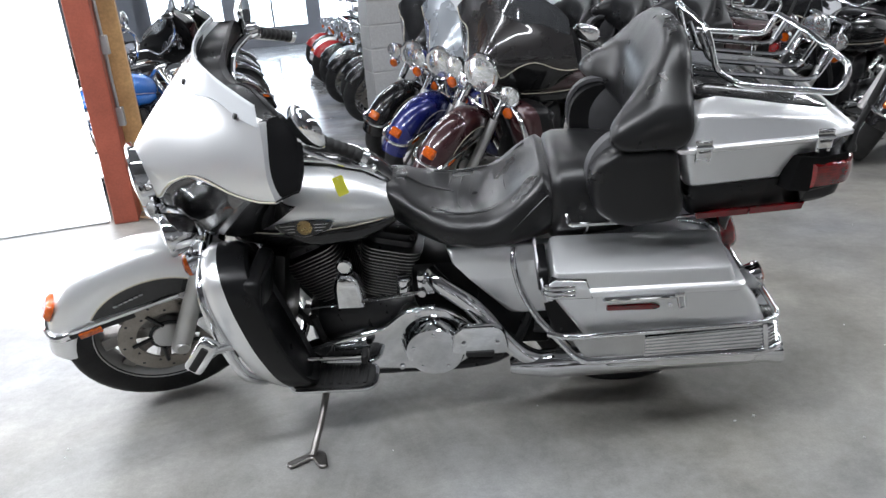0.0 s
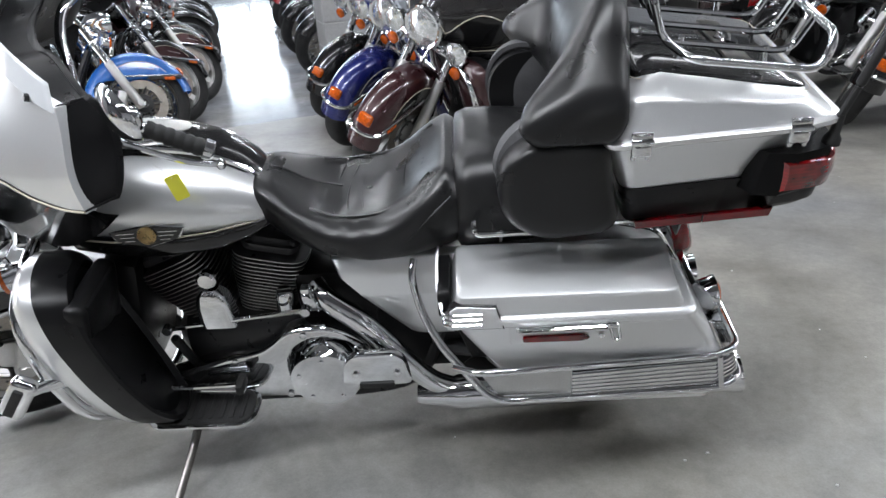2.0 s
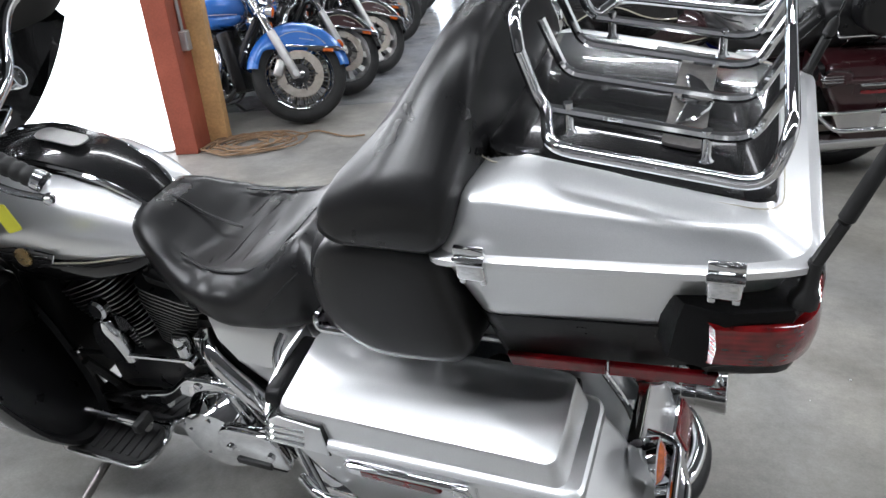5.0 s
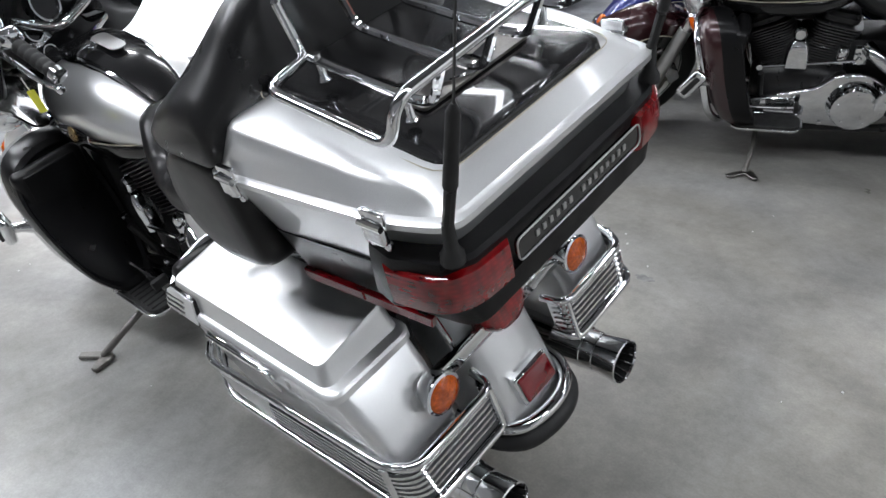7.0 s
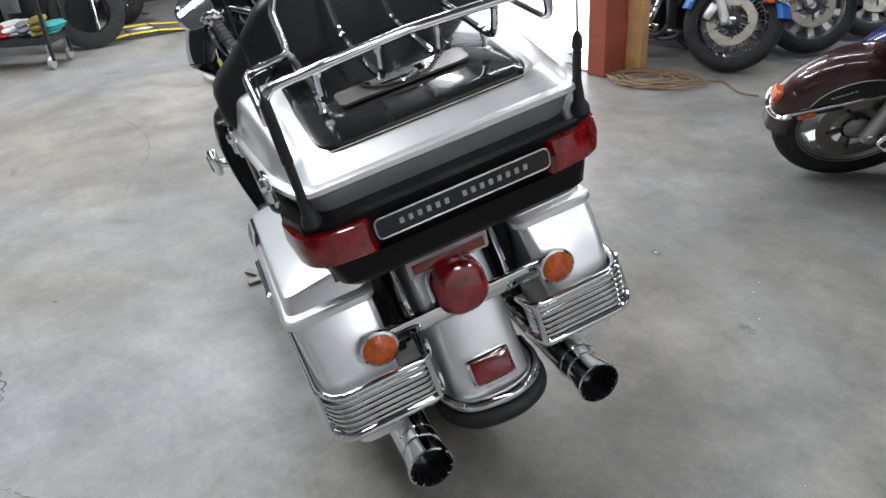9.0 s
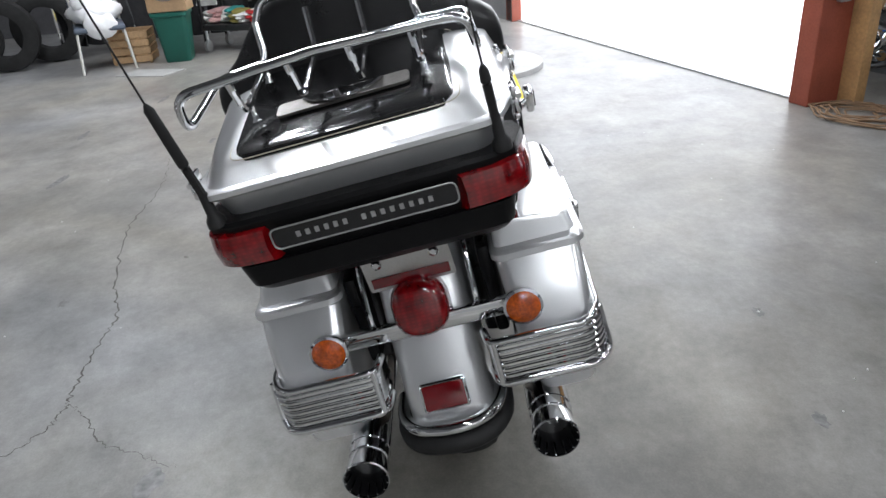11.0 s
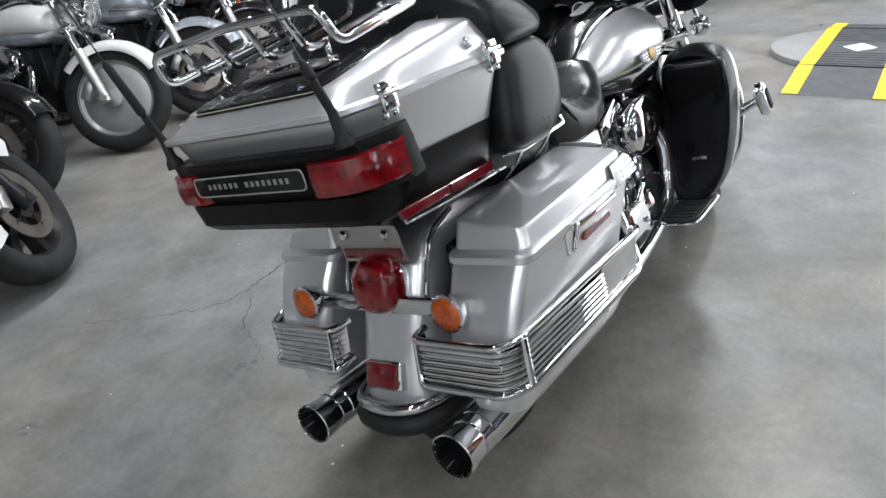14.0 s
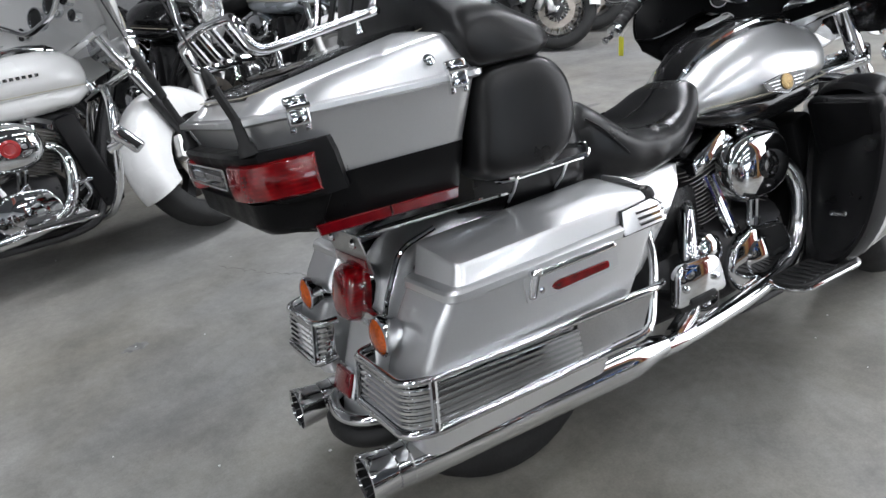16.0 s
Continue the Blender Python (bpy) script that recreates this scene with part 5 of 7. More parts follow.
def front_end(root, S, steer):
    """Fork, wheel, fender, bars and fairing, turned on the steering axis."""
    paint = S["paint"]
    T = Matrix.Translation((0.10, 0, 0)) @ Matrix.Translation(STEER_P) @ Matrix.Rotation(radians(steer), 4, STEER_D) @ Matrix.Translation(-STEER_P)

    def fp(name, bm, mat_, parent=root, label="", angle=38):
        bm.transform(T)
        return part(name, bm, mat_, parent, label, angle)
    cx, cz = -0.80, 0.315
    wheel("front", root, cx, cz, 0.314, 0.125, T, S.get("spokes", 10), S.get("rim", alu), S.get("spokes", 10) > 0, holes=bool(S.get("emblem")))
    bm = B()
    full = S.get("full_fender", True)
    span = S.get("fender_arc")
    if span:
        arc_fender(bm, cx, cz, 0.350, span[0], span[1], 0.092, lambda f: 0.075 + 0.05 * math.sin(math.pi * f))
    else:
        arc_fender(bm, cx, cz, 0.350, 10 if full else 35, 172 if full else 150, 0.092, lambda f: max(0.022, 0.300 - 0.165 / max(0.1, math.sin(radians(10 + 162 * f)))) if full else 0.02)
    fd = fp("front_fender", bm, paint, root, "full front fender in the body colour", 50)
    if full and not span:
        for s in (-1, 1):
            bm = B()
            arc = [(radians(46 + 78 * i / 16), 0.268 - 0.012 * abs(i / 8 - 1) ** 3) for i in range(17)]
            grid_skin(bm, [[Vector((cx - math.cos(a) * r, 0.0945, cz + math.sin(a) * r)) for r in (r1, min(r1 - 0.004, 0.183 / math.sin(a)))] for a, r1 in arc], 0.004, (0, -1, 0))
            fp("fender_panel", sided(bm, s), S["low"], fd, "dark lower panel of the fender")
            bm = B()
            tube(bm, [Vector((cx - math.cos(a) * (r + 0.003), s * 0.095, cz + math.sin(a) * (r + 0.003))) for a, r in arc], 0.002, 5)
            fp("fender_pinstripe", bm, pinstripe, fd)
            bm = B()
            box(bm, (cx - 0.092, s * 0.098, cz + 0.172), (0.35, 0.009, 0.013), 0.003, 2, Matrix.Rotation(radians(-3), 4, "Y"))
            ft = fp("fender_trim", bm, chrome, fd, "chrome strip along the fender skirt")
            bm = B()
            box(bm, (cx - 0.165, s * 0.097, cz + 0.152), (0.21, 0.007, 0.022), 0.003, 2, Matrix.Rotation(radians(-3), 4, "Y"))
            fp("rubber_strip", bm, grip_rubber, ft)
            bm = B()
            box(bm, (cx - 0.195, s * 0.102, cz + 0.145), (0.068, 0.008, 0.022), 0.003, 2, Matrix.Rotation(radians(-3), 4, "Y"))
            fp("fender_reflector", bm, amber, fd)
            bm = B()
            for j in range(6):
                box(bm, (cx - 0.10 + j * 0.016, s * 0.0975, cz + 0.212 + j * 0.003), (0.012, 0.002, 0.005))
            fp("fender_script", bm, grey_text, fd)
        bm2 = B()
        t = B()
        loft(t, [[(p[0], p[1], h) for p in rrect(-w, w, -hh, hh, 0.012, 3)] for h, w, hh in ((0, 0.04, 0.03), (0.012, 0.038, 0.028), (0.02, 0.03, 0.02))])
        merge(bm2, t, frame_to((cx - 0.285, 0, cz + 0.200), (-0.82, 0, 0.57)))
        fp("fender_lamp", bm2, amber, fd, "amber fender tip lamp")
        bm = B()
        tube(bm, curve([(cx + ox, oy, cz + oz) for ox, oy, oz in ((-0.25, -0.10, 0.158), (-0.285, -0.092, 0.150), (-0.312, -0.055, 0.142), (-0.322, 0, 0.14), (-0.312, 0.055, 0.142), (-0.285, 0.092, 0.150), (-0.25, 0.10, 0.158))], 4), 0.011, 8)
        fp("fender_bumper", bm, chrome, fd)
    # fork
    d = STEER_D
    for s in (-1, 1):
        a0 = Vector((cx + 0.035, s * 0.118, cz - 0.005))
        bm = B()
        tube(bm, [a0 - d * 0.03, a0 - d * 0.025, a0 + d * 0.05, a0 + d * 0.30, a0 + d * 0.31], [0.012, 0.03, 0.031, 0.028, 0.026], 16)
        lathe(bm, [(0.02, -0.02), (0.024, 0.0), (0.02, 0.012)], (a0.x, s * 0.14, a0.z), (0, s, 0), 14)
        fk = fp("fork_slider", bm, S.get("fork", fork_alu), root)
        bm = B()
        tube(bm, [a0 + d * 0.30, a0 + d * 0.62], 0.024, 14)
        fp("fork_tube", bm, chrome, fk)
        bm = B()
        box(bm, (cx + 0.135, s * 0.105, cz + 0.035), (0.06, 0.05, 0.11), 0.014, 2, Matrix.Rotation(radians(-20), 4, "Y"))
        fp("brake_caliper", bm, chrome if s < 0 else alu, fk)
    bm = B()
    for h, w in ((0.44, 0.15), (0.62, 0.15)):
        box(bm, Vector((cx + 0.035, 0, cz)) + d * h, (0.09, w * 2, 0.03), 0.01, 2, Matrix.Rotation(radians(26), 4, "Y"))
    fp("fork_yoke", bm, chrome, root)
    # bars
    top = Vector((-0.50, 0, 0.93))
    bm = B()
    bar = [(-0.37, 0.0, 0.965), (-0.37, 0.10, 0.97), (-0.37, 0.17, 1.03), (-0.345, 0.22, 1.075), (-0.265, 0.315, 1.085), (-0.133, 0.372, 1.008)]
    full_bar = [(x, -y, z) for x, y, z in reversed(bar[1:])] + bar
    tube(bm, fillet(full_bar, 0.05, 5), 0.0125, 10)
    hb = fp("handlebar", bm, chrome, root, "chrome handlebar turned to full lock" if steer > 5 else "")
    for s in (-1, 1):
        a, b = Vector((-0.235, s * 0.328, 1.068)), Vector((-0.133, s * 0.372, 1.008))
        ax = (b - a).normalized()
        bm = B()
        L_ = (b - a).length
        lathe(bm, [(0.017, 0), (0.0185, 0.005)] + [q for k in range(6) for q in ((0.0185, 0.012 + k * 0.019), (0.0165, 0.015 + k * 0.019), (0.0165, 0.019 + k * 0.019), (0.0185, 0.022 + k * 0.019))] + [(0.0195, L_ - 0.01), (0.012, L_)], a, ax, 14)
        fp("grip", bm, grip_rubber, hb)
        bm = B()
        lathe(bm, [(0.02, L_ - 0.012), (0.02, L_ + 0.004), (0.012, L_ + 0.008)], a, ax, 14)
        fp("grip_cap", bm, chrome, hb)
        bm = B()
        box(bm, a - ax * 0.035, (0.06, 0.045, 0.045), 0.012)
        fp("switch_housing", bm, chrome, hb)
        bm = B()
        tube(bm, fillet([a - ax * 0.04 + Vector((-0.03, 0, 0)), a + Vector((-0.055, s * 0.01, -0.005)), b + Vector((-0.05, s * 0.012, -0.002)), b + ax * 0.035 + Vector((-0.02, s * 0.015, 0))], 0.03), 0.0065, 8)
        lathe(bm, [(0.001, -0.011), (0.009, -0.007), (0.011, 0), (0.009, 0.007), (0.001, 0.011)], b + ax * 0.037 + Vector((-0.02, s * 0.015, 0)), (0, 0, 1), 10)
        fp("lever", bm, chrome, hb)
        bm = B()
        mo = Vector((-0.264, s * 0.352, 1.132))
        tube(bm, fillet([a - ax * 0.03, a - ax * 0.03 + Vector((-0.03, s * 0.01, 0.05)), mo], 0.02), 0.006, 8)
        mr = fp("mirror_stalk", bm, chrome, hb)
        bm = B()
        t = B()
        loft(t, [[(0.075 * k * se(2 * math.pi * i / 24, 2.4)[0], 0.05 * k * se(2 * math.pi * i / 24, 2.4)[1], h) for i in range(24)] for h, k in ((-0.028, 0.3), (-0.022, 0.65), (-0.01, 0.92), (0.0, 1.0), (0.004, 1.0), (0.005, 0.93))])
        mm = frame_to(mo, (0.95, -s * 0.3, 0.05))
        merge(bm, t, mm)
        fp("mirror_shell", bm, chrome, mr)
        bm = B()
        t = B()
        loft(t, [[(0.07 * k * se(2 * math.pi * i / 24, 2.4)[0], 0.046 * k * se(2 * math.pi * i / 24, 2.4)[1], h) for i in range(24)] for h, k in ((0.005, 1.0), (0.0065, 0.98))])
        merge(bm, t, mm)
        fp("mirror_glass", bm, mirror_glass, mr)
    # headlamp group
    hx = -0.695
    if S.get("fairing", True):
        fx = S.get("fairing_paint", paint)
        NU, NV = 40, 16

        def shell(u, v):
            """A point of the fairing: u across, v from the painted lower edge up; below 0 the black skirt."""
            au = abs(u)
            low = tab(au, ((0, 0.873), (0.15, 0.866), (0.28, 0.880), (0.40, 0.950), (0.52, 0.988), (0.64, 0.988), (0.76, 0.972), (0.9, 0.966), (1, 0.982)))
            top = 1.205 - 0.028 * au ** 2

            def depth(z):
                f = (z - 0.87) / (top - 0.87)
                x0, x1 = -0.708 + 0.35 * au ** 1.5, -0.457 + 0.095 * au ** 1.6
                ca = tab(f, ((0, 0), (0.13, -0.038), (0.26, -0.060), (0.47, -0.055), (0.68, -0.022), (0.83, 0.012), (1, 0)))
                cb = tab(f, ((0, 0), (0.3, -0.022), (0.55, -0.030), (0.8, -0.012), (1, 0)))
                k = min(1, au * 1.1)
                return x0 + (x1 - x0) * f + ca * (1 - k) + cb * k
            if v < 0:
                bot = tab(au, ((0, 0.80), (0.25, 0.785), (0.45, 0.762), (0.6, 0.768), (0.8, 0.83), (1, 0.935)))
                return Vector((depth(low) - 0.012 * v + 0.02 * v * v, 0.418 * u * (1 + 0.06 * v), low + (low - bot) * v))
            z = low + (top - low) * v
            return Vector((depth(z), u * (0.418 - 0.142 * v ** 1.3), z))
        rows = [[shell(-1 + 2 * iu / NU, 0.84 * iv / NV) for iu in range(NU + 1)] for iv in range(NV + 1)]
        rows2 = [[Vector((p.x + 0.018, p.y * 0.98, p.z - 0.003)) for p in r] for r in rows]
        bm = B()
        loft(bm, [list(a) + list(reversed(b)) for a, b in zip(rows, rows2)], True, True)
        fr = fp("fairing", bm, fx, root, "painted batwing fairing round the headlamp", 50)
        bm = B()
        skirt = [[shell(-1 + 2 * iu / NU, -v / 6) for iu in range(NU + 1)] for v in range(7)]
        loft(bm, [list(a) + list(reversed([q + Vector((0.015, 0, 0.002)) for q in a])) for a in skirt], True, True)
        fp("fairing_skirt", bm, S["low"], fr, "gloss black lower band of the fairing", 50)
        bm = B()
        tube(bm, [shell(-1 + 2 * iu / NU, 0.02) + Vector((-0.002, 0, 0)) for iu in range(NU + 1)], 0.0026, 5)
        fp("fairing_pinstripe", bm, pinstripe, fr)
        bm = B()
        inn = []
        for iv in range(0, NV + 1):
            v = iv / NV
            row = []
            for iu in range(NU + 1):
                q = rows2[iv][iu]
                au = abs(-1 + 2 * iu / NU)
                row.append(Vector((q.x + 0.012 + 0.072 * au ** 3.2 * math.sin(math.pi * (0.10 + 0.80 * v)) ** 0.7 + 0.07 * (1 - au ** 3), q.y * (1 - 0.03 * au ** 3), q.z)))
            inn.append(row)
        loft(bm, [list(a) + list(reversed([q + Vector((-0.012, 0, 0)) for q in b])) for a, b in zip(inn, inn)], True, True)
        fi = fp("inner_fairing", bm, S.get("inner", inner_plastic), fr, "black inner fairing panel", 50)
        bm = B()
        for k, (row, rin) in enumerate(((rows[-1], inn[-1]), (rows[0], inn[0]))):
            dz = Vector((0, 0, -0.004 if k == 0 else 0.004))
            loft(bm, [[a + dz, b + dz, b + dz * 2, a + dz * 2] for a, b in zip(row, rin)], True, True)
        for iu in (0, NU):
            sg = Vector((0, 0.004 if iu == 0 else -0.004, 0))
            loft(bm, [[a + sg, b + sg, b + sg * 2, a + sg * 2] for a, b in ((rows[iv][iu], inn[iv][iu]) for iv in range(NV + 1))], True, True)
        fp("fairing_edge", bm, S.get("inner", inner_plastic), fr)
        # dials
        for y, z, r in () if S.get("lite") else ((-0.055, 1.02, 0.045), (0.055, 1.02, 0.045), (-0.15, 1.0, 0.026), (0.15, 1.0, 0.026), (-0.15, 0.93, 0.024), (0.15, 0.93, 0.024)):
            bm = B()
            xb = -0.42 + 0.05 * (abs(y) / 0.375)
            lathe(bm, [(r, -0.02), (r * 1.1, 0.0), (r * 1.05, 0.012), (r * 0.92, 0.012), (r * 0.9, 0.004), (0.001, 0.004)], (xb, y, z), (1, 0, 0.12), 20)
            gg = fp("gauge", bm, chrome, fi)
            bm = B()
            lathe(bm, [(r * 0.9, 0.0), (r * 0.9, 0.006), (0.001, 0.0065)], (xb, y, z), (1, 0, 0.12), 20)
            fp("dial", bm, black_paint, gg)
        # windshield
        bm = B()
        tall = 0.0 if S.get("emblem") else S.get("shield", 0.14)
        wr = []
        for iv in range(9):
            v = iv / 8
            row = []
            for iu in range(NU + 1):
                u = (-1 + 2 * iu / NU) * 0.985
                q = shell(u, 0.80 + 0.20 * v)
                hgt = tall * math.sqrt(max(0, 1 - abs(u) ** 2.4)) * v
                row.append(q + Vector((-0.004 + 0.55 * hgt, 0, hgt)))
            wr.append(row)
        grid_skin(bm, wr, 0.004, (1, 0, 0))
        w = fp("windshield", bm, S.get("shield_mat", glare_pane), fr, "low windshield lip with reflected daylight put into its pale colour" if S.get("emblem") else "tinted windshield", 60)
        for u in (-0.78, 0, 0.78):
            bm = B()
            lathe(bm, [(0.008, -0.004), (0.008, 0.004), (0.001, 0.006)], shell(u, 0.80) + Vector((-0.006, 0, 0)), (-1, 0, 0.4), 10)
            fp("shield_bolt", bm, vivid_black, w)
        bm = B()
        lathe(bm, [(0.06, -0.1), (0.10, -0.04), (0.112, 0.0), (0.112, 0.02), (0.104, 0.028), (0.096, 0.022)], (hx + 0.01, 0, 0.872), (-1, 0, 0.02), 32)
        fp("headlamp_nacelle", bm, chrome, fr)
        bm = B()
        lathe(bm, [(0.097, 0.0), (0.095, 0.014), (0.07, 0.026), (0.03, 0.033), (0.001, 0.034)], (hx + 0.005, 0, 0.872), (-1, 0, 0.02), 32)
        fp("headlamp_lens", bm, lens, fr)
    else:
        bm = B()
        lathe(bm, [(0.03, -0.13), (0.08, -0.09), (0.10, -0.02), (0.104, 0.0), (0.1, 0.012), (0.09, 0.006)], (hx + 0.02, 0, 0.84), (-1, 0, 0.0), 28)
        hl = fp("headlamp", bm, chrome, root)
        bm = B()
        lathe(bm, [(0.091, 0.0), (0.088, 0.012), (0.05, 0.026), (0.001, 0.03)], (hx + 0.02, 0, 0.84), (-1, 0, 0.0), 28)
        fp("headlamp_lens", bm, lens, hl)
    if S.get("spots", True):
        bm = B()
        tube(bm, curve([(hx + 0.06, -0.19, 0.80), (hx + 0.02, -0.12, 0.79), (hx + 0.0, 0, 0.785), (hx + 0.02, 0.12, 0.79), (hx + 0.06, 0.19, 0.80)], 4), 0.013, 8)
        br = fp("spot_bracket", bm, chrome, root)
        for s in (-1, 1):
            r = 0.058
            o, ax = (hx + 0.03, s * 0.19, 0.805), (-1, 0, 0)
            bm = B()
            lathe(bm, [(0.02, -0.07), (0.045, -0.05), (r * 1.05, -0.01), (r * 1.12, 0.004), (r * 1.08, 0.012), (r, 0.006)], o, ax, 22)
            sl = fp("spot_lamp", bm, chrome, br)
            bm = B()
            lathe(bm, [(r, 0.002), (r * 0.9, 0.012), (r * 0.5, 0.02), (0.001, 0.022)], o, ax, 22)
            fp("lens", bm, lens, br)
            o = (hx + 0.05, s * 0.20, 0.69)
            bm = B()
            lathe(bm, [(0.01, -0.055), (0.03, -0.04), (0.036, -0.005), (0.037, 0.0), (0.03, 0.002)], o, (-1, 0, -0.1), 18)
            tube(bm, [(hx + 0.07, s * 0.2, 0.705), (hx + 0.06, s * 0.195, 0.79)], 0.007, 8)
            fp("front_signal", bm, chrome, br)
            bm = B()
            lathe(bm, [(0.034, 0.0), (0.032, 0.012), (0.02, 0.018), (0.001, 0.02)], o, (-1, 0, -0.1), 18)
            fp("signal_lens", bm, amber, br)
    return T


def lowers(root, S):
    """Leg shields with black pockets, engine guard and foot pegs."""
    for s in (-1, 1) if S.get("lowers", True) else ():
        bm = B()
        out = [(0.13, 0.70, -0.40), (0.25, 0.715, -0.375), (0.34, 0.69, -0.345), (0.366, 0.60, -0.325), (0.357, 0.45, -0.30), (0.328, 0.31, -0.265), (0.27, 0.225, -0.235), (0.17, 0.215, -0.245), (0.135, 0.32, -0.29), (0.115, 0.5, -0.35)]
        P = fillet([(x, y, z) for y, z, x in out], 0.06, 4, True)
        c = Vector((-0.31, 0.26, 0.47))
        shell = [[p for p in P], [c + (p - c) * 0.93 + Vector((-0.03, 0, 0)) for p in P], [c + (p - c) * 0.72 + Vector((-0.05, 0, 0)) for p in P], [c + (p - c) * 0.3 + Vector((-0.06, 0, 0)) for p in P]]
        loft(bm, [[p + Vector((0.055, 0, 0)) for p in P], [p + Vector((0.05, 0, 0)) for p in P]] + shell, True, True)
        lw = part("leg_shield", sided(bm, s), S["paint"], root, "body-coloured leg shield with black pocket side", angle=55)
        bm = B()
        loft(bm, [[c + (p - c) * k + Vector((dx, 0, 0)) for p in P] for k, dx in ((1.006, 0.022), (1.006, 0.072), (0.965, 0.095), (0.90, 0.10), (0.84, 0.085), (0.5, 0.09))], True, True)
        ip = part("shield_inner", sided(bm, s), inner_plastic, lw)
        bm = B()
        box(bm, (-0.262, 0.25, 0.585), (0.05, 0.20, 0.185), 0.02, 3, Matrix.Rotation(radians(14), 4, "Y"))
        gb = part("glove_box", sided(bm, s), inner_plastic, lw)
        bm = B()
        box(bm, (-0.236, 0.25, 0.60), (0.012, 0.15, 0.13), 0.005, 2, Matrix.Rotation(radians(14), 4, "Y"))
        part("glove_lid", sided(bm, s), plastic, gb)
    bm = B()
    tube(bm, fillet([(-0.43, -0.02, 0.70), (-0.42, -0.14, 0.69), (-0.40, -0.31, 0.63), (-0.37, -0.345, 0.5), (-0.34, -0.325, 0.33), (-0.30, -0.22, 0.22), (-0.26, -0.1, 0.19), (-0.26, 0.1, 0.19), (-0.30, 0.22, 0.22), (-0.34, 0.325, 0.33), (-0.37, 0.345, 0.5), (-0.40, 0.31, 0.63), (-0.42, 0.14, 0.69), (-0.43, 0.02, 0.70)], 0.06, 5), 0.016, 12)
    eg = part("engine_guard", bm, chrome, root, "chrome tubular engine guard")
    for s in (-1, 1):
        bm = B()
        tube(bm, [(-0.352, 0.325, 0.46), (-0.38, 0.365, 0.475), (-0.40, 0.395, 0.485)], [0.024, 0.015, 0.014], 10)
        box(bm, (-0.402, 0.405, 0.488), (0.055, 0.036, 0.125), 0.014, 3, Matrix.Rotation(radians(38), 4, "Y"))
        pg = part("highway_peg", sided(bm, s), chrome, eg)
        bm = B()
        box(bm, (-0.405, 0.425, 0.488), (0.022, 0.008, 0.09), 0.004, 2, Matrix.Rotation(radians(38), 4, "Y"))
        part("peg_rubber", sided(bm, s), grip_rubber, pg)


def make_bike(S, steer):
    root = empty("motorcycle", S["label"], "motorcycle", S.get("group", ""))
    front_end(root, S, steer)
    tank(root, S)
    engine(root, S)
    rear_end(root, S)
    seat(root, S)
    for s in (-1, 1):
        if S.get("bags", True):
            saddlebag(root, s, S)
        foot_controls(root, s, bool(S.get("emblem")))
    if S.get("pack", True):
        tour_pack(root, S)
    if S.get("lowers", True) or S.get("guard"):
        lowers(root, S)
    kickstand(root)
    return root


LEAN_M = Matrix.Rotation(radians(LEAN), 4, "X")
hero = make_bike({"label": "silver and black touring motorcycle leaning on its kickstand", "paint": silver, "low": black_paint, "emblem": True, "fairing_paint": silver}, 27)
hero.matrix_world = LEAN_M

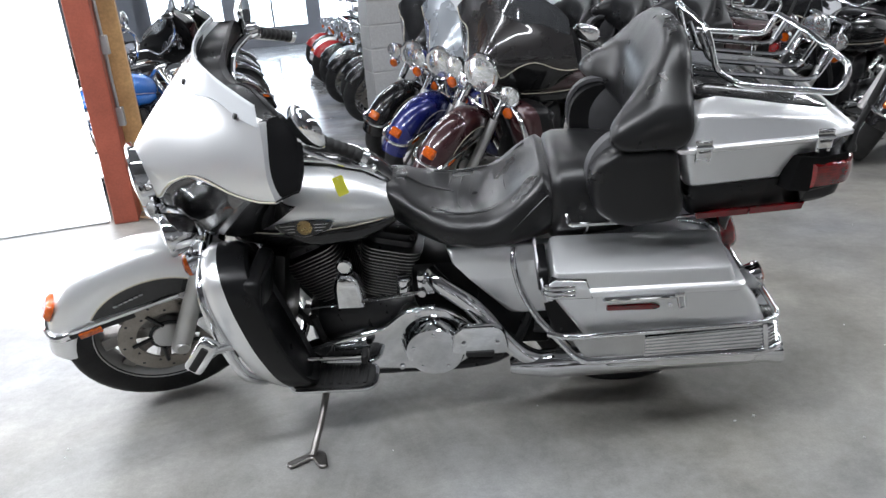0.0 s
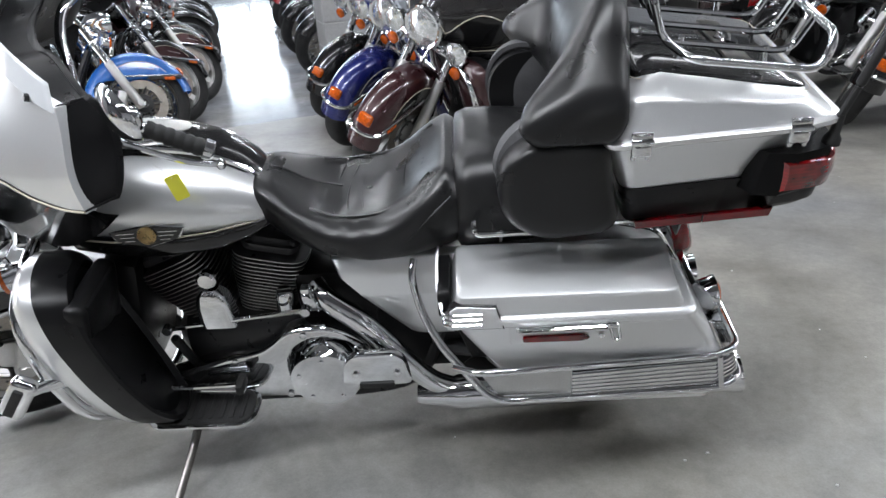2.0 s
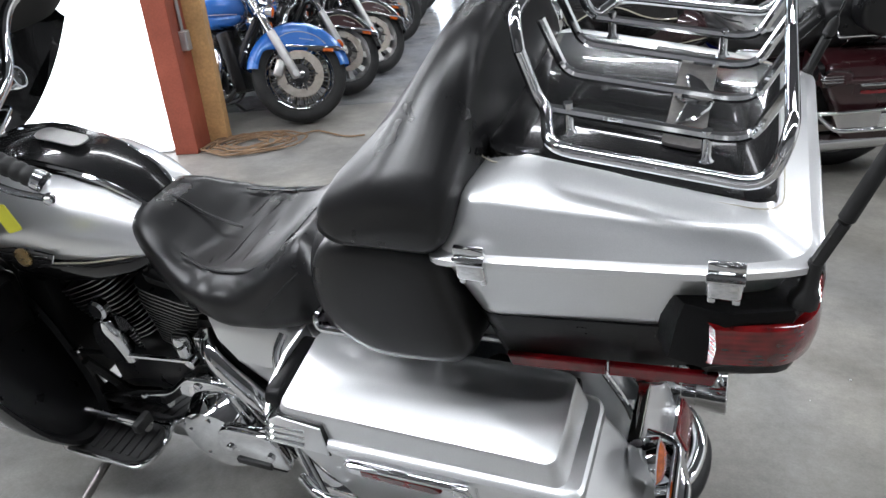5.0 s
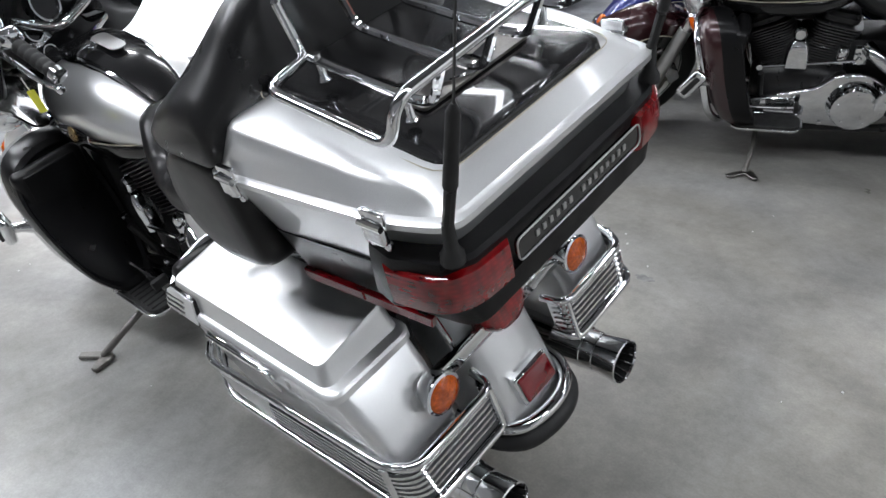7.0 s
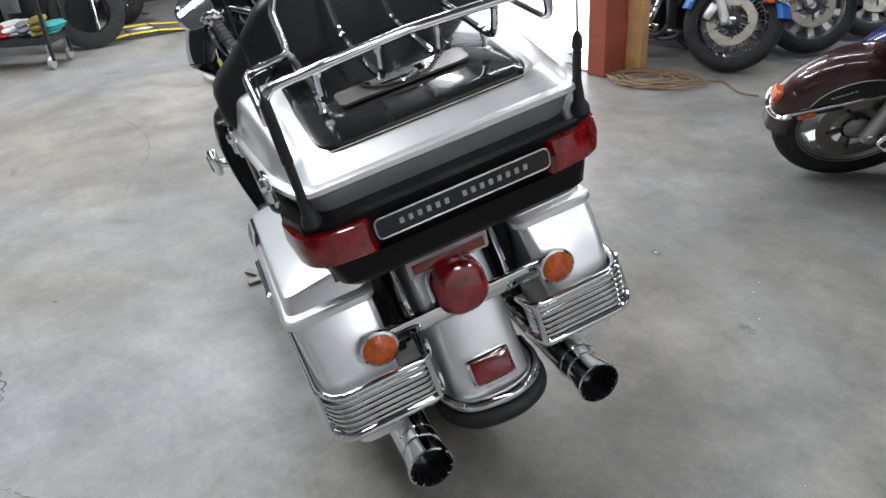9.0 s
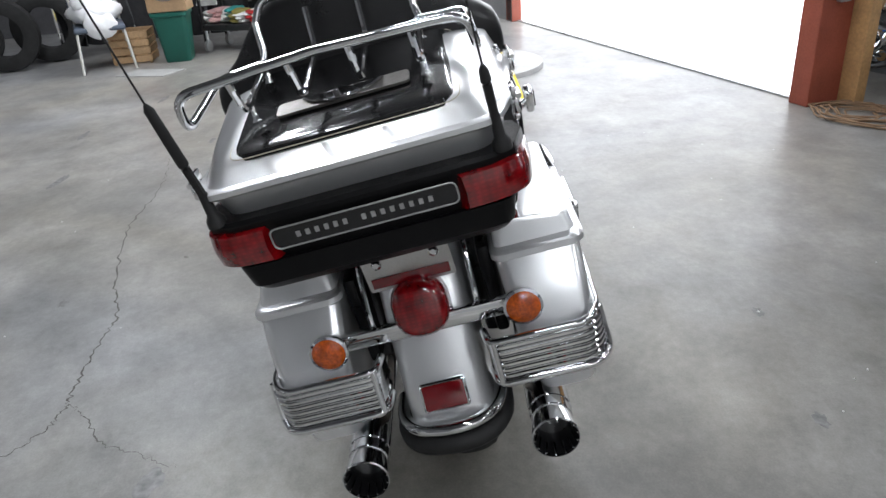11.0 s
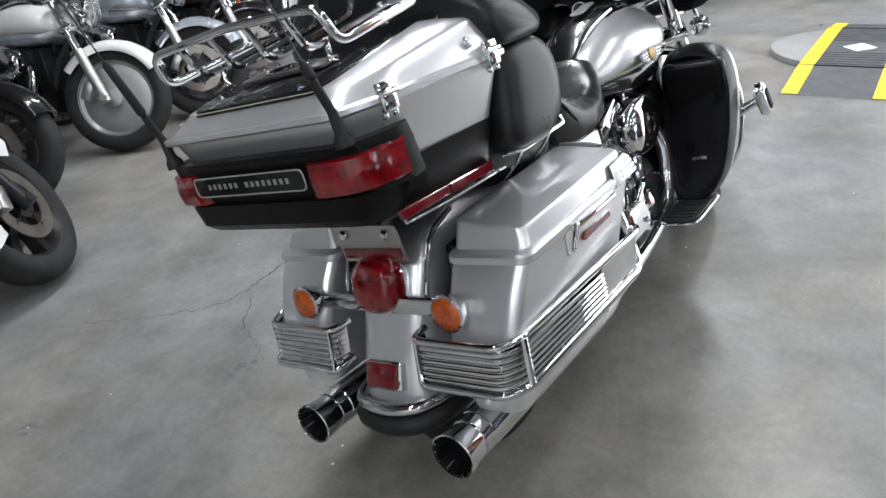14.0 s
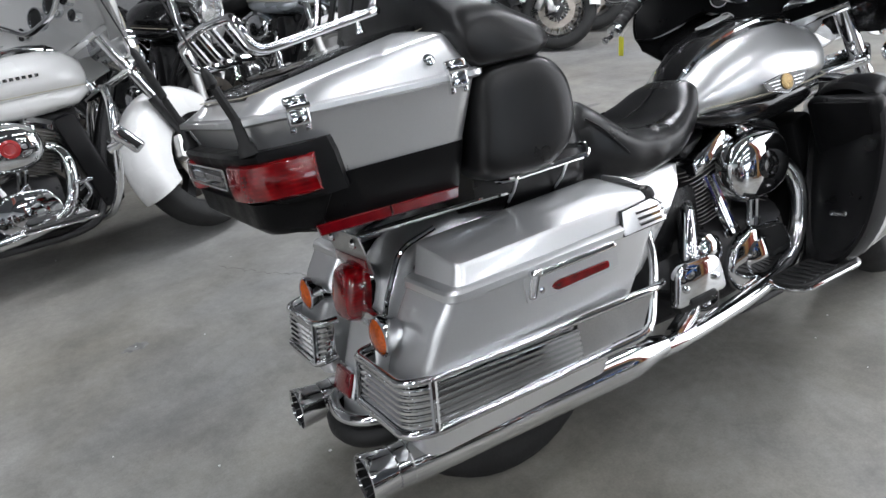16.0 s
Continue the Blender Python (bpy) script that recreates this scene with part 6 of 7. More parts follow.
# ---------------------------------------------------------------- the hall
def concrete(name="worn_concrete", gloss=(0.27, 0.46), col=(0.240, 0.237, 0.226)):
    m = bpy.data.materials.new(name)
    m.use_nodes = True
    N, L = m.node_tree.nodes, m.node_tree.links
    b = N["Principled BSDF"]
    tc = N.new("ShaderNodeTexCoord")

    def noise_(sc, det, rough=0.55, lo=0.3, hi=0.7, a=0.0, z=1.0, dist=0.0):
        t = N.new("ShaderNodeTexNoise")
        t.inputs["Scale"].default_value, t.inputs["Detail"].default_value, t.inputs["Roughness"].default_value = sc, det, rough
        t.inputs["Distortion"].default_value = dist
        L.new(tc.outputs["Object"], t.inputs["Vector"])
        r = N.new("ShaderNodeMapRange")
        r.inputs[1].default_value, r.inputs[2].default_value, r.inputs[3].default_value, r.inputs[4].default_value = lo, hi, a, z
        L.new(t.outputs[0], r.inputs[0])
        return r.outputs[0]

    def mul(x, y):
        k = N.new("ShaderNodeMath")
        k.operation = "MULTIPLY"
        L.new(x, k.inputs[0])
        L.new(y, k.inputs[1])
        return k.outputs[0]
    f = mul(mul(noise_(0.8, 5, 0.6, a=0.70, z=1.26, dist=1.2), noise_(4.5, 6, 0.7, a=0.74, z=1.22)), mul(noise_(160, 2, 0.5, a=0.93, z=1.07), noise_(38, 4, 0.6, a=0.92, z=1.08)))
    spots = noise_(2.6, 3, 0.5, 0.66, 0.74, 1.0, 0.80, 0.4)
    f = mul(f, spots)
    c = N.new("ShaderNodeVectorMath")
    c.operation = "SCALE"
    mx = N.new("ShaderNodeMix")
    mx.data_type = "VECTOR"
    L.new(noise_(0.55, 4, 0.6, 0.35, 0.65, 0.0, 1.0, 0.6), mx.inputs[0])
    mx.inputs[4].default_value = (col[0] * 1.03, col[1] * 0.985, col[2] * 0.90)
    mx.inputs[5].default_value = (col[0] * 0.98, col[1], col[2] * 1.05)
    L.new(mx.outputs[1], c.inputs[0])
    L.new(f, c.inputs["Scale"])
    L.new(c.outputs[0], b.inputs["Base Color"])
    L.new(noise_(1.8, 6, 0.65, a=gloss[0], z=gloss[1]), b.inputs["Roughness"])
    b.inputs["Specular IOR Level"].default_value = 0.42
    t = N.new("ShaderNodeTexNoise")
    t.inputs["Scale"].default_value, t.inputs["Detail"].default_value = 22, 8
    L.new(tc.outputs["Object"], t.inputs["Vector"])
    bp = N.new("ShaderNodeBump")
    bp.inputs["Strength"].default_value, bp.inputs["Distance"].default_value = 0.10, 0.006
    L.new(t.outputs[0], bp.inputs["Height"])
    L.new(bp.outputs[0], b.inputs["Normal"])
    return m


concrete_m = concrete()
sealed_m = concrete("sealed_concrete", (0.10, 0.24), (0.30, 0.31, 0.33))
wall_paint = pbr("grey_wall_paint", (0.58, 0.585, 0.59), 0.7, 0, 0, 0.1, 2, 0.05, 80, 0.1, 60)
white_wall = pbr("white_wall_paint", (0.78, 0.78, 0.775), 0.6, 0, 0, 0.05, 2, 0.03, 80, 0.1, 60)
siding_m = pbr("grey_blue_siding", (0.36, 0.38, 0.42), 0.5, 0, 0, 0.06, 2, bump=0.05)
dark_wall = pbr("dark_painted_wall", (0.22, 0.22, 0.225), 0.7, 0, 0, 0.2, 2, 0.08, 60, 0.1, 60)
black_wall = pbr("charcoal_wall_paint", (0.07, 0.07, 0.075), 0.8, 0, 0, 0.3, 2, 0.1, 60)
ceiling_m = pbr("grey_ceiling_deck", (0.15, 0.15, 0.155), 0.8, 0, 0, 0.08, 1.5)
block_m = pbr("grey_painted_block", (0.40, 0.40, 0.395), 0.6, 0, 0, 0.06, 3, 0.05, 60, 0.25, 40)
red_wood = pbr("red_oxide_painted_steel", (0.30, 0.075, 0.045), 0.5, 0, 0, 0.18, 5, 0.08, 90, 0.1, 60)
timber = pbr("yellow_pine_timber", (0.50, 0.30, 0.13), 0.65, 0, 0, 0.18, 6, 0.1, 60, 0.1, 80)
conduit_m = pbr("galvanised_conduit", (0.5, 0.51, 0.52), 0.4, 0.8, 0, 0.08, 20)
yellow_paint = pbr("yellow_line_paint", (0.80, 0.62, 0.04), 0.55, 0, 0, 0.1, 8)
tread = pbr("grey_tread_plate", (0.11, 0.115, 0.12), 0.5, 0.3, 0, 0.12, 8, 0.1, 80)
disc_m = pbr("bare_steel_turntable", (0.36, 0.36, 0.355), 0.5, 0.2, 0, 0.12, 4, 0.06, 60)
door_glow = glow("daylit_translucent_door", (0.94, 0.96, 1.0), 3.9)
window_glow = glow("overcast_daylight", (0.80, 0.90, 1.0), 5.5)
RM = Matrix(((AX.x, NX.x, 0, P0.x), (AX.y, NX.y, 0, P0.y), (0, 0, 1, 0), (0, 0, 0, 1)))


def setting(name, bm, mat_, label, cat):
    """A piece of the hall, drawn in hall axes."""
    bm.transform(RM)
    return tagged(part(name, bm, mat_, None, smooth=False), label, cat, "", "structure")


A0, A1, N0, N1 = -10.0, 7.2, -8.6, 17.0
bm = B()
box(bm, ((A0 + A1) / 2, (N0 + 1.0) / 2, -0.05), (A1 - A0 + 1, 1.0 - N0, 0.1))
setting("floor", bm, concrete_m, "worn grey concrete floor with stains and cracks", "floor")
bm = B()
box(bm, ((A0 + A1) / 2, (N1 + 1.0) / 2, -0.05), (A1 - A0 + 1, N1 - 1.0, 0.1))
setting("floor_hall", bm, sealed_m, "sealed glossy concrete floor of the second hall", "floor")
bm = B()
box(bm, ((A0 + A1) / 2, (N0 + N1) / 2, CEIL + 0.05), (A1 - A0 + 1, N1 - N0 + 1, 0.1))
setting("ceiling", bm, ceiling_m, "plain dark grey ceiling deck of the hall", "ceiling")
bm = B()
box(bm, (A1 + 0.1, (N0) / 2, CEIL / 2), (0.2, -N0, CEIL))
setting("wall_west", bm, black_wall, "dark painted end wall of the hall", "wall")
bm = B()
box(bm, ((A0 + A1) / 2, N0 - 0.1, CEIL / 2), (A1 - A0, 0.2, CEIL))
setting("wall_south", bm, dark_wall, "dark painted long wall behind the motorcycles", "wall")
# unseen wall, its white chosen to bounce light onto the motorcycle's rear
bm = B()
box(bm, (A0 - 0.1, (N0 + N1) / 2, CEIL / 2), (0.2, N1 - N0, CEIL))
setting("wall_east", bm, white_wall, "unseen end wall, made white to throw light on the rear faces", "wall")
# door wall with its opening (a 0.05 to 3.9)
bm = B()
box(bm, (5.55, 0.09, CEIL / 2), (3.3, 0.18, CEIL))
setting("wall_door", bm, dark_wall, "dark wall beside the daylit door", "wall")
bm = B()
box(bm, (1.9, 0.09, (3.3 + CEIL) / 2), (4.0, 0.18, CEIL - 3.3))
setting("wall_lintel", bm, wall_paint, "grey wall over the door opening", "wall")
bm = B()
box(bm, (1.97, 0.13, 1.645), (3.86, 0.03, 3.29))
setting("door_1", bm, door_glow, "white translucent roll-up door glowing with daylight", "door")
bm = B()
box(bm, (1.97, 0.09, 0.006), (3.86, 0.05, 0.012), 0.003)
setting("door_seal", bm, conduit_m, "grey rubber seal under the roll-up door", "seal")
for a, nm in ((-0.0725, "door_post_near"), (3.97, "door_post_far")):
    bm = B()
    box(bm, (a, 0.12, CEIL / 2), (0.145, 0.24, CEIL), 0.006)
    setting(nm, bm, red_wood, "red oxide painted steel door post", "post")
bm = B()
box(bm, (-0.185, 0.285, CEIL / 2), (0.15, 0.08, CEIL), 0.004)
setting("trim_timber", bm, timber, "bare yellow pine stud beside the door post", "stud")
bm = B()
tube(bm, [(-0.158, 0.13, 0.62), (-0.158, 0.13, 3.5)], 0.011, 8)
box(bm, (-0.165, 0.13, 1.10), (0.045, 0.07, 0.115), 0.006)
box(bm, (-0.165, 0.13, 0.66), (0.045, 0.07, 0.115), 0.006)
setting("trim_conduit", bm, conduit_m, "grey conduit with switch boxes on the door post", "conduit")
# second hall
bm = B()
box(bm, (3.3, N1 / 2 + 0.1, CEIL / 2), (0.2, N1 - 0.2, CEIL))
wall_w = setting("wall_siding", bm, siding_m, "grey-blue lap siding wall behind the parked row", "wall")
for k in range(24):
    bm = B()
    box(bm, (3.193, N1 / 2, 0.06 + k * 0.18), (0.02, N1 - 0.4, 0.172), 0.004, 1)
    bm.transform(RM)
    part("siding_board", bm, siding_m, wall_w, smooth=False)
bm = B()
box(bm, ((A0 + 3.3) / 2, N1 + 0.1, 0.25), (3.3 - A0, 0.2, 0.5))
box(bm, ((A0 + 3.3) / 2, N1 + 0.1, CEIL - 0.6), (3.3 - A0, 0.2, 1.2))
box(bm, (2.0, N1 + 0.1, 1.8), (2.6, 0.2, 2.6))
for a in (0.8, -1.5, -3.8, -6.1, -8.4):
    box(bm, (a, N1 + 0.1, 1.8), (0.40, 0.2, 2.6))
setting("wall_north", bm, siding_m, "far wall with a row of bright windows", "wall")
for i, a in enumerate((-0.35, -2.65, -4.95, -7.25)):
    w = setting("window_%d" % (i + 1), B(), siding_m, "tall bright window in the far wall", "window")
    for nm, mt, c, sz in (("pane", window_glow, (a, N1 + 0.12, 1.8), (1.9, 0.02, 2.58)), ("mullion", siding_m, (a, N1 + 0.08, 1.8), (0.06, 0.06, 2.58)), ("sill", siding_m, (a, N1 - 0.02, 0.5), (1.95, 0.1, 0.05))):
        bm = B()
        box(bm, c, sz)
        bm.transform(RM)
        part(nm, bm, mt, w, smooth=False)
# block pillar in the row
pil = empty("pillar", "grey painted concrete block pillar between parked motorcycles", "pillar", "", "structure")
for k in range(21):
    bm = B()
    box(bm, (-2.32, 1.78, 0.1 + k * 0.2), (0.40, 0.40, 0.192), 0.006, 1)
    bm.transform(RM)
    part("block", bm, block_m, pil, smooth=False)
bm = B()
box(bm, (-2.32, 1.78, CEIL / 2), (0.385, 0.385, CEIL))
bm.transform(RM)
part("mortar", bm, block_m, pil, smooth=False)
# far red post in the parked row
bm = B()
box(bm, (-4.6, 1.9, CEIL / 2), (0.2, 0.2, CEIL), 0.006)
setting("trim_post_inner", bm, red_wood, "red oxide painted steel column", "post")

# ---------------------------------------------------------------- parked motorcycles
def park(a, n, h, lean=LEAN):
    """The pose of a machine whose front wheel stands at (a, n) of the hall, heading h."""
    h = Vector((h.x, h.y, 0)).normalized()
    right = Vector((h.y, -h.x, 0))
    R3 = Matrix((-h, right, Vector((0, 0, 1)))).transposed().to_4x4()
    o = rm(a, n) + R3.to_3x3() @ Vector((0.71, 0, 0))
    return Matrix.Translation(o) @ R3 @ Matrix.Rotation(radians(lean), 4, "X")


GROUP = "parked motorcycles in rows"
STYLES = {
    "maroon": {"label": "maroon and charcoal touring motorcycle with batwing fairing", "paint": maroon, "low": black_paint, "fairing_paint": greyblack, "fork": fork_alu, "shield_mat": tint, "shield": 0.07},
    "blue": {"label": "deep blue and silver touring motorcycle with batwing fairing", "paint": blue, "low": blue, "fairing_paint": pale},
    "black": {"label": "black touring motorcycle with batwing fairing and trunk", "paint": black_paint, "low": maroon, "fairing_paint": black_paint, "shield_mat": tint, "shield": 0.07},
    "white": {"label": "pearl white bagger motorcycle with tall windshield", "paint": white_paint, "low": white_paint, "pack": False, "lowers": False, "inner": white_paint, "tank_bars": black_paint, "rim": vivid_black, "spokes": 7, "medal": red_paint, "fin": steel, "shield": 0.30, "shield_mat": glare_pane, "guard": True, "fender_arc": (58, 205), "fork": vivid_black, "spots": False, "steer": 38},
    "cruiser": {"lite": True, "label": "black cruiser motorcycle with wire wheels", "paint": black_paint, "low": black_paint, "pack": False, "lowers": False, "bags": False, "fairing": False, "spokes": 20, "rim": chrome, "full_fender": False},
    "blackcruiser": {"lite": True, "label": "black cruiser motorcycle with black cast wheels", "paint": black_paint, "low": black_paint, "pack": False, "lowers": False, "bags": False, "fairing": False, "spokes": 7, "rim": vivid_black, "full_fender": False, "spots": False},
    "bluecruiser": {"lite": True, "label": "bright blue cruiser motorcycle with wire wheels", "paint": bright_blue, "low": bright_blue, "pack": False, "lowers": False, "fairing": False, "spokes": 20, "rim": chrome},
    "redcruiser": {"lite": True, "label": "bright red cruiser motorcycle with chrome wheels", "paint": red_paint, "low": red_paint, "pack": False, "lowers": False, "bags": False, "fairing": False, "spokes": 20, "rim": chrome, "full_fender": False},
    "whitecruiser": {"lite": True, "label": "white cruiser motorcycle with full fenders", "paint": white_paint, "low": white_paint, "pack": False, "lowers": False, "fairing": False, "spokes": 20, "rim": chrome, "spots": True},
    "whitesolid": {"lite": True, "label": "white cruiser motorcycle with a solid disc front wheel", "paint": white_paint, "low": pale, "pack": False, "lowers": False, "fairing": False, "spokes": 0, "rim": fork_alu, "full_fender": False, "spots": False},
    "silvercruiser": {"lite": True, "label": "silver cruiser motorcycle with black cast wheels", "paint": pale, "low": pale, "pack": False, "lowers": False, "bags": False, "fairing": False, "spokes": 7, "rim": vivid_black, "full_fender": False, "spots": False},
}
MADE = {}


def parked(style, a, n, h, lean=LEAN):
    m = park(a, n, h, lean)
    if style in MADE:
        ob = copy_thing(MADE[style], m)
    else:
        ob = MADE[style] = make_bike({**STYLES[style], "group": GROUP}, STYLES[style].get("steer", 40 if STYLES[style].get("pack", True) else 20))
        ob.matrix_world = m
    return ob


def hall_of(x, y):
    v = Vector((x, y, 0)) - P0
    return v.dot(AX), v.dot(NX)


AXW, NXW = Vector((AX.x, AX.y, 0)), Vector((NX.x, NX.y, 0))
for style, a, n in (("maroon", -2.03, -0.77), ("blue", -2.02, -0.05), ("black", -2.05, 0.72), ("cruiser", -1.9, 2.55), ("cruiser", -1.95, 3.3), ("cruiser", -1.85, 4.05), ("silvercruiser", -1.95, 4.85), ("cruiser", -1.9, 5.6),
                    ("redcruiser", -1.85, 6.4), ("whitecruiser", -1.9, 7.2), ("cruiser", -1.95, 8.0), ("redcruiser", -1.9, 8.8)):
    parked(style, a - (0.25 + 0.07 * (n - 1) if n > 1 else 0), n, AXW)
for style, a, n in (("bluecruiser", -0.70, 0.57), ("black", -0.85, 1.28), ("black", -0.95, 2.0), ("black", -0.85, 2.75), ("cruiser", -0.9, 3.5), ("cruiser", -0.8, 4.1), ("cruiser", -0.85, 4.6), ("cruiser", -0.8, 5.3),
                    ("cruiser", -0.85, 6.0), ("cruiser", -0.8, 6.8), ("cruiser", -0.5, 7.6)):
    parked(style, a - min(0.3, 0.06 * max(0, n - 1)), n, -AXW)
for style, a, n in (("black", -4.75, -1.25), ("cruiser", -4.7, -0.4), ("black", -4.8, 0.4), ("silvercruiser", -4.8, 1.2), ("maroon", -4.8, 2.6)):
    parked(style, a, n, AXW)
for style, a, n in (("blackcruiser", -0.74, -5.70), ("whitesolid", 0.2, -5.70), ("silvercruiser", 0.9, -5.55), ("cruiser", 1.51, -5.47), ("whitecruiser", 2.34, -5.29), ("silvercruiser", 3.15, -5.4), ("cruiser", 4.0, -5.24),
                    ("cruiser", -1.6, -5.8), ("cruiser", 4.9, -5.3)):
    parked(style, a, n, NXW)
for style, a, n in (("cruiser", 5.6, -1.2),):
    parked(style, a, n, -AXW)
parked("white", *hall_of(0.985, -2.07), Vector((-1, -0.06, 0)))

# ---------------------------------------------------------------- loose things in the hall
cardboard = pbr("brown_cardboard", (0.42, 0.28, 0.16), 0.8, 0, 0, 0.12, 5, 0.06, 60)
crate_wood = pbr("pale_crate_wood", (0.46, 0.30, 0.16), 0.7, 0, 0, 0.2, 8, 0.1, 70, per_object=0.15)
bin_green = pbr("dark_green_plastic", (0.012, 0.10, 0.075), 0.45, 0, 0, 0.1, 5)
vinyl = pbr("blue_grey_vinyl", (0.085, 0.105, 0.14), 0.5, 0, 0, 0.1, 8)
leg_metal = pbr("pale_enamelled_tube", (0.62, 0.61, 0.57), 0.4, 0.3, 0, 0.08, 10)
plastic_bag = pbr("white_plastic_bag", (0.80, 0.81, 0.82), 0.45, 0, 0, 0.05, 10, bump=0.5, bump_scale=25)
cloths = [pbr("cloth_" + n, c, 0.85, 0, 0, 0.15, 14, bump=0.3, bump_scale=40) for n, c in
          (("white", (0.72, 0.72, 0.70)), ("red", (0.45, 0.03, 0.03)), ("teal", (0.03, 0.25, 0.24)), ("pink", (0.55, 0.33, 0.32)), ("olive", (0.22, 0.19, 0.05)), ("grey", (0.25, 0.26, 0.28)), ("black", (0.02, 0.02, 0.022)))]
cord_m = pbr("tan_cord", (0.24, 0.15, 0.085), 0.7, 0, 0, 0.2, 20)
crack_m = pbr("crack_shadow", (0.11, 0.105, 0.098), 0.9)
chip_m = pbr("white_chip", (0.75, 0.75, 0.74), 0.7)
stain_m = pbr("dark_oil_stain", (0.175, 0.173, 0.172), 0.45, 0, 0, 0.35, 40)


def cushion(bm, c, s, p=2.6, wob=0.0, seed=0):
    """A soft lump."""
    rr = random.Random(seed)
    ph = [rr.uniform(0, 6) for _ in range(4)]
    rings = []
    for i in range(9):
        f = math.pi * (i + 0.15) / 8.3
        z, k = -math.cos(f), max(0.02, math.sin(f)) ** (2 / p)
        ring = []
        for j in range(18):
            a = 2 * math.pi * j / 18
            w = 1 + wob * (math.sin(3 * a + ph[0]) * 0.6 + math.sin(5 * a + ph[1] + i) * 0.4)
            x, y = se(a, p)
            ring.append((c[0] + s[0] * k * x * w, c[1] + s[1] * k * y * w, c[2] + s[2] * z * (1 + wob * 0.6 * math.sin(2 * a + ph[2]))))
        rings.append(ring)
    return loft(bm, rings)


def place(root, x, y, yaw=0.0, z=0.0):
    root.matrix_world = Matrix.Translation((x, y, z)) @ Matrix.Rotation(radians(yaw), 4, "Z")
    return root


def chair():
    r = empty("chair", "blue-grey vinyl chair with pale tubular legs", "chair")
    bm = B()
    box(bm, (0, 0, 0.38), (0.44, 0.44, 0.05), 0.02, 3)
    part("seat", bm, vinyl, r)
    bm = B()
    box(bm, (-0.21, 0, 0.63), (0.03, 0.44, 0.24), 0.012, 3, Matrix.Rotation(radians(-8), 4, "Y"))
    part("backrest", bm, vinyl, r)
    for x, y, dx, dy in ((0.19, 0.2, 0.05, 0.03), (0.19, -0.2, 0.05, -0.03), (-0.19, 0.2, -0.04, 0.03), (-0.19, -0.2, -0.04, -0.03)):
        bm = B()
        tube(bm, [(x, y, 0.62 if x < 0 else 0.36), (x, y, 0.36), (x + dx, y + dy, 0.0)], 0.012, 8)
        part("leg", bm, leg_metal, r)
    return r


def crate():
    r = empty("crate", "pale slatted wooden crate on the floor", "crate")
    for k in range(4):
        for sx in (-1, 1):
            bm = B()
            box(bm, (sx * 0.16, 0, 0.045 + k * 0.075), (0.012, 0.36, 0.06), 0.002, 1)
            part("slat", bm, crate_wood, r)
        for sy in (-1, 1):
            bm = B()
            box(bm, (0, sy * 0.18, 0.045 + k * 0.075), (0.31, 0.012, 0.06), 0.002, 1)
            part("slat", bm, crate_wood, r)
    for sx in (-1, 1):
        for sy in (-1, 1):
            bm = B()
            box(bm, (sx * 0.145, sy * 0.165, 0.15), (0.025, 0.025, 0.3), 0.002, 1)
            part("corner_post", bm, crate_wood, r)
    return r


def bin_():
    r = empty("waste_bin", "dark green tapered plastic waste bin", "bin")
    bm = B()
    loft(bm, [[(p[0], p[1], z) for p in rrect(-w, w, -w, w, 0.04)] for z, w in ((0.0, 0.115), (0.01, 0.12), (0.42, 0.155), (0.425, 0.168), (0.46, 0.17), (0.46, 0.155), (0.02, 0.11))])
    part("body", bm, bin_green, r)
    return r


def carton():
    r = empty("cardboard_box", "open brown cardboard box set on the bin", "box")
    bm = B()
    box(bm, (0, 0, 0.14), (0.28, 0.36, 0.28), 0.004, 1)
    body = part("body", bm, cardboard, r)
    for sx in (-1, 1):
        bm = B()
        box(bm, (sx * 0.19, 0, 0.29), (0.14, 0.35, 0.005), 0.001, 1, Matrix.Rotation(radians(sx * 25), 4, "Y"))
        part("flap", bm, cardboard, r)
    bm = B()
    tube(bm, curve([(0.143, -0.10, 0.13), (0.143, -0.04, 0.105), (0.143, 0.04, 0.105), (0.143, 0.10, 0.13)], 4), 0.006, 6)
    part("printed_arc", bm, stain_m, body)
    bm = B()
    box(bm, (0.142, 0, 0.24), (0.004, 0.05, 0.07))
    part("tape", bm, stain_m, body)
    return r


def shelf_cart():
    r = empty("shelf_cart", "black metal shelf cart on pale castors", "cart")
    for nm, z in (("lower_deck", 0.24), ("upper_deck", 0.78)):
        bm = B()
        box(bm, (0, 0, z), (0.42, 0.95, 0.06), 0.008)
        part(nm, bm, vivid_black, r)
    for sx in (-1, 1):
        for sy in (-1, 1):
            bm = B()
            box(bm, (sx * 0.19, sy * 0.46, 0.72), (0.03, 0.03, 1.3), 0.004, 1)
            part("upright", bm, vivid_black, r)
            bm = B()
            lathe(bm, [(0.02, -0.018), (0.055, -0.016), (0.06, 0), (0.055, 0.016), (0.02, 0.018)], (sx * 0.19, sy * 0.44, 0.06), (0, 1, 0), 18)
            tube(bm, [(sx * 0.19, sy * 0.44, 0.09), (sx * 0.19, sy * 0.44, 0.215)], 0.016, 8)
            part("castor", bm, conduit_m, r)
    return r


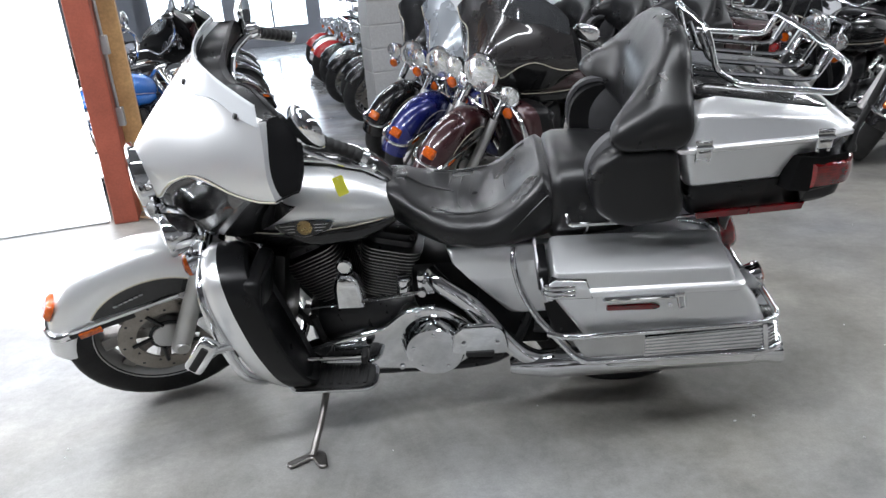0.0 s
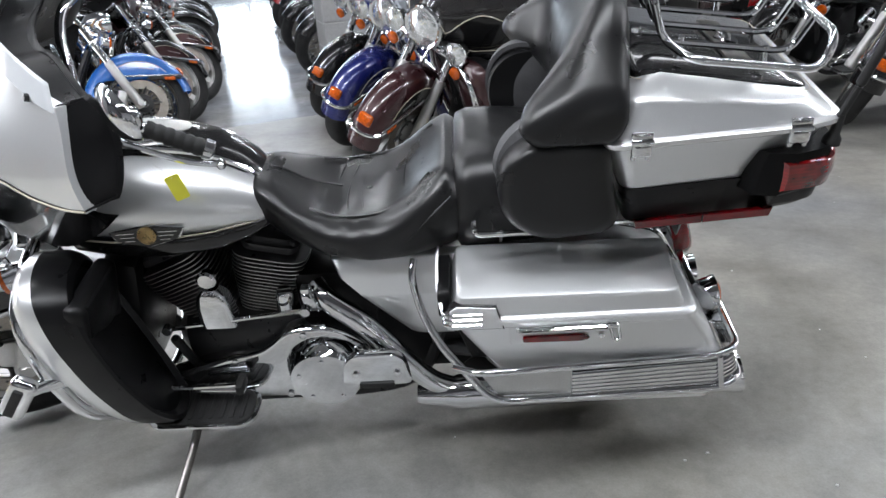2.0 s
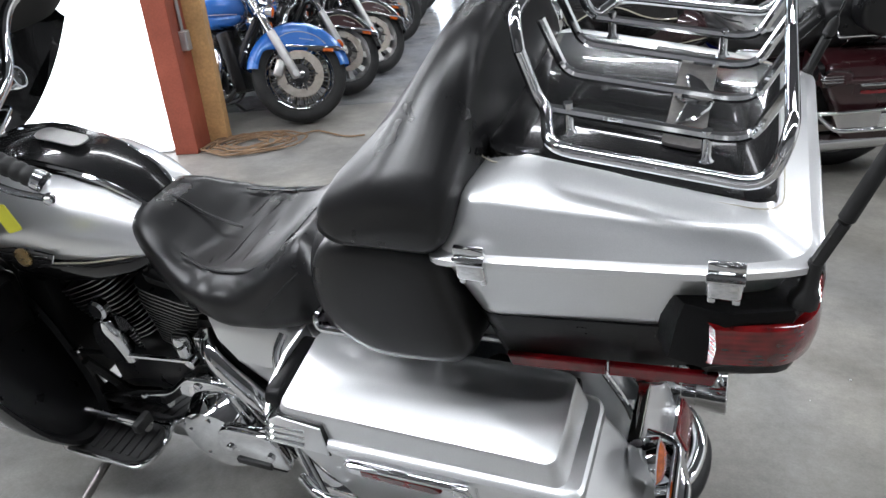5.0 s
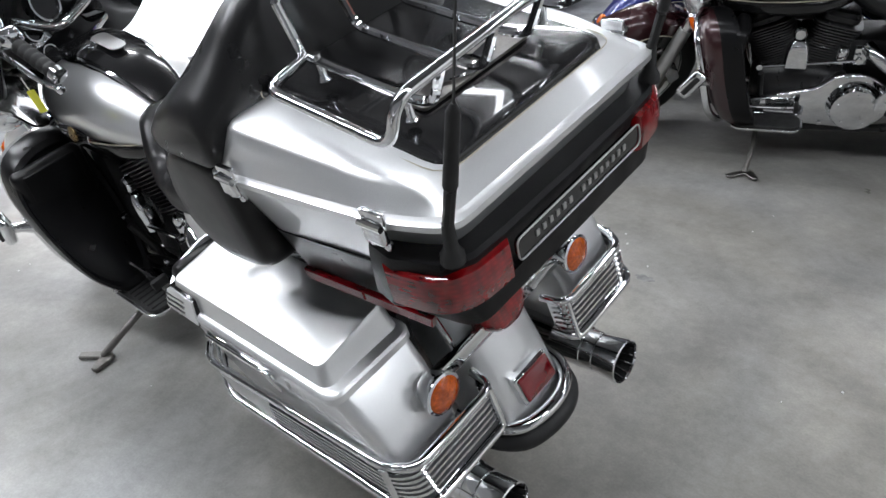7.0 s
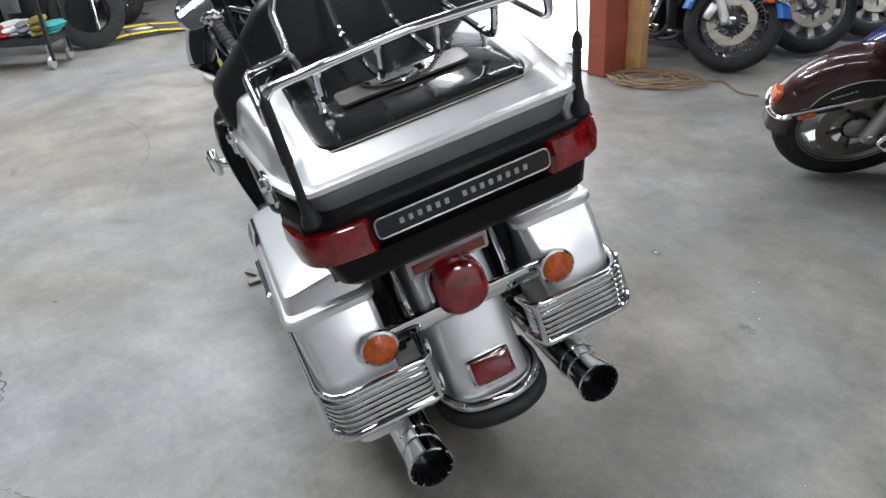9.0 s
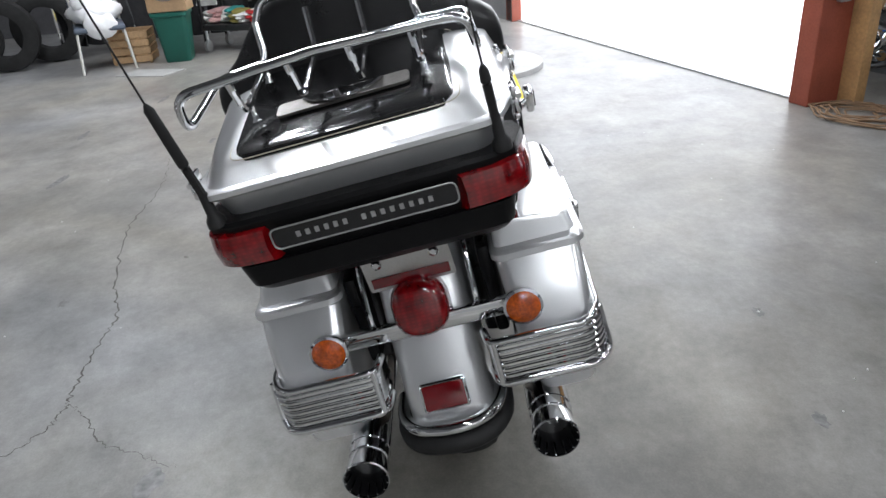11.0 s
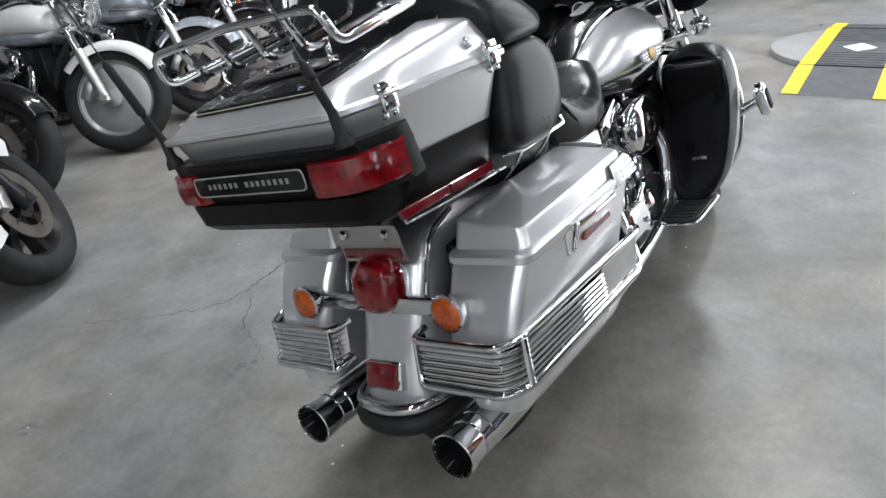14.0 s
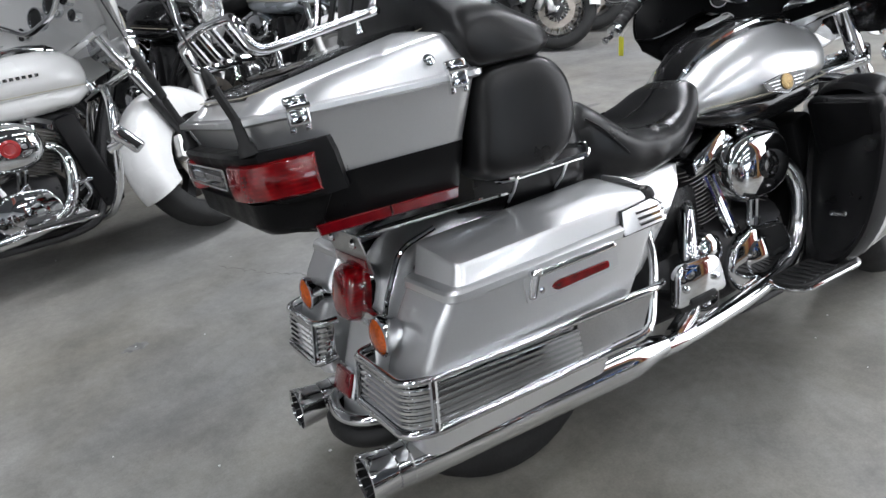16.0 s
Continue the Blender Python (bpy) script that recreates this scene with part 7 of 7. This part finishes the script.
place(chair(), -4.62, -3.20, 25)
bm = B()
cushion(bm, (0, 0, 0.11), (0.19, 0.23, 0.12), 2.2, 0.20, 4)
cushion(bm, (0.05, -0.06, 0.20), (0.12, 0.13, 0.09), 2.0, 0.30, 9)
cushion(bm, (0.16, 0.02, 0.02), (0.07, 0.14, 0.12), 2.2, 0.30, 12)
ob = tagged(part("plastic_bag", bm, plastic_bag, angle=60), "full white plastic bag lying on the chair", "bag")
ob.matrix_world = pose(-4.60, -3.20, 0.405, 0, 0, 20)
place(crate(), -4.86, -3.02, 8)
place(bin_(), -4.78, -2.56, 6)
place(carton(), -4.80, -2.56, 4, 0.462)
place(shelf_cart(), -5.12, -1.88, -18)
CR = Matrix.Translation((-5.12, -1.88, 0)) @ Matrix.Rotation(radians(-18), 4, "Z")
rr = random.Random(7)
k = 0
for z0, cols in ((0.272, (0, 3, 0, 2, 4, 0, 1, 0, 5, 0, 4, 2)), (0.812, (0, 5, 0, 1, 1, 0, 4, 0, 1, 6, 1, 0))):
    for j, ci in enumerate(cols):
        bm = B()
        hgt = rr.uniform(0.035, 0.065)
        for lay in range(3):
            cushion(bm, (rr.uniform(-0.02, 0.03), rr.uniform(-0.015, 0.015), hgt * (0.5 + lay * 0.75)), (rr.uniform(0.11, 0.17), rr.uniform(0.05, 0.075), hgt * 0.5), 3.2, 0.22, k * 3 + lay)
        ob = tagged(part("folded_cloth", bm, cloths[ci], angle=60), ("white", "red", "teal", "pink", "olive", "grey", "black")[ci] + " folded cloth bundle on the shelf cart", "cloth", "cloth bundles on the cart")
        ob.matrix_world = CR @ pose(rr.uniform(-0.03, 0.05), -0.42 + j * 0.077, z0, rr.uniform(-8, 8), 0, rr.uniform(-35, 35))
        k += 1
GARMENTS = ("black", "black", "white", "black", "red", "black", "black", "grey", "black", "white", "black", "black", "black", "grey", "black", "black", "black", "black")
for j, shade in enumerate(GARMENTS):
    bm = B()
    rows = []
    drop = 1.24 if shade == "black" else 0.95 if j % 2 else 0.80
    for i in range(7):
        f = i / 6
        rows.append([(0.035 * math.sin(5 * q + j + f * 3), -0.14 + 0.28 * q + 0.02 * math.sin(9 * f), 1.35 - drop * f) for q in (t / 8 for t in range(9))])
    grid_skin(bm, rows, 0.02, (1, 0, 0))
    ob = tagged(part("hanging_garment", bm, cloths[("white", "red", "teal", "pink", "olive", "grey", "black").index(shade)], angle=60), shade + " garment hanging from a rail by the wall", "garment", "garments on the rail")
    ob.matrix_world = pose(-5.38 - 0.026 * j + (0.05 if shade == "black" else 0.09), -3.78 + 0.145 * j, 0.0, 0, 0, -14 + 9 * (j % 3))
bm = B()
tube(bm, fillet([(-5.34, -3.95, 0), (-5.34, -3.95, 1.37), (-5.82, -1.15, 1.37), (-5.82, -1.15, 0)], 0.05), 0.014, 8)
tagged(part("garment_rail", bm, chrome), "chrome garment rail standing by the far wall", "rail")
bm = B()
prism(bm, [(-0.26, -0.12), (0.22, -0.16), (0.30, 0.12), (-0.2, 0.15)], 0.001, 0.007, "xy")
ob = tagged(part("cardboard_sheet", bm, pbr("grey_board", (0.34, 0.34, 0.33), 0.8)), "flattened grey cardboard sheet on the floor", "cardboard")
ob.matrix_world = pose(-4.22, -2.68, 0.0, 0, 0, 80)
# spare tyres against the wall
for x, y, t in ((-5.15, -3.95, 12), (-4.75, -4.2, 14), (-5.6, -1.2, 10)):
    bm = B()
    lathe(bm, [(0.2, -0.06), (0.27, -0.075), (0.33, -0.06), (0.34, 0), (0.33, 0.06), (0.27, 0.075), (0.2, 0.06)], (0, 0, 0.34), (1, 0, 0), 32, True)
    ob = tagged(part("spare_tyre", bm, rubber, angle=60), "black spare tyre standing against the far wall", "tyre", "spare tyres by the wall")
    ob.matrix_world = pose(x, y, 0.0, 0, 0, t)


def ramp(length, width, label):
    r = empty("floor_ramp", label, "ramp")
    bm = B()
    prism(bm, [(-length / 2, 0.002), (-length / 2 + 0.42, 0.052), (length / 2 - 0.5, 0.052), (length / 2, 0.002)], -width / 2, width / 2, "xz")
    deck = part("deck", bm, tread, r, smooth=False)
    for sy in (-1, 1):
        bm = B()
        prism(bm, [(-length / 2, 0.006), (-length / 2 + 0.42, 0.056), (length / 2 - 0.5, 0.056), (length / 2, 0.006), (length / 2 - 0.5, 0.050), (-length / 2 + 0.42, 0.050)], sy * width / 2 - 0.045, sy * width / 2 + 0.045, "xz")
        part("yellow_edge", bm, yellow_paint, r, smooth=False)
    bm = B()
    prism(bm, [(-0.12, 0), (0, -0.10), (0.12, 0), (0, 0.10)], 0.052, 0.055, "xy")
    part("white_diamond", bm, chip_m, deck)
    for x in (-length / 2 + 0.42, length / 2 - 0.5):
        bm = B()
        box(bm, (x, 0, 0.0535), (0.012, width + 0.09, 0.007))
        part("hinge_bar", bm, vivid_black, r)
    for j in range(int(length / 0.06)):
        x = -length / 2 + 0.05 + j * 0.06
        if abs(x) > 0.14 and -length / 2 + 0.45 < x < length / 2 - 0.52:
            bm = B()
            box(bm, (x, 0, 0.0535), (0.012, width - 0.1, 0.004))
            part("tread_rib", bm, tread, deck)
    return r


rp = ramp(2.05, 0.47, "grey tread ramp with yellow edges on the turntable")
place(rp, -3.455, 0.215, 1.3)
bm = B()
lathe(bm, [(0.57, 0.001), (0.57, 0.038), (0.56, 0.042), (0.001, 0.042)], (-3.56, 0.22, 0), (0, 0, 1), 64)
tagged(part("turntable", bm, disc_m), "round steel turntable set on the concrete floor", "turntable")
place(ramp(1.2, 0.5, "grey ramp with yellow edges near the far wall"), -6.1, -0.75, 100)
# cord coil by the door post
bm = B()
rr = random.Random(3)
pts = []
for i in range(120):
    a = i * 0.42
    R_ = 0.155 + 0.06 * math.sin(i * 0.11) + rr.uniform(-0.03, 0.03)
    pts.append((R_ * 1.35 * math.cos(a) + 0.06 * math.sin(i * 0.05), R_ * math.sin(a), 0.009 + 0.00012 * i + rr.uniform(0, 0.010)))
pts += [(0.35 + 0.05 * j, 0.12 - 0.04 * j + 0.04 * math.sin(j), 0.009) for j in range(1, 8)]
tube(bm, curve(pts, 2), 0.0055, 6)
ob = tagged(part("cord_coil", bm, cord_m), "loose coil of tan extension cord on the floor", "cord")
ob.matrix_world = pose(-1.62, 2.36, 0, 0, 0, 35)
# yellow sale tag on the clutch lever
bm = B()
prism(bm, [(p[0], p[1]) for p in rrect(-0.0145, 0.0145, -0.055, 0.0, 0.004, 2)], -0.0006, 0.0006, "xz")
tg = tagged(part("price_tag", bm, yellow_tag, hero), "yellow card tag tied to the clutch lever")
tg.matrix_basis = Matrix.Translation((0.018, -0.25, 0.925)) @ Matrix.Rotation(radians(-12), 4, "Y") @ Matrix.Rotation(radians(20), 4, "Z")
bm = B()
tube(bm, curve([(0, 0, -0.006), (-0.008, 0.004, 0.012), (-0.02, 0.012, 0.03)], 4), 0.0012, 5)
part("tag_string", bm, chip_m, tg)


def crack(pts, w, seed):
    rr = random.Random(seed)
    P = curve([(x, y, 0) for x, y in pts], 14)
    bm = B()
    L_, R_ = [], []
    for i, p in enumerate(P):
        d = (P[min(i + 1, len(P) - 1)] - P[max(i - 1, 0)]).normalized()
        n = Vector((-d.y, d.x, 0))
        q = p + n * rr.uniform(-0.010, 0.010)
        h = w * rr.uniform(0.35, 1.25) * (0.3 + 0.7 * math.sin(math.pi * min(1, (i + 1) / len(P))))
        L_.append(bm.verts.new((q.x + n.x * h, q.y + n.y * h, 0.0012)))
        R_.append(bm.verts.new((q.x - n.x * h, q.y - n.y * h, 0.0012)))
    for i in range(len(P) - 1):
        bm.faces.new((L_[i], L_[i + 1], R_[i + 1], R_[i]))
    return tagged(part("crack", bm, crack_m, smooth=False), "hairline crack across the concrete floor", "crack", "", "structure")


crack([(-1.69, -1.67), (-1.21, -1.56), (-0.72, -1.54), (-0.15, -1.39), (0.10, -1.28), (0.34, -1.26), (0.58, -1.236), (0.68, -1.227), (0.80, -1.27), (0.95, -1.42), (1.1, -1.62)], 0.0035, 1)
crack([(0.63, -1.23), (0.68, -1.16), (0.815, -1.05), (0.87, -0.93), (0.926, -0.80)], 0.002, 2)
crack([(-3.2, -1.1), (-2.2, -0.8), (-1.2, -0.95)], 0.0016, 4)
rr = random.Random(11)
bm = B()
for x, y, s in ((1.10, -0.328, 0.007), (1.163, -0.304, 0.008), (0.70, 1.13, 0.006), (0.36, 0.956, 0.009), (1.424, -0.433, 0.006), (0.74, 1.07, 0.006), (-0.97, -0.34, 0.006), (1.56, 0.70, 0.006)):
    box(bm, (x, y, 0.002), (s, s * 0.8, 0.004), 0.001, 1)
for _ in range(60):
    s = rr.uniform(0.002, 0.005)
    box(bm, (rr.uniform(-3, 2.5), rr.uniform(-2.2, 1.8), 0.001), (s, s, 0.002))
tagged(part("floor_grit", bm, chip_m, smooth=False), "scattered pale chips of grit on the concrete", "grit", "", "stuff")
for x, y, sx, sy, sd in ((0.0, -1.528, 0.03, 0.022, 1), (0.982, -0.853, 0.06, 0.035, 2), (0.36, 0.956, 0.03, 0.02, 3), (-1.4, -2.2, 0.12, 0.03, 4), (-2.3, -2.45, 0.10, 0.025, 5), (-2.0, -1.5, 0.06, 0.02, 6), (-3.2, -2.2, 0.14, 0.03, 7), (1.5, -1.2, 0.05, 0.03, 8), (0.9, 0.9, 0.04, 0.02, 9)):
    rr = random.Random(sd)
    bm = B()
    vs = [bm.verts.new((x + sx * math.cos(a) * k, y + sy * math.sin(a) * k, 0.0011)) for a, k in ((2 * math.pi * i / 18, rr.uniform(0.65, 1.15)) for i in range(18))]
    bm.faces.new(vs)
    tagged(part("floor_stain", bm, stain_m, smooth=False), "small dark stain on the concrete floor", "stain", "", "structure")
